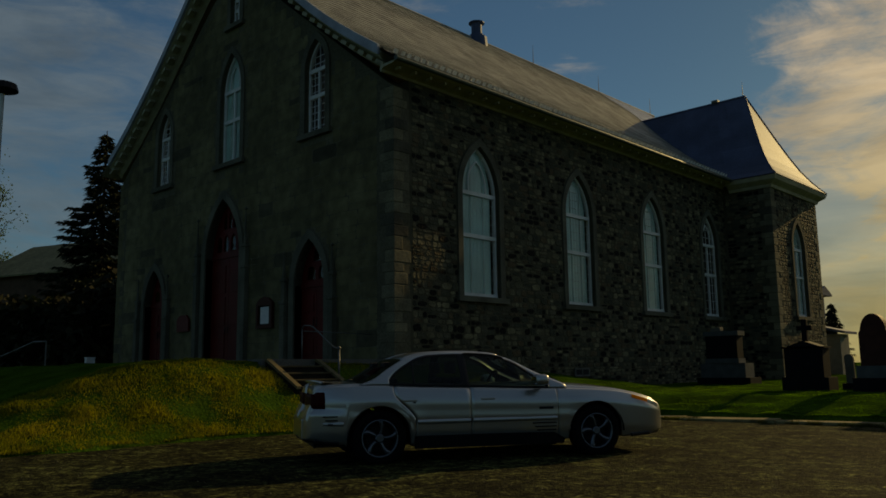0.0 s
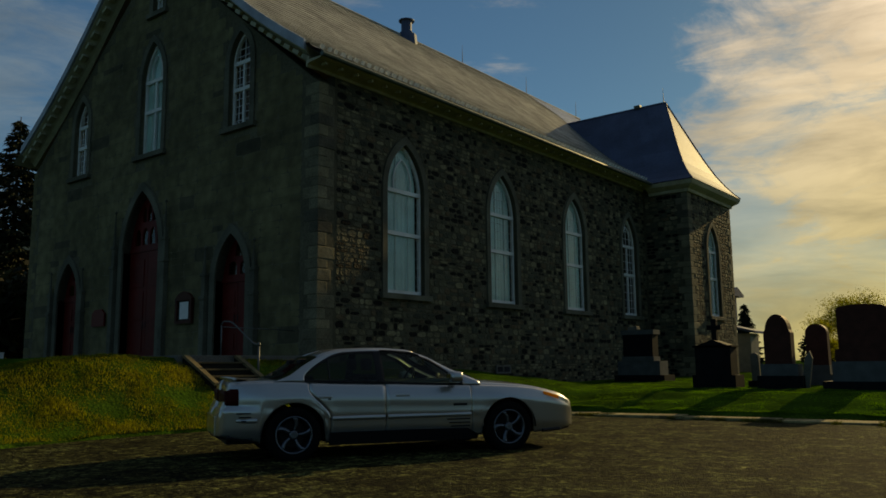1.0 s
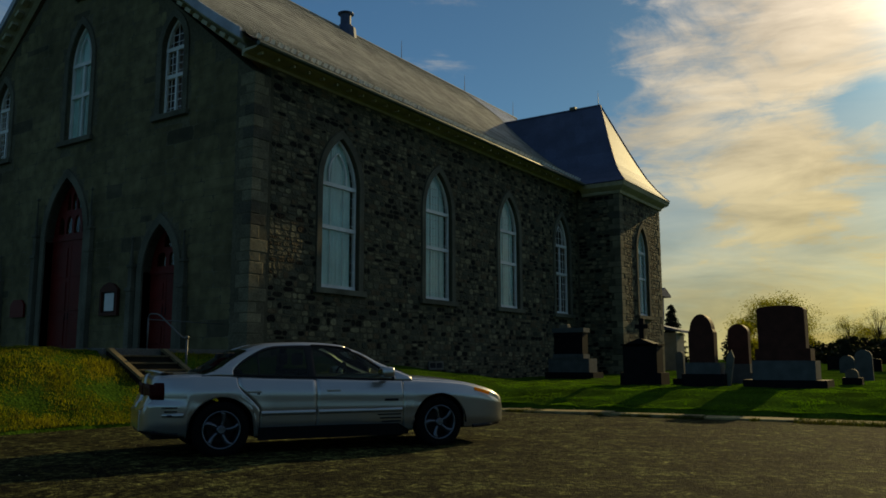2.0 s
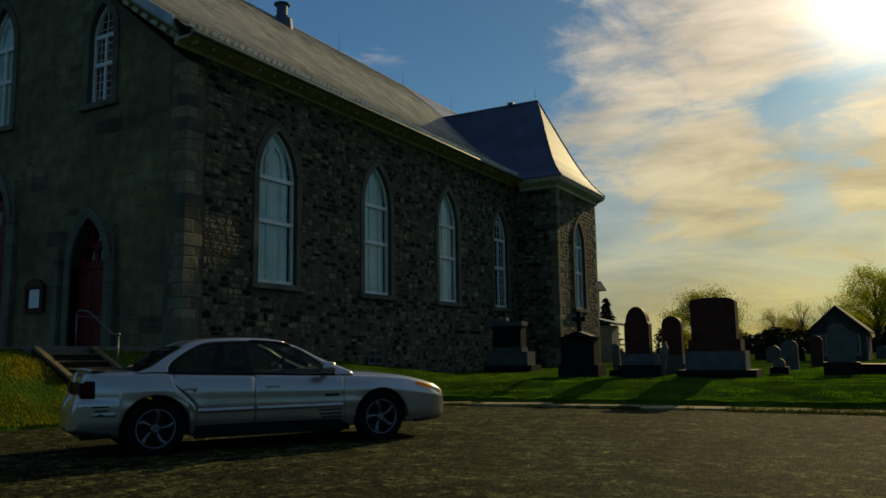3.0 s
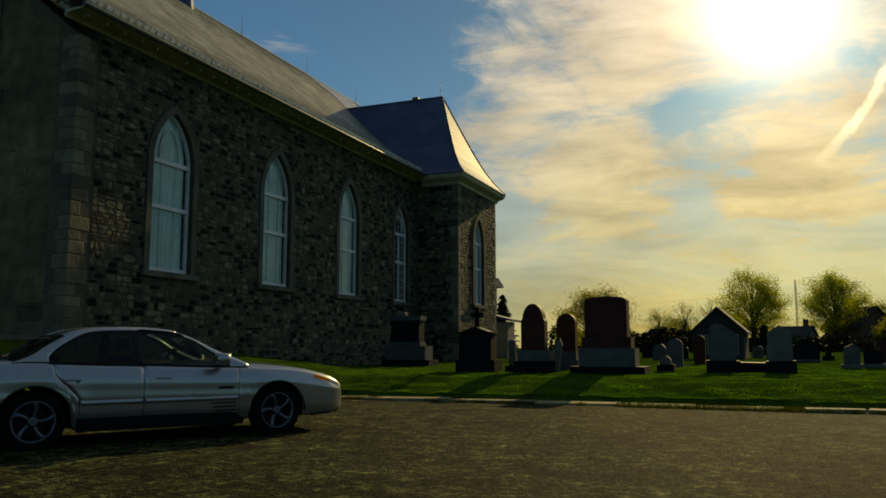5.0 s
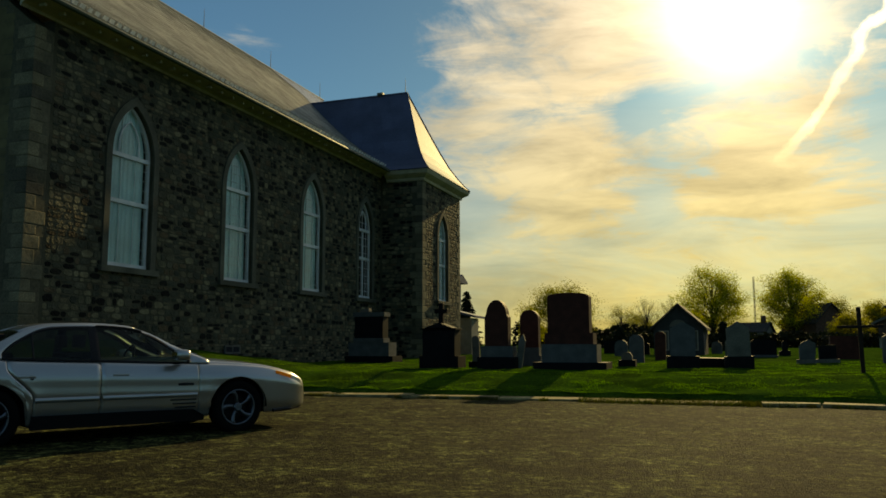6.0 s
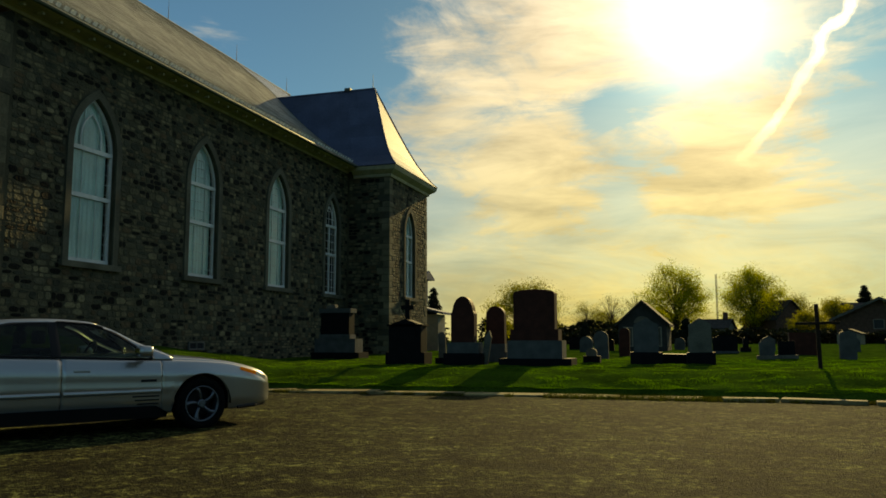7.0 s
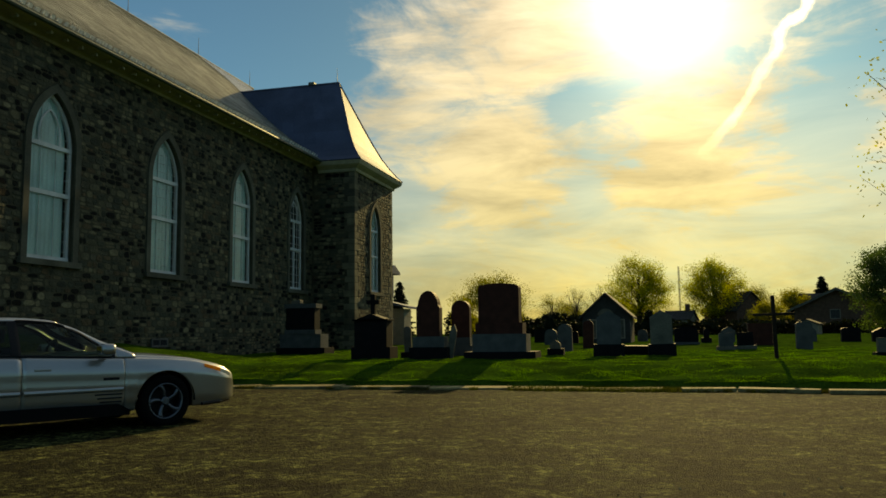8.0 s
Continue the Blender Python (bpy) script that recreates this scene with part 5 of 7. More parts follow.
    part("rear_bumper", bm, M_PAINT, car)
    bm = bmesh.new()
    box(bm, (4.02, OFF - 0.42, 0.28), (4.055, OFF + 0.42, 0.51), 0.02)
    part("front_bumper", bm, M_PAINT, car)
    # boot spoiler: a low arched lip
    rr = []
    for k in range(21):
        u = -1 + k / 10
        h = 0.03 * (1 - u ** 6)
        sweep = 0.10 * u * u
        y = OFF + 0.70 * u
        rr.append([(-0.59 + sweep * 0.6, y, 0.985), (-0.64 + sweep, y, 0.992 + h * 0.5), (-0.74 + sweep, y, 1.0 + h), (-0.785 + sweep, y, 0.997 + h), (-0.785 + sweep, y, 0.985 + h * 0.6), (-0.72 + sweep, y, 0.975 + h * 0.2)])
    grid_part(rr, "spoiler", M_PAINT, car, "low boot-lid spoiler")
    # inside
    for x, y in ((0.40, 0.38), (0.40, -0.38), (1.25, 0.38), (1.25, -0.38)):
        bm = bmesh.new()
        box(bm, (x - 0.05, OFF + y - 0.24, 0.35), (x + 0.48, OFF + y + 0.24, 0.58), 0.05)
        box(bm, (x - 0.16, OFF + y - 0.23, 0.5), (x + 0.0, OFF + y + 0.23, 1.06), 0.05, Matrix.Translation((x, 0, 0.5)) @ Matrix.Rotation(radians(-12), 4, "Y") @ Matrix.Translation((-x, 0, -0.5)))
        seat = part("car_seat", bm, M_SEAT, car)
        bm = bmesh.new()
        box(bm, (x - 0.27, OFF + y - 0.13, 1.08), (x - 0.17, OFF + y + 0.13, 1.24), 0.035)
        part("headrest", bm, M_SEAT, seat)
    bm = bmesh.new()
    box(bm, (1.98, OFF - 0.72, 0.62), (2.42, OFF + 0.72, 0.93), 0.06)
    part("dashboard", bm, M_PLASTIC, car)
    bm = bmesh.new()
    ring = [(1.86 + 0.07 * math.sin(a), OFF + 0.38 + 0.18 * math.cos(a), 0.94 + 0.17 * math.sin(a)) for a in np.linspace(0, 2 * math.pi, 20, endpoint=False)]
    tube(bm, ring, 0.016, 6, closed=True)
    tube(bm, [(2.05, OFF + 0.38, 0.86), (1.87, OFF + 0.38, 0.94)], 0.03, 6)
    part("steering_wheel", bm, M_PLASTIC, car)
    bm = bmesh.new()
    box(bm, (1.74, OFF - 0.10, 1.25), (1.77, OFF + 0.10, 1.31), 0.01)
    part("inner_mirror", bm, M_PLASTIC, car)
    for k in range(2):
        bm = bmesh.new()
        tube(bm, [(2.46, OFF - 0.5 + 0.62 * k, 0.985), (2.30, OFF - 0.15 + 0.62 * k, 1.09)], 0.010, 5)
        part("wiper", bm, M_PLASTIC, car)
    # wheels
    for wx in (REAR_X, FRONT_X):
        for s in (1, -1):
            w = new("wheel")
            w.parent = car
            w.matrix_basis = Matrix.Translation((wx, OFF + s * 0.80, WHEEL_Z)) @ Matrix.Rotation(radians(17 * wx + (0 if s < 0 else 180)), 4, "Y") @ Matrix.Rotation(0 if s < 0 else math.pi, 4, "Z")
            build_wheel(w)
    return car


def build_wheel(w):
    """Tyre, rim and five paired curved spokes; the outside is -y."""
    def lathe(prof, n=40):
        bm = bmesh.new()
        rings = [[bm.verts.new((r * math.cos(2 * math.pi * k / n), y, r * math.sin(2 * math.pi * k / n))) for k in range(n)] for r, y in prof]
        for a, b in zip(rings, rings[1:]):
            for k in range(n):
                bm.faces.new((a[k], a[(k + 1) % n], b[(k + 1) % n], b[k]))
        return bm
    part("tyre", lathe([(0.222, -0.09), (0.24, -0.105), (0.285, -0.11), (0.318, -0.095), (0.333, -0.07), (0.335, 0.0), (0.333, 0.07), (0.318, 0.095), (0.24, 0.105), (0.222, 0.09)]), M_TYRE, w, smooth=True)
    rim = part("rim", lathe([(0.226, -0.092), (0.222, -0.105), (0.208, -0.10), (0.198, -0.07), (0.195, 0.08), (0.222, 0.09)]), M_ALLOY, w, "bright alloy rim", smooth=True)
    part("brake_disc", lathe([(0.03, 0.02), (0.15, 0.02), (0.15, 0.035), (0.195, 0.05)]), M_PLASTIC, w)
    for k in range(5):
        bm = bmesh.new()
        a = 2 * math.pi * k / 5
        left, right = [], []
        for j in range(7):
            t = j / 6
            r = 0.045 + 0.165 * t
            ang = a + 0.26 * t * t
            half = 0.022 - 0.006 * t + 0.022 * t * t
            y = -0.075 - 0.02 * t
            c, d = math.cos(ang), math.sin(ang)
            for lst, sg in ((left, 1), (right, -1)):
                lst.append((r * c - sg * half * d, y + 0.012 * (sg < 0), r * d + sg * half * c))
        vs = [[bm.verts.new(p) for p in (l, [(l[i] + q[i]) / 2 - (0.008 if i == 1 else 0) for i in range(3)], q)] for l, q in zip(left, right)]
        for p, q in zip(vs, vs[1:]):
            for i in range(2):
                bm.faces.new((p[i], p[i + 1], q[i + 1], q[i]))
        sp = part("spoke", bm, M_ALLOY, rim, smooth=True)
        md = sp.modifiers.new("thickness", "SOLIDIFY")
        md.thickness = 0.02
    bm = bmesh.new()
    n = 14
    c0 = [bm.verts.new((0.055 * math.cos(2 * math.pi * k / n), -0.085, 0.055 * math.sin(2 * math.pi * k / n))) for k in range(n)]
    c1 = [bm.verts.new((0.04 * math.cos(2 * math.pi * k / n), -0.098, 0.04 * math.sin(2 * math.pi * k / n))) for k in range(n)]
    bm.faces.new(c1)
    for k in range(n):
        bm.faces.new((c0[k], c0[(k + 1) % n], c1[(k + 1) % n], c1[k]))
    part("hub_cap", bm, M_ALLOY, w)


build_car()

# ---- churchyard ----
M_GREY_GRANITE = mat("grey_granite", (0.105, 0.115, 0.115), 0.75, spec=0.2, vary=0.3, scale=4, fine=70, bump=0.25, bump_scale=60)
M_RED_GRANITE = mat("red_granite", (0.085, 0.027, 0.019), 0.7, spec=0.15, vary=0.35, scale=5, fine=80, bump=0.08)
M_DARK_GRANITE = mat("dark_granite", (0.010, 0.010, 0.012), 0.7, spec=0.10, vary=0.35, scale=5, fine=80, bump=0.08)
M_LIMESTONE = mat("pale_limestone", (0.17, 0.165, 0.135), 0.85, vary=0.35, scale=3, fine=40, bump=0.35)
M_WOOD_DARK = mat("dark_wood", (0.030, 0.020, 0.014), 0.8, vary=0.4, scale=3, fine=30, bump=0.4)


def slab_loop(w, z0, z1, top, n=8):
    """Front outline of a headstone: top is flat, round, shoulders, bowed or peaked."""
    a = w / 2
    if top == "round":
        return [(-a, z0), (a, z0)] + [(a * math.cos(t), z1 - a * 0.92 + a * 0.92 * math.sin(t)) for t in np.linspace(0, math.pi, 2 * n)]
    if top == "shoulder":
        return [(-a, z0), (a, z0), (a, z1 - 0.42)] + [(0.88 * a * math.cos(t), z1 - 0.40 + 0.40 * math.sin(t)) for t in np.linspace(0.12, math.pi - 0.12, 2 * n)] + [(-a, z1 - 0.42)]
    if top == "bow":
        return [(-a, z0), (a, z0), (a, z1 - 0.10)] + [(a * 0.97 * math.cos(t), z1 - 0.07 + 0.07 * math.sin(t)) for t in np.linspace(0.1, math.pi - 0.1, n)] + [(-a, z1 - 0.10)]
    if top == "peak":
        return [(-a, z0), (a, z0), (a, z1 - 0.16), (0, z1), (-a, z1 - 0.16)]
    return [(-a, z0), (a, z0), (a, z1), (-a, z1)]


def stone_block(w, d, z0, z1, top="flat", bevel=0.015, taper=0.0):
    bm = bmesh.new()
    loop = slab_loop(w, z0, z1, top)
    prism(bm, [(u, -d / 2, z) for u, z in loop], (0, d, 0))
    if taper:
        for v in bm.verts:
            f = 1 - taper * (v.co.z - z0) / (z1 - z0)
            v.co.x *= f
            v.co.y *= f
    bmesh.ops.bevel(bm, geom=[e for e in bm.edges if e.calc_face_angle(0) > 0.6], offset=bevel, segments=2, profile=0.6, affect="EDGES")
    return bm


def yard(x, y):
    return ground_z(x, y) - 0.03


SPREAD = 1.118


def spread(at):
    """The yard's plan, drawn a little small, at its true scale."""
    return 14.6 + (at[0] - 14.6) * SPREAD, -12.9 + (at[1] + 12.9) * SPREAD


def headstone(name, label, at, tiers, lean=0.0, turn=0.0, group="headstones"):
    """tiers: (part name, width, depth, low, high, top, material)."""
    x, y = spread(at)
    ob = empty(name, label, "headstone", (x, y, 0), turn, group)
    ob.matrix_basis = pose(x, y, yard(x, y + 0.1), 0, lean, turn) @ Matrix.Scale(SPREAD, 4)
    for nm, w, d, z0, z1, top, material in tiers:
        p = part(nm, stone_block(w, d, z0, z1, top), material, ob)
        p.location = (0, d / 2, 0)
    return ob


def grave(label, x, y, tiers):
    rng = random.Random(label + str(x))
    headstone("headstone", label, (x, y), tiers, lean=rng.uniform(-1.5, 1.5), turn=rng.uniform(-4, 4))


def build_graves():
    gz = yard(3.62, 10.3)
    g = headstone("headstone", "broad dark granite monument on a pale stepped base", (3.59, 10.20, gz), [
        ("foot", 1.66, 0.80, 0, 0.23, "flat", M_DARK_GRANITE), ("base", 1.40, 0.62, 0.23, 0.66, "flat", M_GREY_GRANITE), ("shaft", 0.98, 0.42, 0.66, 1.52, "flat", M_DARK_GRANITE)])
    for nm, w, d, z0, z1, m in (("plinth", 1.06, 0.48, 0.66, 0.80, M_GREY_GRANITE), ("cap", 1.10, 0.48, 1.48, 1.62, M_GREY_GRANITE)):
        p = part(nm, stone_block(w, d, z0, z1, "flat"), m, g)
        p.location = (0, d / 2 - 0.03, 0)
    bm = bmesh.new()
    box(bm, (-0.16, 0.05, 1.62), (0.14, 0.30, 1.75), 0.03, Matrix.Rotation(radians(-6), 4, "Y"))
    part("book", bm, M_LIMESTONE, g, "pale carved stone ornament")
    # cross on a gabled block
    gz = yard(7.57, 6.1)
    g = headstone("headstone", "dark granite block topped by a stone cross", (7.50, 5.91, gz), [
        ("foot", 1.04, 0.62, 0, 0.32, "flat", M_DARK_GRANITE), ("block", 0.86, 0.46, 0.32, 1.16, "peak", M_DARK_GRANITE)])
    bm = stone_block(0.95, 0.52, 1.02, 1.14, "peak")
    part("cornice", bm, M_DARK_GRANITE, g).location = (0, 0.23, 0)
    bm = bmesh.new()
    box(bm, (-0.06, 0.17, 1.10), (0.06, 0.29, 1.66), 0.012)
    box(bm, (-0.17, 0.17, 1.40), (-0.06, 0.29, 1.51), 0.01)
    box(bm, (0.06, 0.17, 1.40), (0.17, 0.29, 1.51), 0.01)
    part("cross", bm, M_DARK_GRANITE, g, "small plain stone cross")
    gz = yard(9.13, 5.9)
    headstone("headstone", "round-topped red granite stone on a grey base", (9.07, 5.70, gz), [
        ("foot", 0.98, 0.62, 0, 0.34, "flat", M_DARK_GRANITE), ("base", 0.80, 0.46, 0.34, 0.60, "flat", M_GREY_GRANITE), ("shaft", 0.59, 0.28, 0.60, 1.72, "shoulder", M_RED_GRANITE)])
    headstone("headstone", "small weathered limestone slab beside larger graves", (8.26, 6.67, yard(8.33, 6.7)), [
        ("foot", 0.40, 0.26, 0, 0.16, "flat", M_DARK_GRANITE), ("slab", 0.19, 0.08, 0.16, 0.82, "bow", M_LIMESTONE)], lean=-2)
    headstone("headstone", "round-topped reddish granite stone on a stepped base", (9.38, 7.83, yard(9.42, 8.1)), [
        ("foot", 0.62, 0.48, 0, 0.28, "flat", M_GREY_GRANITE), ("base", 0.52, 0.38, 0.28, 0.50, "flat", M_GREY_GRANITE), ("shaft", 0.50, 0.24, 0.50, 1.50, "round", M_RED_GRANITE)])
    headstone("headstone", "leaning pale limestone slab, weathered", (9.55, 5.91, yard(9.6, 6.0)), [("slab", 0.16, 0.08, -0.05, 0.86, "peak", M_LIMESTONE)], lean=9)
    gz = yard(10.92, 5.9)
    g = headstone("headstone", "massive dark red granite family monument on grey base", (10.87, 5.50, gz), [
        ("foot", 1.72, 0.95, 0, 0.20, "flat", M_DARK_GRANITE), ("base", 1.30, 0.66, 0.20, 0.62, "flat", M_GREY_GRANITE),
        ("plinth", 1.14, 0.52, 0.62, 0.88, "flat", M_RED_GRANITE), ("shaft", 0.98, 0.38, 0.88, 1.82, "bow", M_RED_GRANITE)])
    # further rows
    grave("low dark headstone with a pale rounded top", 11.96, 7.44, [("foot", 0.42, 0.34, 0, 0.18, "flat", M_DARK_GRANITE), ("top", 0.27, 0.16, 0.18, 0.38, "round", M_LIMESTONE)])
    grave("plain grey headstone on the lawn", 11.74, 11.85, [("slab", 0.44, 0.14, -0.03, 0.90, "round", M_GREY_GRANITE)])
    grave("narrow reddish headstone on the lawn", 12.15, 15.48, [("slab", 0.36, 0.14, -0.03, 1.0, "round", M_RED_GRANITE)])
    grave("tall grey peaked monument on a black foot", 13.34, 6.87, [("foot", 0.76, 0.6, 0, 0.34, "flat", M_DARK_GRANITE), ("shaft", 0.58, 0.34, 0.34, 1.16, "peak", M_GREY_GRANITE)])
    grave("low dark grave slab lying on the lawn", 13.94, 7.90, [("slab", 0.66, 0.9, 0, 0.27, "flat", M_DARK_GRANITE)])
    grave("tall pale granite headstone on a black foot", 14.61, 7.18, [("foot", 0.66, 0.5, 0, 0.30, "flat", M_DARK_GRANITE), ("shaft", 0.52, 0.24, 0.30, 1.13, "peak", M_LIMESTONE)])
    grave("wide dark granite headstone in the far row", 15.61, 19.30, [("base", 1.0, 0.4, 0, 0.12, "flat", M_GREY_GRANITE), ("shaft", 0.9, 0.26, 0.12, 0.70, "bow", M_DARK_GRANITE)])
    grave("small dark pillar stone with a ball top", 16.57, 22.93, [("base", 0.42, 0.4, 0, 0.22, "flat", M_DARK_GRANITE), ("shaft", 0.22, 0.2, 0.22, 0.64, "round", M_DARK_GRANITE)])
    grave("blue-grey headstone on a white base", 16.45, 11.58, [("base", 0.54, 0.32, 0, 0.14, "flat", M_LIMESTONE), ("shaft", 0.40, 0.18, 0.14, 0.53, "flat", M_GREY_GRANITE)])
    grave("blue-black headstone on a white base", 16.98, 11.69, [("base", 0.62, 0.32, 0, 0.14, "flat", M_LIMESTONE), ("shaft", 0.45, 0.18, 0.14, 0.53, "flat", M_DARK_GRANITE)])
    grave("broad brown granite headstone in the far row", 18.19, 17.84, [("shaft", 0.96, 0.3, 0, 0.82, "flat", M_RED_GRANITE)])
    grave("plain grey upright headstone on the lawn", 18.74, 12.67, [("slab", 0.45, 0.18, -0.03, 0.84, "bow", M_GREY_GRANITE)])
    grave("dark low headstone near the yard's edge", 22.22, 22.91, [("shaft", 0.72, 0.26, 0, 0.62, "bow", M_DARK_GRANITE)])
    grave("dark low headstone near the yard's edge", 23.26, 22.51, [("shaft", 0.66, 0.26, 0, 0.58, "peak", M_DARK_GRANITE)])
    grave("small white headstone on a dark foot", 19.28, 6.26, [("foot", 0.34, 0.3, 0, 0.10, "flat", M_DARK_GRANITE), ("slab", 0.24, 0.14, 0.10, 0.42, "flat", M_LIMESTONE)])
    grave("dark headstone far back in the yard", 8.78, 28.13, [("shaft", 0.75, 0.26, 0, 0.66, "flat", M_DARK_GRANITE)])
    grave("grey headstone far back in the yard", 13.82, 28.70, [("shaft", 0.5, 0.2, 0, 0.65, "round", M_GREY_GRANITE)])
    grave("grey headstone far back in the yard", 9.94, 22.57, [("shaft", 0.55, 0.2, 0, 0.72, "round", M_GREY_GRANITE)])
    grave("dark headstone far back in the yard", 10.45, 26.10, [("shaft", 0.8, 0.24, 0, 0.6, "bow", M_DARK_GRANITE)])
    grave("pale headstone far back in the yard", 14.44, 24.05, [("shaft", 0.42, 0.18, 0, 0.75, "round", M_LIMESTONE)])
    grave("grey headstone far back in the yard", 17.66, 25.55, [("shaft", 0.6, 0.2, 0, 0.7, "peak", M_GREY_GRANITE)])
    grave("dark headstone far back in the yard", 19.27, 26.56, [("shaft", 0.9, 0.24, 0, 0.6, "bow", M_DARK_GRANITE)])
    grave("grey headstone far back in the yard", 20.86, 24.23, [("shaft", 0.6, 0.2, 0, 0.66, "round", M_GREY_GRANITE)])
    grave("small pale headstone far back in the yard", 21.48, 28.07, [("shaft", 0.45, 0.2, 0, 0.6, "peak", M_LIMESTONE)])
    grave("dark headstone far back in the yard", 24.68, 24.02, [("shaft", 0.8, 0.24, 0, 0.55, "bow", M_DARK_GRANITE)])
    # wooden cross
    c = empty("wooden_cross", "tall dark weathered wooden cross in the lawn", "cross")
    c.matrix_basis = pose(17.13, 6.76, yard(17.13, 6.76), 0, -1.0, -6)
    bm = bmesh.new()
    box(bm, (-0.045, -0.045, -0.1), (0.045, 0.045, 1.50), 0.012)
    part("post", bm, M_WOOD_DARK, c)
    bm = bmesh.new()
    box(bm, (-0.46, -0.084, 1.03), (0.46, -0.048, 1.095), 0.008)
    part("crossbar", bm, M_WOOD_DARK, c)


build_graves()


def build_kerb():
    """Concrete kerb stones along the lawn, uneven and partly overgrown, and one long slab lying loose."""
    rng = random.Random(9)
    kerb = empty("kerb", "row of uneven pale concrete kerb stones", "kerb", kind="structure")
    x = 4.4
    while x < 34:
        w = rng.uniform(1.3, 2.1)
        if 14.0 < x < 18.4:                   # here only loose slabs are left
            x += w
            continue
        bm = bmesh.new()
        box(bm, (0, -0.17, -0.12), (w - 0.02, 0.17, 0.065), 0.02)
        p = part("kerb_stone", bm, M_KERB, kerb)
        yy = KERB_Y - 0.30 + 0.04 * math.sin(x * 0.7) - 0.035 * (x - 4)
        p.matrix_basis = pose(x, yy + rng.uniform(-0.02, 0.02), rng.uniform(-0.035, 0.0), rng.uniform(0.5, 5), rng.uniform(-0.8, 0.8), rng.uniform(-1.2, 0.6))
        x += w
    for x, y, turn, tilt, w, label in ((15.86, 2.36, -15, 4, 1.36, "long pale stone slab lying loose by the kerb"), (14.86, 2.22, 5, 3, 0.95, "short pale slab sunk beside the kerb"),
                                       (17.30, 1.98, -4, 3, 1.30, "pale slab lying along the kerb's edge")):
        slab = empty("loose_slab", label, "slab", (x, y, 0.03), turn, "loose slabs")
        slab.matrix_basis = pose(x, y, 0.045, tilt, 0, turn)
        bm = bmesh.new()
        box(bm, (0, -0.12, -0.04), (w, 0.12, 0.03), 0.012)
        for v in bm.verts:
            v.co.y *= 1.0 - 0.35 * v.co.x / w
        part("slab", bm, M_KERB, slab)


build_kerb()

# ---- trees, houses and distance ----
M_BARK = mat("bark", (0.07, 0.055, 0.04), 0.95, vary=0.4, scale=4, fine=30, bump=0.6)
M_LEAF = mat("young_leaves", (0.42, 0.37, 0.03), 0.7, thin=0.65, vary=0.3, scale=0.5, fine=4, bump=0, random_tone=0.45, island=True, spec=0.2)
M_LEAF_DARK = mat("dull_leaves", (0.27, 0.22, 0.03), 0.75, thin=0.6, vary=0.3, scale=0.5, fine=4, bump=0, random_tone=0.4, island=True, spec=0.2)
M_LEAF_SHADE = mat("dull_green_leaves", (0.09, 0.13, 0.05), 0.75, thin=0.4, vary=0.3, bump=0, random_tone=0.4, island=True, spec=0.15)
M_OLIVE_ROOF = mat("olive_roof", (0.26, 0.23, 0.12), 0.8, vary=0.3, fine=12)
M_NEEDLE = mat("spruce_needles", (0.022, 0.034, 0.014), 0.8, vary=0.3, scale=0.5, fine=4, bump=0, random_tone=0.4, island=True, spec=0.2)
M_HOUSE = mat("house_siding", (0.34, 0.31, 0.25), 0.8, vary=0.2)
M_HEDGE = mat("hedge_leaves", (0.020, 0.023, 0.008), 0.8, thin=0.10, vary=0.3, bump=0, random_tone=0.4, island=True)
M_BRICK = mat("brown_brick", (0.16, 0.09, 0.06), 0.85, vary=0.3, fine=20)
M_SHINGLE = mat("dark_shingles", (0.07, 0.065, 0.06), 0.9, vary=0.35, fine=15)
M_PANE_DARK = mat("dark_pane", (0.03, 0.035, 0.045), 0.1, vary=0.2)


def leaf_quads(verts, faces, centre, size, count, spread, rng):
    for _ in range(count):
        c = Vector(centre) + Vector((rng.gauss(0, spread), rng.gauss(0, spread), rng.gauss(0, spread * 0.8)))
        a = Vector((rng.uniform(-1, 1), rng.uniform(-1, 1), rng.uniform(-1, 1))).normalized()
        b = a.cross(Vector((rng.uniform(-1, 1), rng.uniform(-1, 1), rng.uniform(-1, 1)))).normalized()
        s = size * rng.uniform(0.6, 1.3)
        i = len(verts)
        verts += [c - a * s, c + b * s * 0.55, c + a * s, c - b * s * 0.55]
        faces.append((i, i + 1, i + 2, i + 3))


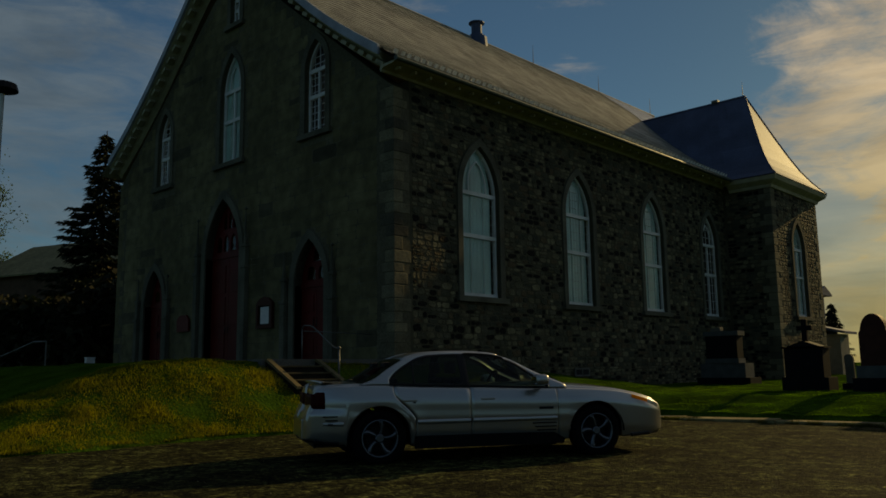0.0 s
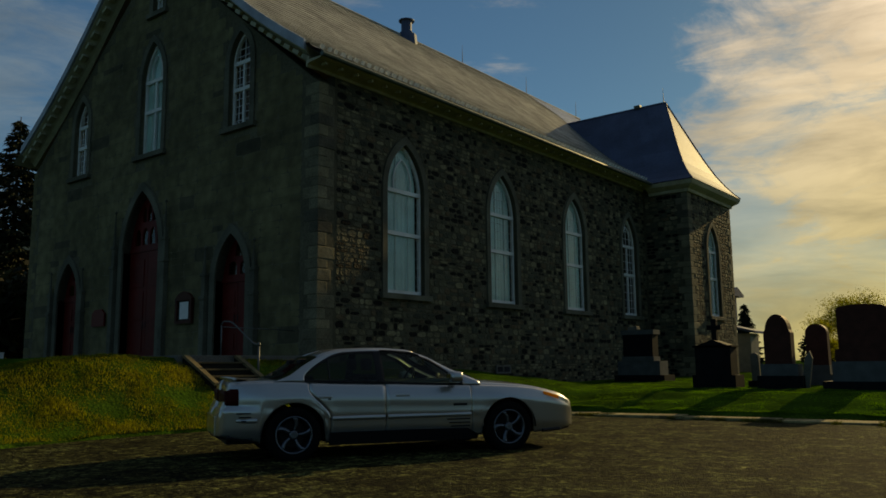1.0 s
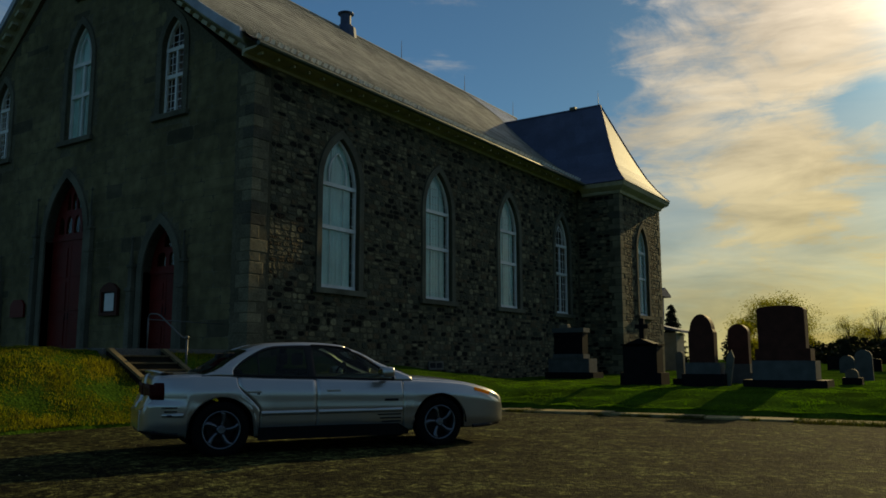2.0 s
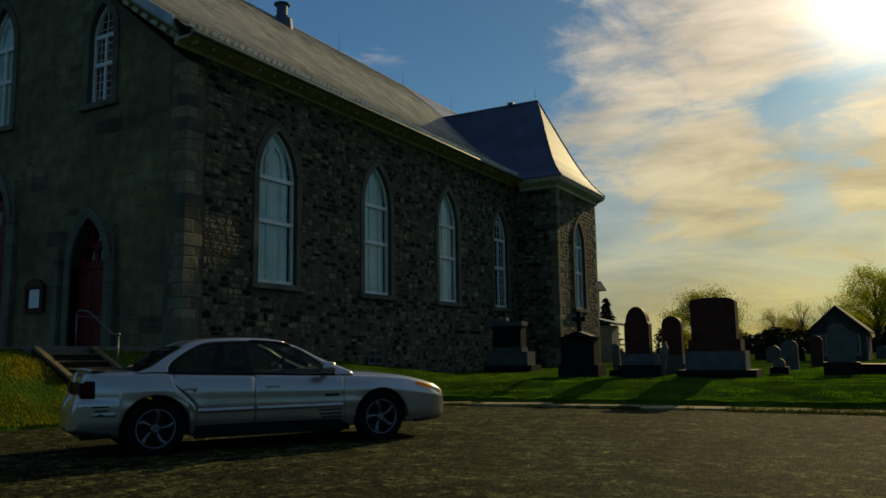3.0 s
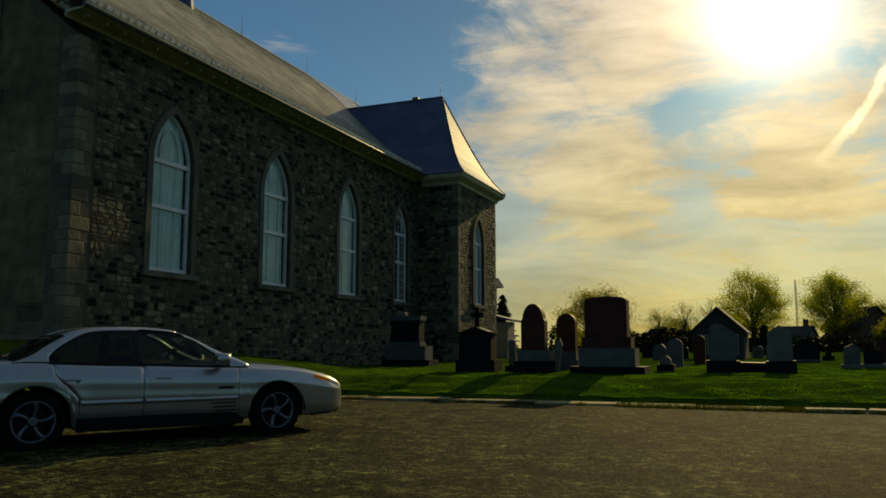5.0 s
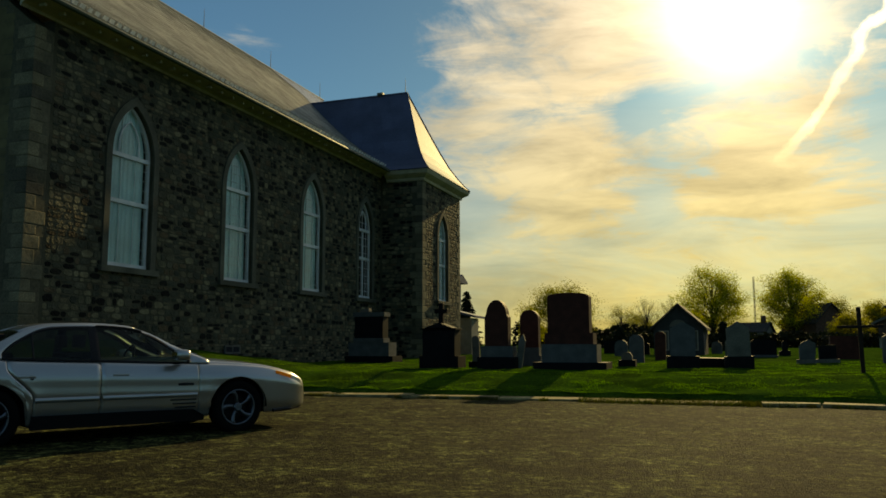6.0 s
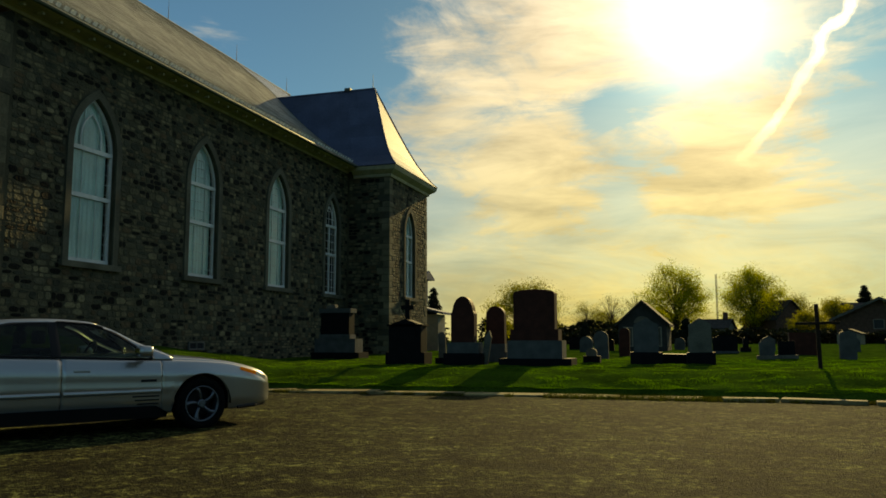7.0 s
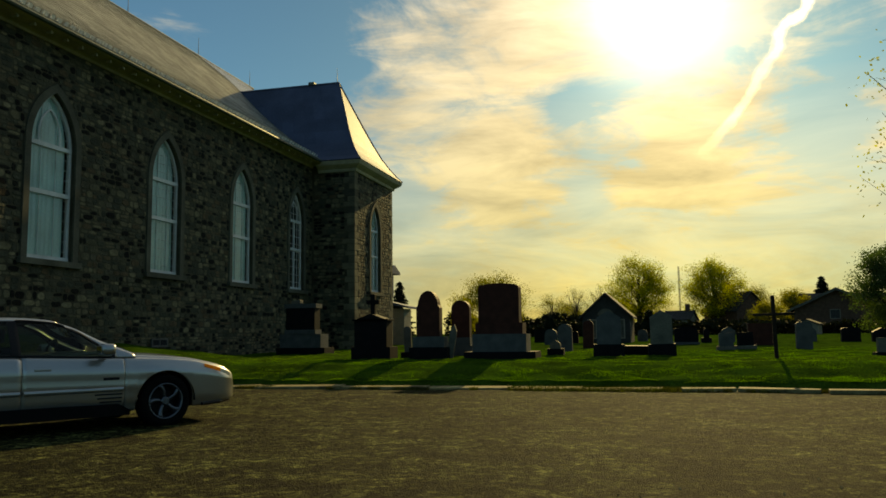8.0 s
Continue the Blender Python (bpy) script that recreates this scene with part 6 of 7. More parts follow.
def tree(label, at, height, width, seed, leaves, leaf, material, bare=0.16):
    """A tapered trunk whose limbs fan out through a rounded crown, twigs on them, and many small leaves about the twigs."""
    rng = random.Random(seed)
    height, leaf = height * 0.92, leaf * 0.50
    at = (at[0], at[1], ground_z(at[0], at[1]) if at[1] > 20 else at[2])
    ob = empty("tree", label, "tree", at)
    bm = bmesh.new()
    lean = Vector((rng.gauss(0, 0.02), rng.gauss(0, 0.02), 1)) * height
    tube(bm, [(0, 0, -0.2), tuple(lean * 0.25), tuple(lean * 0.55), tuple(lean * 0.88)], [height * 0.020, height * 0.015, height * 0.009, height * 0.002], 8)
    cz, rz, rx = height * (0.5 + bare / 2), height * (0.5 - bare / 2), width / 2
    verts, faces = [], []
    n = 46 if leaves < 3000 else 90
    per = max(1, int(leaves * 1.5 / (n * 7)))
    for k in range(n):
        u = Vector((rng.gauss(0, 1), rng.gauss(0, 1), rng.gauss(0.15, 1))).normalized()
        lump = 1 + 0.14 * noise.noise(u * 2.1 + Vector((seed, 0, 0)))
        u *= rng.uniform(0.55, 1.0) ** 0.5 * lump
        shape = 1 - 0.22 * u.z
        end = Vector((u.x * rx * shape, u.y * rx * shape, cz + u.z * rz)) * 0.94
        start = lean * max(0.14, min(0.7, (end.z / height) * rng.uniform(0.30, 0.62)))
        mid = start.lerp(end, 0.5) + Vector((rng.gauss(0, 0.02), rng.gauss(0, 0.02), 0.05)) * height
        r = height * 0.0065 * rng.uniform(0.6, 1.2)
        pts = [start, start.lerp(mid, 0.55) + Vector((0, 0, 0.01 * height)), mid, mid.lerp(end, 0.55), end]
        tube(bm, pts, [r, r * 0.75, r * 0.5, r * 0.32, r * 0.15], 5)
        for _ in range(7):
            f = rng.uniform(0.35, 1.0)
            base = mid.lerp(end, (f - 0.35) / 0.65)
            tip = base + (Vector((rng.gauss(0, 1), rng.gauss(0, 1), rng.gauss(0.5, 0.8))).normalized() + (end - start).normalized() * 0.6) * width * rng.uniform(0.05, 0.12)
            tube(bm, [base, tip], [r * 0.2, r * 0.07], 3)
            leaf_quads(verts, faces, base.lerp(tip, 0.75), leaf, per, width * 0.046, rng)
    part("trunk", bm, M_BARK, ob)
    raw("crown", verts, faces, material, ob)
    return ob


def spruce(label, at, height, width, seed, leaf=0.16, per=26):
    """A straight trunk, whorls of drooping boughs with upturned tips, and needle sprays hanging along them."""
    rng = random.Random(seed)
    at = (at[0], at[1], ground_z(at[0], at[1]) if at[1] > 20 else at[2])
    ob = empty("spruce", label, "tree", at)
    bm = bmesh.new()
    tube(bm, [(0, 0, -0.3), (0.05, 0, height * 0.5), (0, 0.03, height)], [height * 0.018, height * 0.011, 0.02], 8)
    verts, faces = [], []
    z = height * 0.06
    while z < height * 0.985:
        t = 1 - z / height
        reach = width / 2 * (t ** 0.9) * 1.08 + 0.10
        for k in range(9):
            a = rng.uniform(0, 2 * math.pi)
            r = reach * rng.uniform(0.55, 1.15) * (1 + 0.12 * math.sin(2 * a + seed) * math.sin(z * 1.1 + seed))
            out = Vector((math.cos(a), math.sin(a), 0))
            side = Vector((-math.sin(a), math.cos(a), 0))
            base = Vector((0, 0, z + rng.uniform(-0.1, 0.1)))
            mid = base + out * r * 0.6 - Vector((0, 0, r * 0.20))
            tip = base + out * r - Vector((0, 0, r * 0.16))
            tube(bm, [base, mid, tip], [0.03, 0.018, 0.006], 4)
            n = max(5, int(per * r / (width / 2)))
            for j in range(n * 2):
                f = rng.uniform(0.12, 1.0) ** 0.8
                p = base.lerp(mid, f / 0.6) if f < 0.6 else mid.lerp(tip, (f - 0.6) / 0.4)
                p = p + side * rng.gauss(0, 0.16 * r * (1.15 - f))
                way = (out * 0.7 + side * rng.gauss(0, 0.6) - Vector((0, 0, rng.uniform(0.1, 0.9)))).normalized() * leaf * rng.uniform(1.0, 2.2)
                wide = way.cross(Vector((rng.uniform(-1, 1), rng.uniform(-1, 1), rng.uniform(-1, 1)))).normalized() * leaf * 0.28
                b = len(verts)
                verts += [p - wide, p + wide, p + way]
                faces.append((b, b + 1, b + 2))
        z += height * 0.021 * rng.uniform(0.8, 1.25)
    part("trunk", bm, M_BARK, ob)
    raw("crown", verts, faces, M_NEEDLE, ob)
    return ob


def build_trees():
    g = 0.40
    spruce("tall dark spruce standing beyond the church", (-27.18, 4.32, 1.2), 12.8, 7.8, 3, 0.20, 80)
    spruce("small dark spruce behind the church", (-7.47, 54.61, g), 5.2, 3.0, 5, 0.15)
    spruce("dark spruce behind distant houses", (36.09, 102.21, g), 7.4, 4.6, 6, 0.22, 70)
    spruce("small dark spruce among the graves", (14.05, 47.75, g), 2.1, 1.5, 7, 0.12)
    spruce("small dark spruce among the graves", (6.17, 52.35, g), 1.8, 1.6, 8, 0.12)
    tree("tall spring tree with dull green leaves", (-55.64, 5.31, 1.0), 22, 9, 11, 9000, 0.22, M_LEAF_SHADE)
    tree("round spring tree behind the graves", (-4.6, 81.74, g), 8.1, 9.6, 12, 15000, 0.17, M_LEAF_DARK, bare=0.04)
    tree("broad spring tree with drooping yellow-green crown", (12.30, 112.91, g), 12.9, 11.0, 13, 19000, 0.20, M_LEAF)
    tree("rounded maple coming into leaf behind the graves", (22.79, 107.81, g), 12.0, 9.4, 14, 17000, 0.20, M_LEAF)
    tree("leafy spring tree beside the parking ground", (24.45, 10.25, 0.3), 15.4, 8.4, 23, 7000, 0.11, M_LEAF)
    tree("thin bare-limbed spring tree far off", (1.18, 129.14, g), 9.5, 6.5, 15, 1600, 0.16, M_LEAF_DARK)
    tree("thin bare-limbed spring tree far off", (5.40, 132.14, g), 10, 6.0, 16, 1300, 0.16, M_LEAF_DARK)
    tree("thin bare-limbed spring tree far off", (-2.63, 127.15, g), 8.0, 7.0, 17, 2200, 0.16, M_LEAF_DARK)
    tree("small leafy tree beside the annex", (-3.3, 62.0, g), 4.4, 2.6, 41, 4000, 0.15, M_LEAF_DARK, bare=0.05)
    tree("low brownish tree before the bungalow", (31.0, 92.0, g), 6.0, 4.6, 42, 6000, 0.17, M_LEAF_DARK, bare=0.04)
    tree("low brownish tree before the bungalow", (28.0, 95.0, g), 4.4, 5.0, 43, 6000, 0.17, M_LEAF_DARK, bare=0.04)
    tree("leafy tree at the yard's edge", (33.06, 57.28, g), 8.6, 7.0, 18, 26000, 0.17, M_LEAF_SHADE, bare=0.05)
    tree("leafy tree at the yard's edge", (36.79, 60.30, g), 8.2, 6.5, 19, 18000, 0.17, M_LEAF_SHADE, bare=0.05)
    for k, (x, y, h, w) in enumerate(((31, 132, 8.5, 7.5), (37, 134, 8.0, 7.0), (25.5, 120, 9, 4), (44, 138, 8.0, 7), (-1.5, 140, 6.0, 8), (9, 150, 7.5, 9))):
        tree("far tree in early leaf beyond the houses", (x, y, g), h, w, 30 + k, 4000, 0.2, M_LEAF_DARK)


build_trees()


def build_hedges():
    """Far woods and hedges: one mass of leaves and twigs."""
    rng = random.Random(77)
    verts, faces = [], []
    for x0, x1, y, h in ((-14, 5, 96, 3.6), (-6, 36, 84, 1.9), (1, 40, 70, 1.55), (-3, 9, 78, 2.3), (4, 11, 66, 1.9), (28, 62, 100, 2.6), (-36, -17.6, 2.2, 6.0), (-36, -17.8, 0.6, 4.6), (-40, -18.2, 4.0, 5.2), (-44, -19, 6.5, 5.6), (-60, -24, 26, 3.0), (-24, -16, 20, 1.8), (60, 160, 120, 5.0), (-220, -60, 40, 6.0)):
        n = int((x1 - x0) * h * 85)
        for _ in range(n):
            x = rng.uniform(x0, x1)
            top = h * (0.75 + 0.35 * noise.noise(Vector((x * 0.35, y, 0))))
            leaf_quads(verts, faces, (x, y + rng.uniform(-0.8, 0.8), (ground_z(x, y) if y > 10 else 0.45) + rng.random() * top), 0.25, 1, 0.1, rng)
    tagged(raw("hedge", verts, faces, M_HEDGE), "dark hedges and undergrowth at the yard's far edge", "hedge", kind="stuff")


build_hedges()


def house(name, label, at, turn, w, d, wall, rise, wall_mat, windows=(), door=None, over=0.3, roof_mat=None, pane_mat=None, fascia=None):
    """A gabled house: gable ends face -y and +y. windows: (x, z, w, h) on the -y gable."""
    at = (at[0], at[1], ground_z(at[0], at[1]) + 0.02 if at[1] > 20 else at[2])
    ob = empty(name, label, "house", at, turn)
    bm = bmesh.new()
    holes = [[(x - a / 2, z), (x + a / 2, z), (x + a / 2, z + b), (x - a / 2, z + b)] for x, z, a, b in windows]
    pierced(bm, [(-w / 2, -0.3), (w / 2, -0.3), (w / 2, wall), (0, wall + rise), (-w / 2, wall)], holes, lambda u, z, t: (u, t, z), 0.15)
    box(bm, (-w / 2, 0.152, -0.3), (-w / 2 + 0.15, d - 0.152, wall))
    box(bm, (w / 2 - 0.15, 0.152, -0.3), (w / 2, d - 0.152, wall))
    prism(bm, [(-w / 2, d - 0.15, -0.3), (w / 2, d - 0.15, -0.3), (w / 2, d - 0.15, wall), (0, d - 0.15, wall + rise), (-w / 2, d - 0.15, wall)], (0, 0.15, 0))
    part("wall", bm, wall_mat, ob)
    for s in (-1, 1):
        bm = bmesh.new()
        k = over / (w / 2)
        prism(bm, [(0, -over, wall + rise + 0.02), (s * (w / 2 + over), -over, wall - rise * k + 0.02), (s * (w / 2 + over), -over, wall - rise * k + 0.14), (0, -over, wall + rise + 0.14)], (0, d + 2 * over, 0))
        roof = part("roof", bm, roof_mat or M_SHINGLE, ob)
        if fascia:
            # pale board: grazing sun on the roof edge, put into its colour
            bm = bmesh.new()
            prism(bm, [(s * 0.002, -over - 0.06, wall + rise - 0.10), (s * (w / 2 + over), -over - 0.06, wall - rise * k - 0.10), (s * (w / 2 + over), -over - 0.06, wall - rise * k + 0.19), (s * 0.002, -over - 0.06, wall + rise + 0.19)], (0, 0.056, 0))
            part("fascia", bm, fascia, roof, "gable board coloured pale for the sunlit roof edge")
    for x, z, a, b in windows:
        win = new("window")
        win.parent = ob
        bm = bmesh.new()
        for lo, hi in (((x - a / 2 - 0.06, z - 0.06), (x + a / 2 + 0.06, z)), ((x - a / 2 - 0.06, z + b), (x + a / 2 + 0.06, z + b + 0.06)), ((x - a / 2 - 0.06, z), (x - a / 2, z + b)), ((x + a / 2, z), (x + a / 2 + 0.06, z + b))):
            box(bm, (lo[0], -0.03, lo[1]), (hi[0], 0.0, hi[1]))
        part("frame", bm, M_HOUSE, win)
        bm = bmesh.new()
        box(bm, (x - a / 2, 0.06, z), (x + a / 2, 0.08, z + b))
        part("pane", bm, pane_mat or M_PANE_DARK, win)
    return ob


M_VAULT = mat("vault_stone", (0.06, 0.06, 0.058), 0.9, vary=0.35)


def build_houses():
    vault = house("burial_vault", "small stone vault with a steep gable roof", (11.95, 29.69, 0.40), -2, 2.46, 3.6, 1.36, 1.12, M_VAULT,
          [(-0.72, 0.26, 0.38, 0.90), (0.72, 0.26, 0.38, 0.90)], over=0.16, pane_mat=M_LIMESTONE)
    bm = bmesh.new()
    prism(bm, [(0.42 * math.cos(a), -0.03, 1.42 + 0.36 * math.sin(a)) for a in np.linspace(0, math.pi, 13)], (0, 0.028, 0))
    part("arch_panel", bm, M_LIMESTONE, vault, "pale half-round panel under the gable")
    annex = empty("sacristy", "low pale stucco annex behind the transept", "annex", (-1.5, 29.2, 0.58))
    bm = bmesh.new()
    box(bm, (0, 0, -0.4), (2.5, 1.3, 2.02), 0.02)
    part("wall", bm, M_HOUSE, annex)
    bm = bmesh.new()
    prism(bm, [(-0.3, -0.35, 4.1), (-0.3, 0.6, 4.5), (-0.3, 1.55, 4.1), (-0.3, 1.55, 4.0), (-0.3, -0.35, 4.0)], (2.1, 0, 0))
    prism(bm, [(-0.2, -0.3, 2.75), (2.85, -0.3, 2.0), (2.85, -0.3, 2.12), (-0.2, -0.3, 2.89)], (0, 1.8, 0))
    box(bm, (-0.1, 0.3, 2.75), (1.5, 1.2, 4.0))
    part("roof", bm, M_ROOF_BLUE, annex)
    house("house", "brown brick bungalow with low dark roof", (32.6, 94.6, 0.5), -76, 9, 15, 2.4, 2.2, M_BRICK, over=0.6)
    house("house", "dark bungalow with gable edges coloured pale as if sunlit", (33.37, 80.50, 0.5), -12, 8.5, 13, 2.6, 2.0, M_BRICK, [(-0.2, 1.5, 0.9, 0.9)], over=0.6, fascia=M_LIMESTONE)
    house("house", "far house with steep dark gable", (27.6, 106.78, 0.5), 35, 5.0, 7, 3.2, 2.4, M_BRICK, [(0, 1.0, 1.2, 1.2)], over=0.4)
    low_house = house("house", "far low house with a brick chimney", (19.6, 103.78, 0.5), 70, 3.4, 3.6, 1.9, 1.1, M_HOUSE, [(0, 0.7, 1.0, 0.9)], over=0.3)
    bm = bmesh.new()
    box(bm, (-0.30, 0.4, 2.2), (0.25, 0.95, 4.0), 0.02)
    part("chimney", bm, M_BRICK, low_house)
    house("garden_shed", "small pale shed beside the bungalow", (27.5, 64.36, 0.5), -20, 1.9, 2.0, 0.85, 0.38, M_HOUSE, over=0.12)
    house("house", "grey house with shallow roof beyond the spruce", (-49.93, 9.13, 0.8), -70, 9, 12, 7.3, 2.6, M_BRICK, [(-2, 1.5, 1.2, 1.2), (2, 1.5, 1.2, 1.2)], over=0.5, roof_mat=M_OLIVE_ROOF)
    mast = empty("radio_mast", "thin grey lattice radio mast far off", "mast", (19.9, 168.43, 0.5))
    for dx, dy in ((-0.15, -0.12), (0.15, -0.12), (0.0, 0.15)):
        bm = bmesh.new()
        tube(bm, [(dx, dy, 0), (dx, dy, 15.0)], 0.04, 4)
        part("leg", bm, M_PLASTIC, mast)
    verts = bmesh.new()
    for k in range(28):
        tube(verts, [(-0.15, -0.12, k * 0.52), (0.15, -0.12, k * 0.52 + 0.52)], 0.03, 4)
    part("lattice", verts, M_PLASTIC, mast)
    lamp_ob = empty("street_lamp", "dark street lamp on a pale pole", "lamp", (-9.96, -6.02, 1.25))
    bm = bmesh.new()
    tube(bm, [(0, 0, -0.3), (0, 0, 7.9)], [0.09, 0.06], 10)
    part("pole", bm, M_WHITE, lamp_ob)
    bm = bmesh.new()
    tube(bm, [(0, 0, 7.85), (0, 0, 7.95), (0, 0, 8.15), (0, 0, 8.22)], [0.10, 0.42, 0.36, 0.05], 14)
    part("hood", bm, M_PLASTIC, lamp_ob)


build_houses()

# ---- wall stones ----
def stone_template(rng, n=10, square=False):
    """A unit stone, 1 wide, 1 high and 1 deep: an uneven outline with a chamfered, slightly humped face."""
    ring = []
    for k in range(n):
        a = 2 * math.pi * (k + 0.5) / n
        c, s = math.cos(a), math.sin(a)
        p = 9 if square else 3.4
        r = 1 / ((abs(c) ** p + abs(s) ** p) ** (1 / p))
        r *= 1 if square else rng.uniform(0.80, 1.06)
        ring.append((0.5 * c * r, 0.5 * s * r))
    inset = 0.975 if square else 0.95
    verts = [(u, v, 0.0) for u, v in ring] + [(u * (0.995 if square else 0.98), v * (0.99 if square else 0.97), 0.6) for u, v in ring]
    verts += [(u * inset, v * (inset - 0.02), 1.0 if square else rng.uniform(0.8, 1.1)) for u, v in ring]
    faces = []
    for lay in (0, n):
        for k in range(n):
            j = (k + 1) % n
            faces.append((lay + k, lay + j, lay + n + j, lay + n + k))
    faces.append(tuple(range(2 * n, 3 * n)))
    return verts, faces


def blocked(u, z, openings, grow=0.17):
    for c, w, z0, z1, z2 in openings:
        if abs(u - c) < half_width(w + 2 * grow, z0 - 0.15, z1, z2 + grow * 1.25, z):
            return True
    return False


def lay(u0, u1, z0, z1, openings, rng, heights, widths, inside=lambda u, z: True):
    """Rough courses of stones: (u, z, width, height)."""
    out = []

    def put(u, z, w, h, level):
        pts = [(u + w * a, z + h * b) for a in (-0.47, -0.2, 0.2, 0.47) for b in (-0.45, 0, 0.45)]
        bad = sum(1 for p in pts if blocked(*p, openings) or not inside(*p))
        if bad == 0:
            out.append((u, z, w, h))
        elif bad < len(pts) and level < 2:
            for a in (-0.25, 0.25):
                if w > h:
                    put(u + a * w, z, w / 2, h, level + 1)
                else:
                    put(u, z + a * h, w, h / 2, level + 1)
    z = z0
    while z < z1 - 0.05:
        h = min(rng.uniform(*heights), z1 - z)
        if z1 - z - h < heights[0] * 0.5:
            h = z1 - z
        u = u0
        while u < u1 - 0.02:
            w = min(rng.uniform(*widths) * (0.7 + h * 1.2), u1 - u)
            if u1 - u - w < widths[0] * 0.4:
                w = u1 - u
            if h > 0.17 and rng.random() < 0.28 and heights[1] > heights[0] + 0.05:
                f = rng.uniform(0.38, 0.62)
                put(u + w / 2, z + h * f / 2, w, h * f, 0)
                put(u + w / 2, z + h * (1 + f) / 2, w, h * (1 - f), 0)
            else:
                put(u + w / 2, z + h / 2, w, h, 0)
            u += w
        z += h
    return out


def set_stones(stones, frame_m, parent, name, mat_single, mat_joined, near, rng, joint, deep, square):
    """Fixes stones on a wall. frame_m: matrix of the wall's face (x along, y up, z outwards)."""
    forms = [stone_template(random.Random(100 + k), 10 if not square else 12, square) for k in range(12)]
    meshes = []
    for v, f in forms:
        me = bpy.data.meshes.new(name)
        me.from_pydata(v, [], f)
        me.materials.append(mat_single)
        meshes.append(me)
    verts, faces = [], []
    order = sorted(stones, key=near)
    for i, (u, z, w, h) in enumerate(order):
        k = rng.randrange(12)
        d = deep * rng.uniform(0.55, 1.15)
        m = frame_m @ Matrix.Translation((u, z, 0)) @ Matrix.Rotation(0 if square else rng.uniform(-0.03, 0.03), 4, "Z") @ Matrix.Diagonal((max(w - joint, 0.03), max(h - joint, 0.03), d, 1))
        if rng.random() < 0.5 and not square:
            m = m @ Matrix.Rotation(math.pi, 4, "Z")
        if i < 300:
            ob = new(name, meshes[k])
            ob.parent = parent
            ob.matrix_basis = m
        else:
            b = len(verts)
            verts += [m @ Vector(p) for p in forms[k][0]]
            faces += [tuple(b + q for q in f) for f in forms[k][1]]
    if verts:
        tagged(raw(name + "work", verts, faces, mat_joined, parent), kind="stuff")


def build_stones():
    rng = random.Random(21)
    side_m = Matrix(((0, 0, 1, 0.0), (1, 0, 0, 0), (0, 1, 0, 0), (0, 0, 0, 1)))
    s = lay(0.62, T_Y0 - 0.03, 0.35, EAVE_Z - 0.16, SIDE_WINDOWS, rng, (0.075, 0.22), (0.14, 0.46))
    set_stones(s, side_m, side_wall, "stone", M_STONE, M_STONE_FAR, lambda q: q[0], rng, 0.016, 0.012, False)
    tr_m = Matrix(((0, 0, 1, T_X), (1, 0, 0, 0), (0, 1, 0, 0), (0, 0, 0, 1)))
    s = lay(T_Y0 + 0.45, T_Y1 - 0.4, 0.3, EAVE_Z - 0.37, [TRANSEPT_WINDOW], rng, (0.09, 0.23), (0.16, 0.46))
    set_stones(s, tr_m, transept_wall, "stone", M_STONE, M_STONE_FAR, lambda q: q[0], rng, 0.016, 0.012, False)
    tf_m = Matrix(((1, 0, 0, 0), (0, 0, -1, T_Y0), (0, 1, 0, 0), (0, 0, 0, 1)))
    s = lay(0.06, T_X - 0.45, 0.3, EAVE_Z - 0.37, [], rng, (0.09, 0.23), (0.16, 0.46))
    set_stones(s, tf_m, transept_wall, "stone", M_STONE, M_STONE_FAR, lambda q: q[1], rng, 0.016, 0.012, False)
    fr_m = Matrix(((1, 0, 0, 0), (0, 0, -1, 0.0), (0, 1, 0, 0), (0, 0, 0, 1)))
    s = lay(-WIDE + 0.6, -0.62, 0.9, rake(RIDGE_X), FRONT_WINDOWS + [(c, w + 0.1, a, b, d) for c, w, a, b, d in DOORS], rng, (0.37, 0.43), (0.6, 1.1),
            inside=lambda u, z: z < rake(u) - 0.1)
    set_stones(s, fr_m, front_wall, "ashlar_block", M_ASHLAR, M_ASHLAR_FAR, lambda q: -q[0], rng, 0.004, 0.0025, True)
    # dressed corner stones
    for cx, cy, sx, wall, name in ((0.0, 0.0, 1, side_wall, "quoin"), (T_X, T_Y0, 1, transept_wall, "quoin"), (-WIDE, 0.0, -1, front_wall, "quoin"), (T_X, T_Y1, 2, transept_wall, "quoin")):
        z, k = 0.35, 0
        while z < EAVE_Z - 0.5:
            h = rng.uniform(0.22, 0.34)
            long, short = rng.uniform(0.42, 0.58), rng.uniform(0.25, 0.36)
            a, b = (long, short) if k % 2 else (short, long)
            o = rng.uniform(0.012, 0.020)
            bm = bmesh.new()
            xs = (cx - a, cx + o) if sx > 0 else (cx - o, cx + a)
            ys = (cy - (0.011 if cy == 0.0 else o), cy + b) if sx != 2 else (cy - b, cy + o)
            box(bm, (xs[0], ys[0], z + 0.008), (xs[1], ys[1], min(z + h, EAVE_Z - 0.36) - 0.008), 0.018)
            part(name, bm, M_QUOIN if wall is not front_wall else M_ASHLAR, wall)
            z += h
            k += 1


build_stones()


# ---- small things on the church ----
M_BOARD = mat("red_brown_board", (0.085, 0.022, 0.014), 0.6, vary=0.3, scale=3, fine=25)


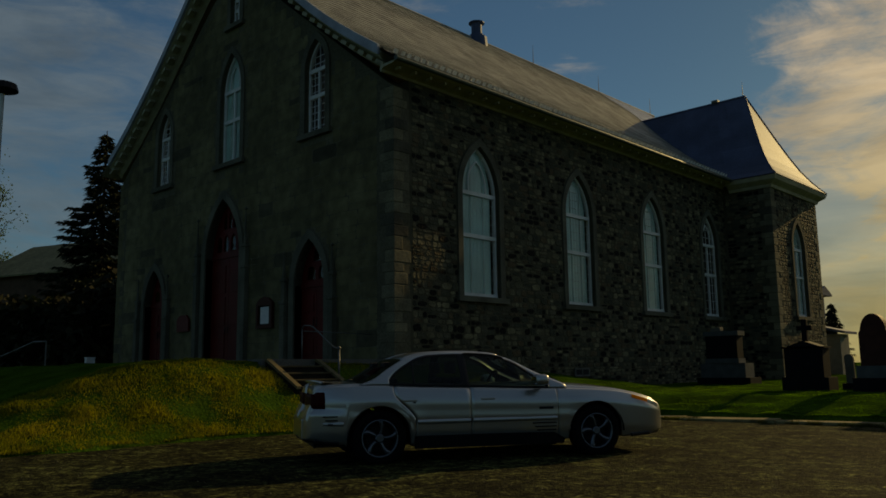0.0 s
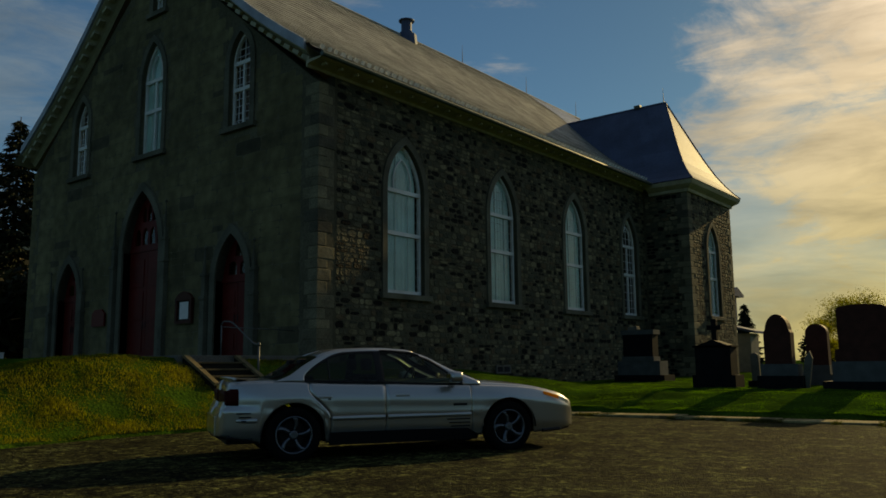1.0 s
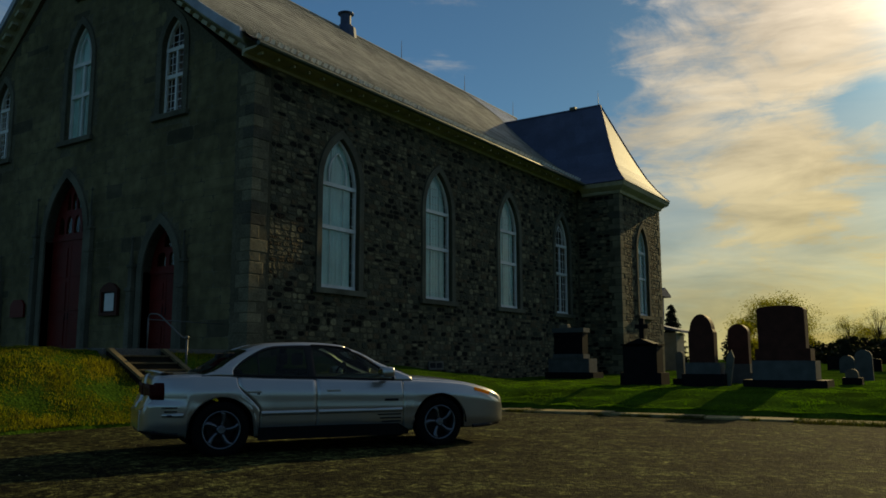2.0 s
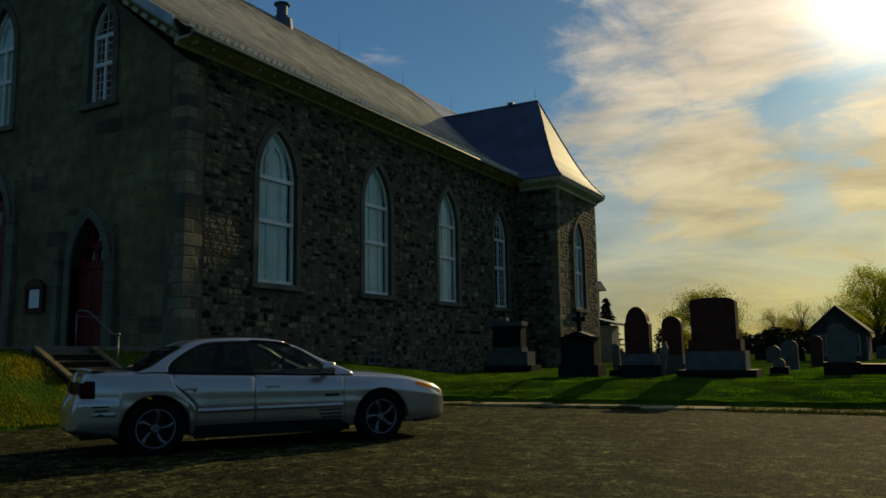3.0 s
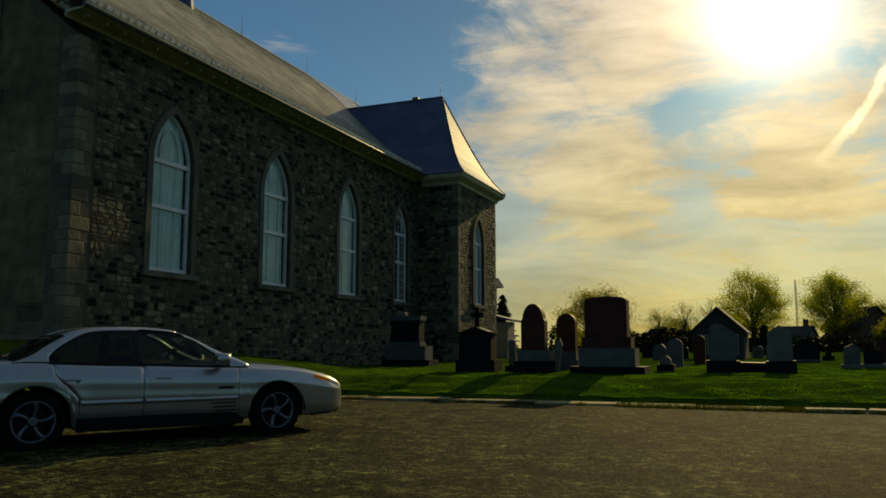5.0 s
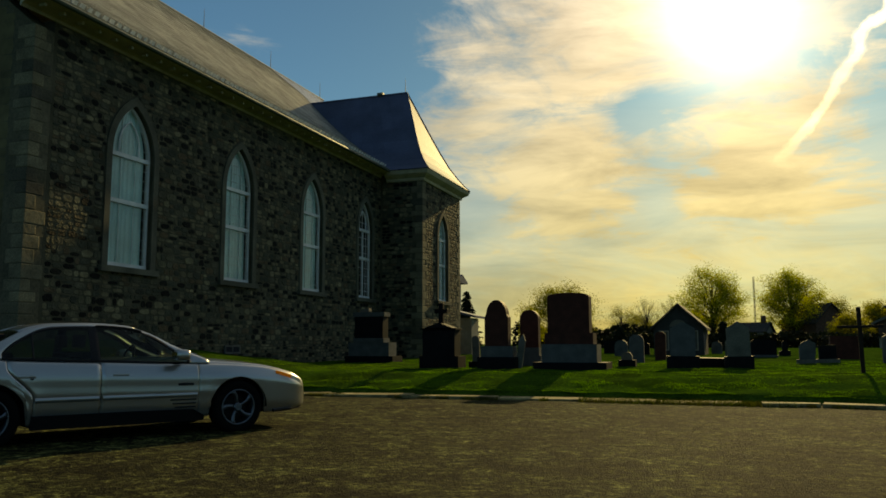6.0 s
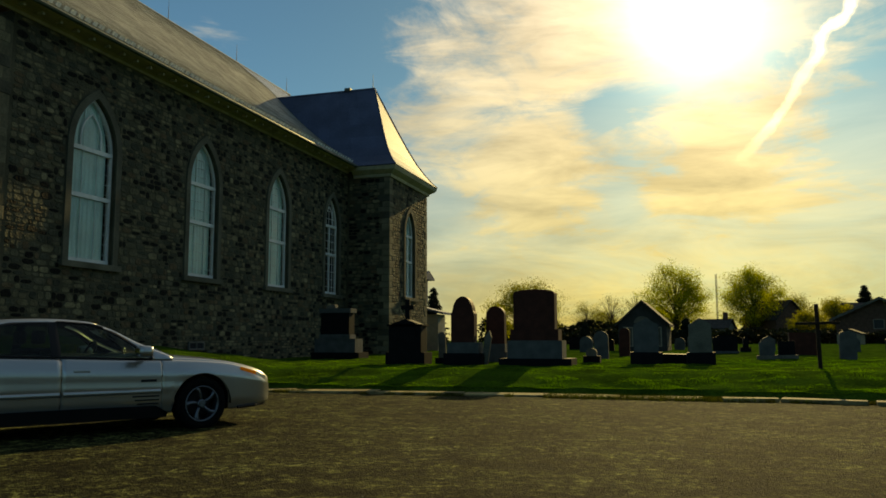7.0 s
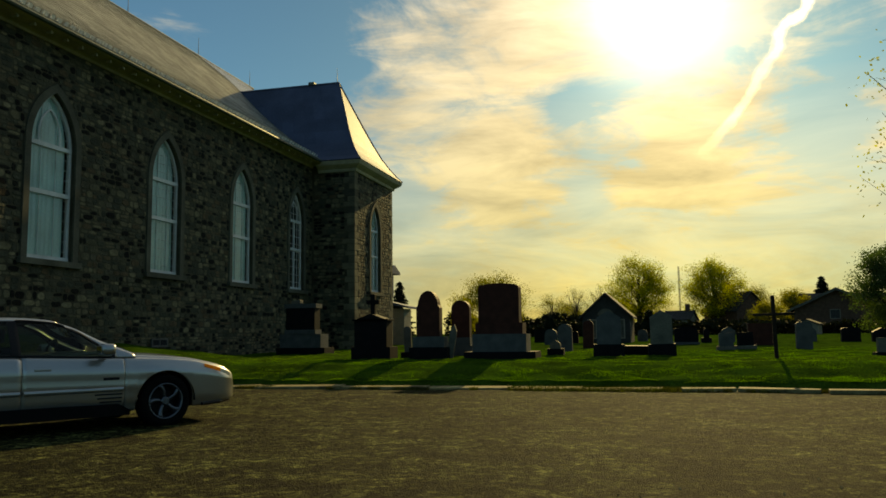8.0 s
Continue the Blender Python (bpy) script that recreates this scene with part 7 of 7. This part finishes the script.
def build_small():
    board = empty("notice_board", "dark wooden notice board holding a white sheet", "notice board", (-5.44, -0.03, 2.36))
    bm = bmesh.new()
    outer = [(-0.40, 0), (0.40, 0), (0.40, 0.72), (0.22, 0.86), (0, 0.92), (-0.22, 0.86), (-0.40, 0.72)]
    inner = [(-0.31, 0.09), (0.31, 0.09), (0.31, 0.66), (-0.31, 0.66)]
    pierced(bm, outer, [inner], lambda u, z, d: (u, -0.08 + d, z), 0.09)
    part("frame", bm, M_BOARD, board)
    bm = bmesh.new()
    box(bm, (-0.31, -0.03, 0.09), (0.31, -0.012, 0.66))
    part("back_panel", bm, M_WOOD_DARK, board)
    bm = bmesh.new()
    box(bm, (-0.22, -0.036, 0.13), (0.20, -0.031, 0.62))
    part("sheet", bm, M_WHITE, board, "white paper sheet")
    plaque = empty("wall_plaque", "small dark red plaque on the front wall", "plaque", (-10.18, -0.03, 2.46))
    bm = bmesh.new()
    loop = [(-0.38, 0), (0.38, 0), (0.38, 0.40), (0.2, 0.54), (-0.2, 0.54), (-0.38, 0.40)]
    prism(bm, [(u, -0.05, z) for u, z in loop], (0, 0.06, 0))
    part("plate", bm, M_RED, plaque)
    grille = empty("cellar_grille", "weathered grey framed cellar grille at the wall's foot", "grille", (0.05, 7.86, 0.84))
    for lo, hi in (((0, -0.40, 0), (0.05, 0.40, 0.05)), ((0, -0.40, 0.21), (0.05, 0.40, 0.26)), ((0, -0.40, 0.05), (0.05, -0.35, 0.21)), ((0, 0.35, 0.05), (0.05, 0.40, 0.21)), ((0.005, -0.02, 0.05), (0.045, 0.02, 0.21))):
        bm = bmesh.new()
        box(bm, lo, hi, 0.005)
        part("frame_bar", bm, M_CONCRETE, grille)
    bm = bmesh.new()
    box(bm, (-0.01, -0.35, 0.05), (0.012, 0.35, 0.21))
    part("panel", bm, M_DARK, grille)


build_small()


# ---- grass ----
def build_grass():
    rng = random.Random(5)
    verts, faces = [], []

    def blade(x, y, h, w):
        # adds to the mesh that is being gathered
        a = rng.uniform(0, math.pi)
        dx, dy = math.cos(a) * w, math.sin(a) * w
        lx, ly = rng.gauss(0, h * 0.35), rng.gauss(0, h * 0.35)
        z = ground_z(x, y) - 0.012
        b = len(verts)
        verts.extend([(x - dx, y - dy, z), (x + dx, y + dy, z), (x + lx, y + ly, z + h)])
        faces.append((b, b + 1, b + 2))
    n = 0
    while n < 150000:                     # the lawn before the graves
        x = rng.uniform(2.0, 26.0)
        y = KERB_Y + 0.05 + 14 * rng.random() ** 2.0
        clump = noise.noise(Vector((x * 1.6, y * 1.6, 2)))
        if rng.random() > 0.55 + 0.6 * clump:
            continue
        blade(x, y, rng.uniform(0.012, 0.032) * (1 + 1.1 * clump), 0.008)
        n += 1
    tagged(raw("grass", verts, faces, M_BLADE), "short spring grass with uneven tufts", "grass", kind="stuff")
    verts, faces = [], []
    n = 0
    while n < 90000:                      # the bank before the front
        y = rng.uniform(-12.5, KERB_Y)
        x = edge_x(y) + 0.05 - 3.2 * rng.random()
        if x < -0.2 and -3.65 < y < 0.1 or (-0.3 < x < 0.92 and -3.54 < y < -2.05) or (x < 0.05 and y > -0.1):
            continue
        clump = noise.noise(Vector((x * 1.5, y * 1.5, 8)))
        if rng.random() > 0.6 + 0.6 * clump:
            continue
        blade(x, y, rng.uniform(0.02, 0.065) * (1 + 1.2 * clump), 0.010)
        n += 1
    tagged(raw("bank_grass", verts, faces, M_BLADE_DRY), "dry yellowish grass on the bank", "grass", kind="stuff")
    verts, faces = [], []
    for _ in range(34000):                # weeds along the kerb
        x = rng.uniform(4.4, 30)
        thick = 11.6 < x < 15.4
        if not thick and noise.noise(Vector((x * 0.9, 4, 0))) + 0.5 * noise.noise(Vector((x * 4.0, 9, 0))) < 0.02:
            continue
        y = KERB_Y - 0.44 - 0.035 * (x - 4) + rng.gauss(0.05 if thick else 0, 0.12 if thick else 0.05)
        a = rng.uniform(0, math.pi)
        h = rng.uniform(0.02, 0.085) * (1.3 if thick else 1.0)
        b = len(verts)
        verts.extend([(x - 0.008 * math.cos(a), y - 0.008 * math.sin(a), -0.01), (x + 0.008 * math.cos(a), y + 0.008 * math.sin(a), -0.01), (x + rng.gauss(0, 0.03), y + rng.gauss(0, 0.03), h)])
        faces.append((b, b + 1, b + 2))
    tagged(raw("weeds", verts, faces, M_WEED), "weeds and grass along the kerb", "grass", kind="stuff")


build_grass()


def build_pebbles():
    rng = random.Random(15)
    verts, faces = [], []
    for _ in range(6000):
        y = KERB_Y - 0.35 - 13 * rng.random()
        x = edge_x(y) + 0.1 + 22 * rng.random()
        r = 0.003 + 0.009 * rng.random() ** 4
        z = 0.003
        b = len(verts)
        for k in range(5):
            a = 2 * math.pi * k / 5 + rng.random()
            verts.append((x + r * math.cos(a), y + r * math.sin(a), z - 0.004))
        verts.append((x + rng.gauss(0, r * 0.3), y + rng.gauss(0, r * 0.3), z + r * rng.uniform(0.6, 1.1)))
        faces += [(b + k, b + (k + 1) % 5, b + 5) for k in range(5)]
    tagged(raw("pebbles", verts, faces, M_PEBBLE), "loose pebbles scattered on the asphalt", "pebbles", kind="stuff")


build_pebbles()
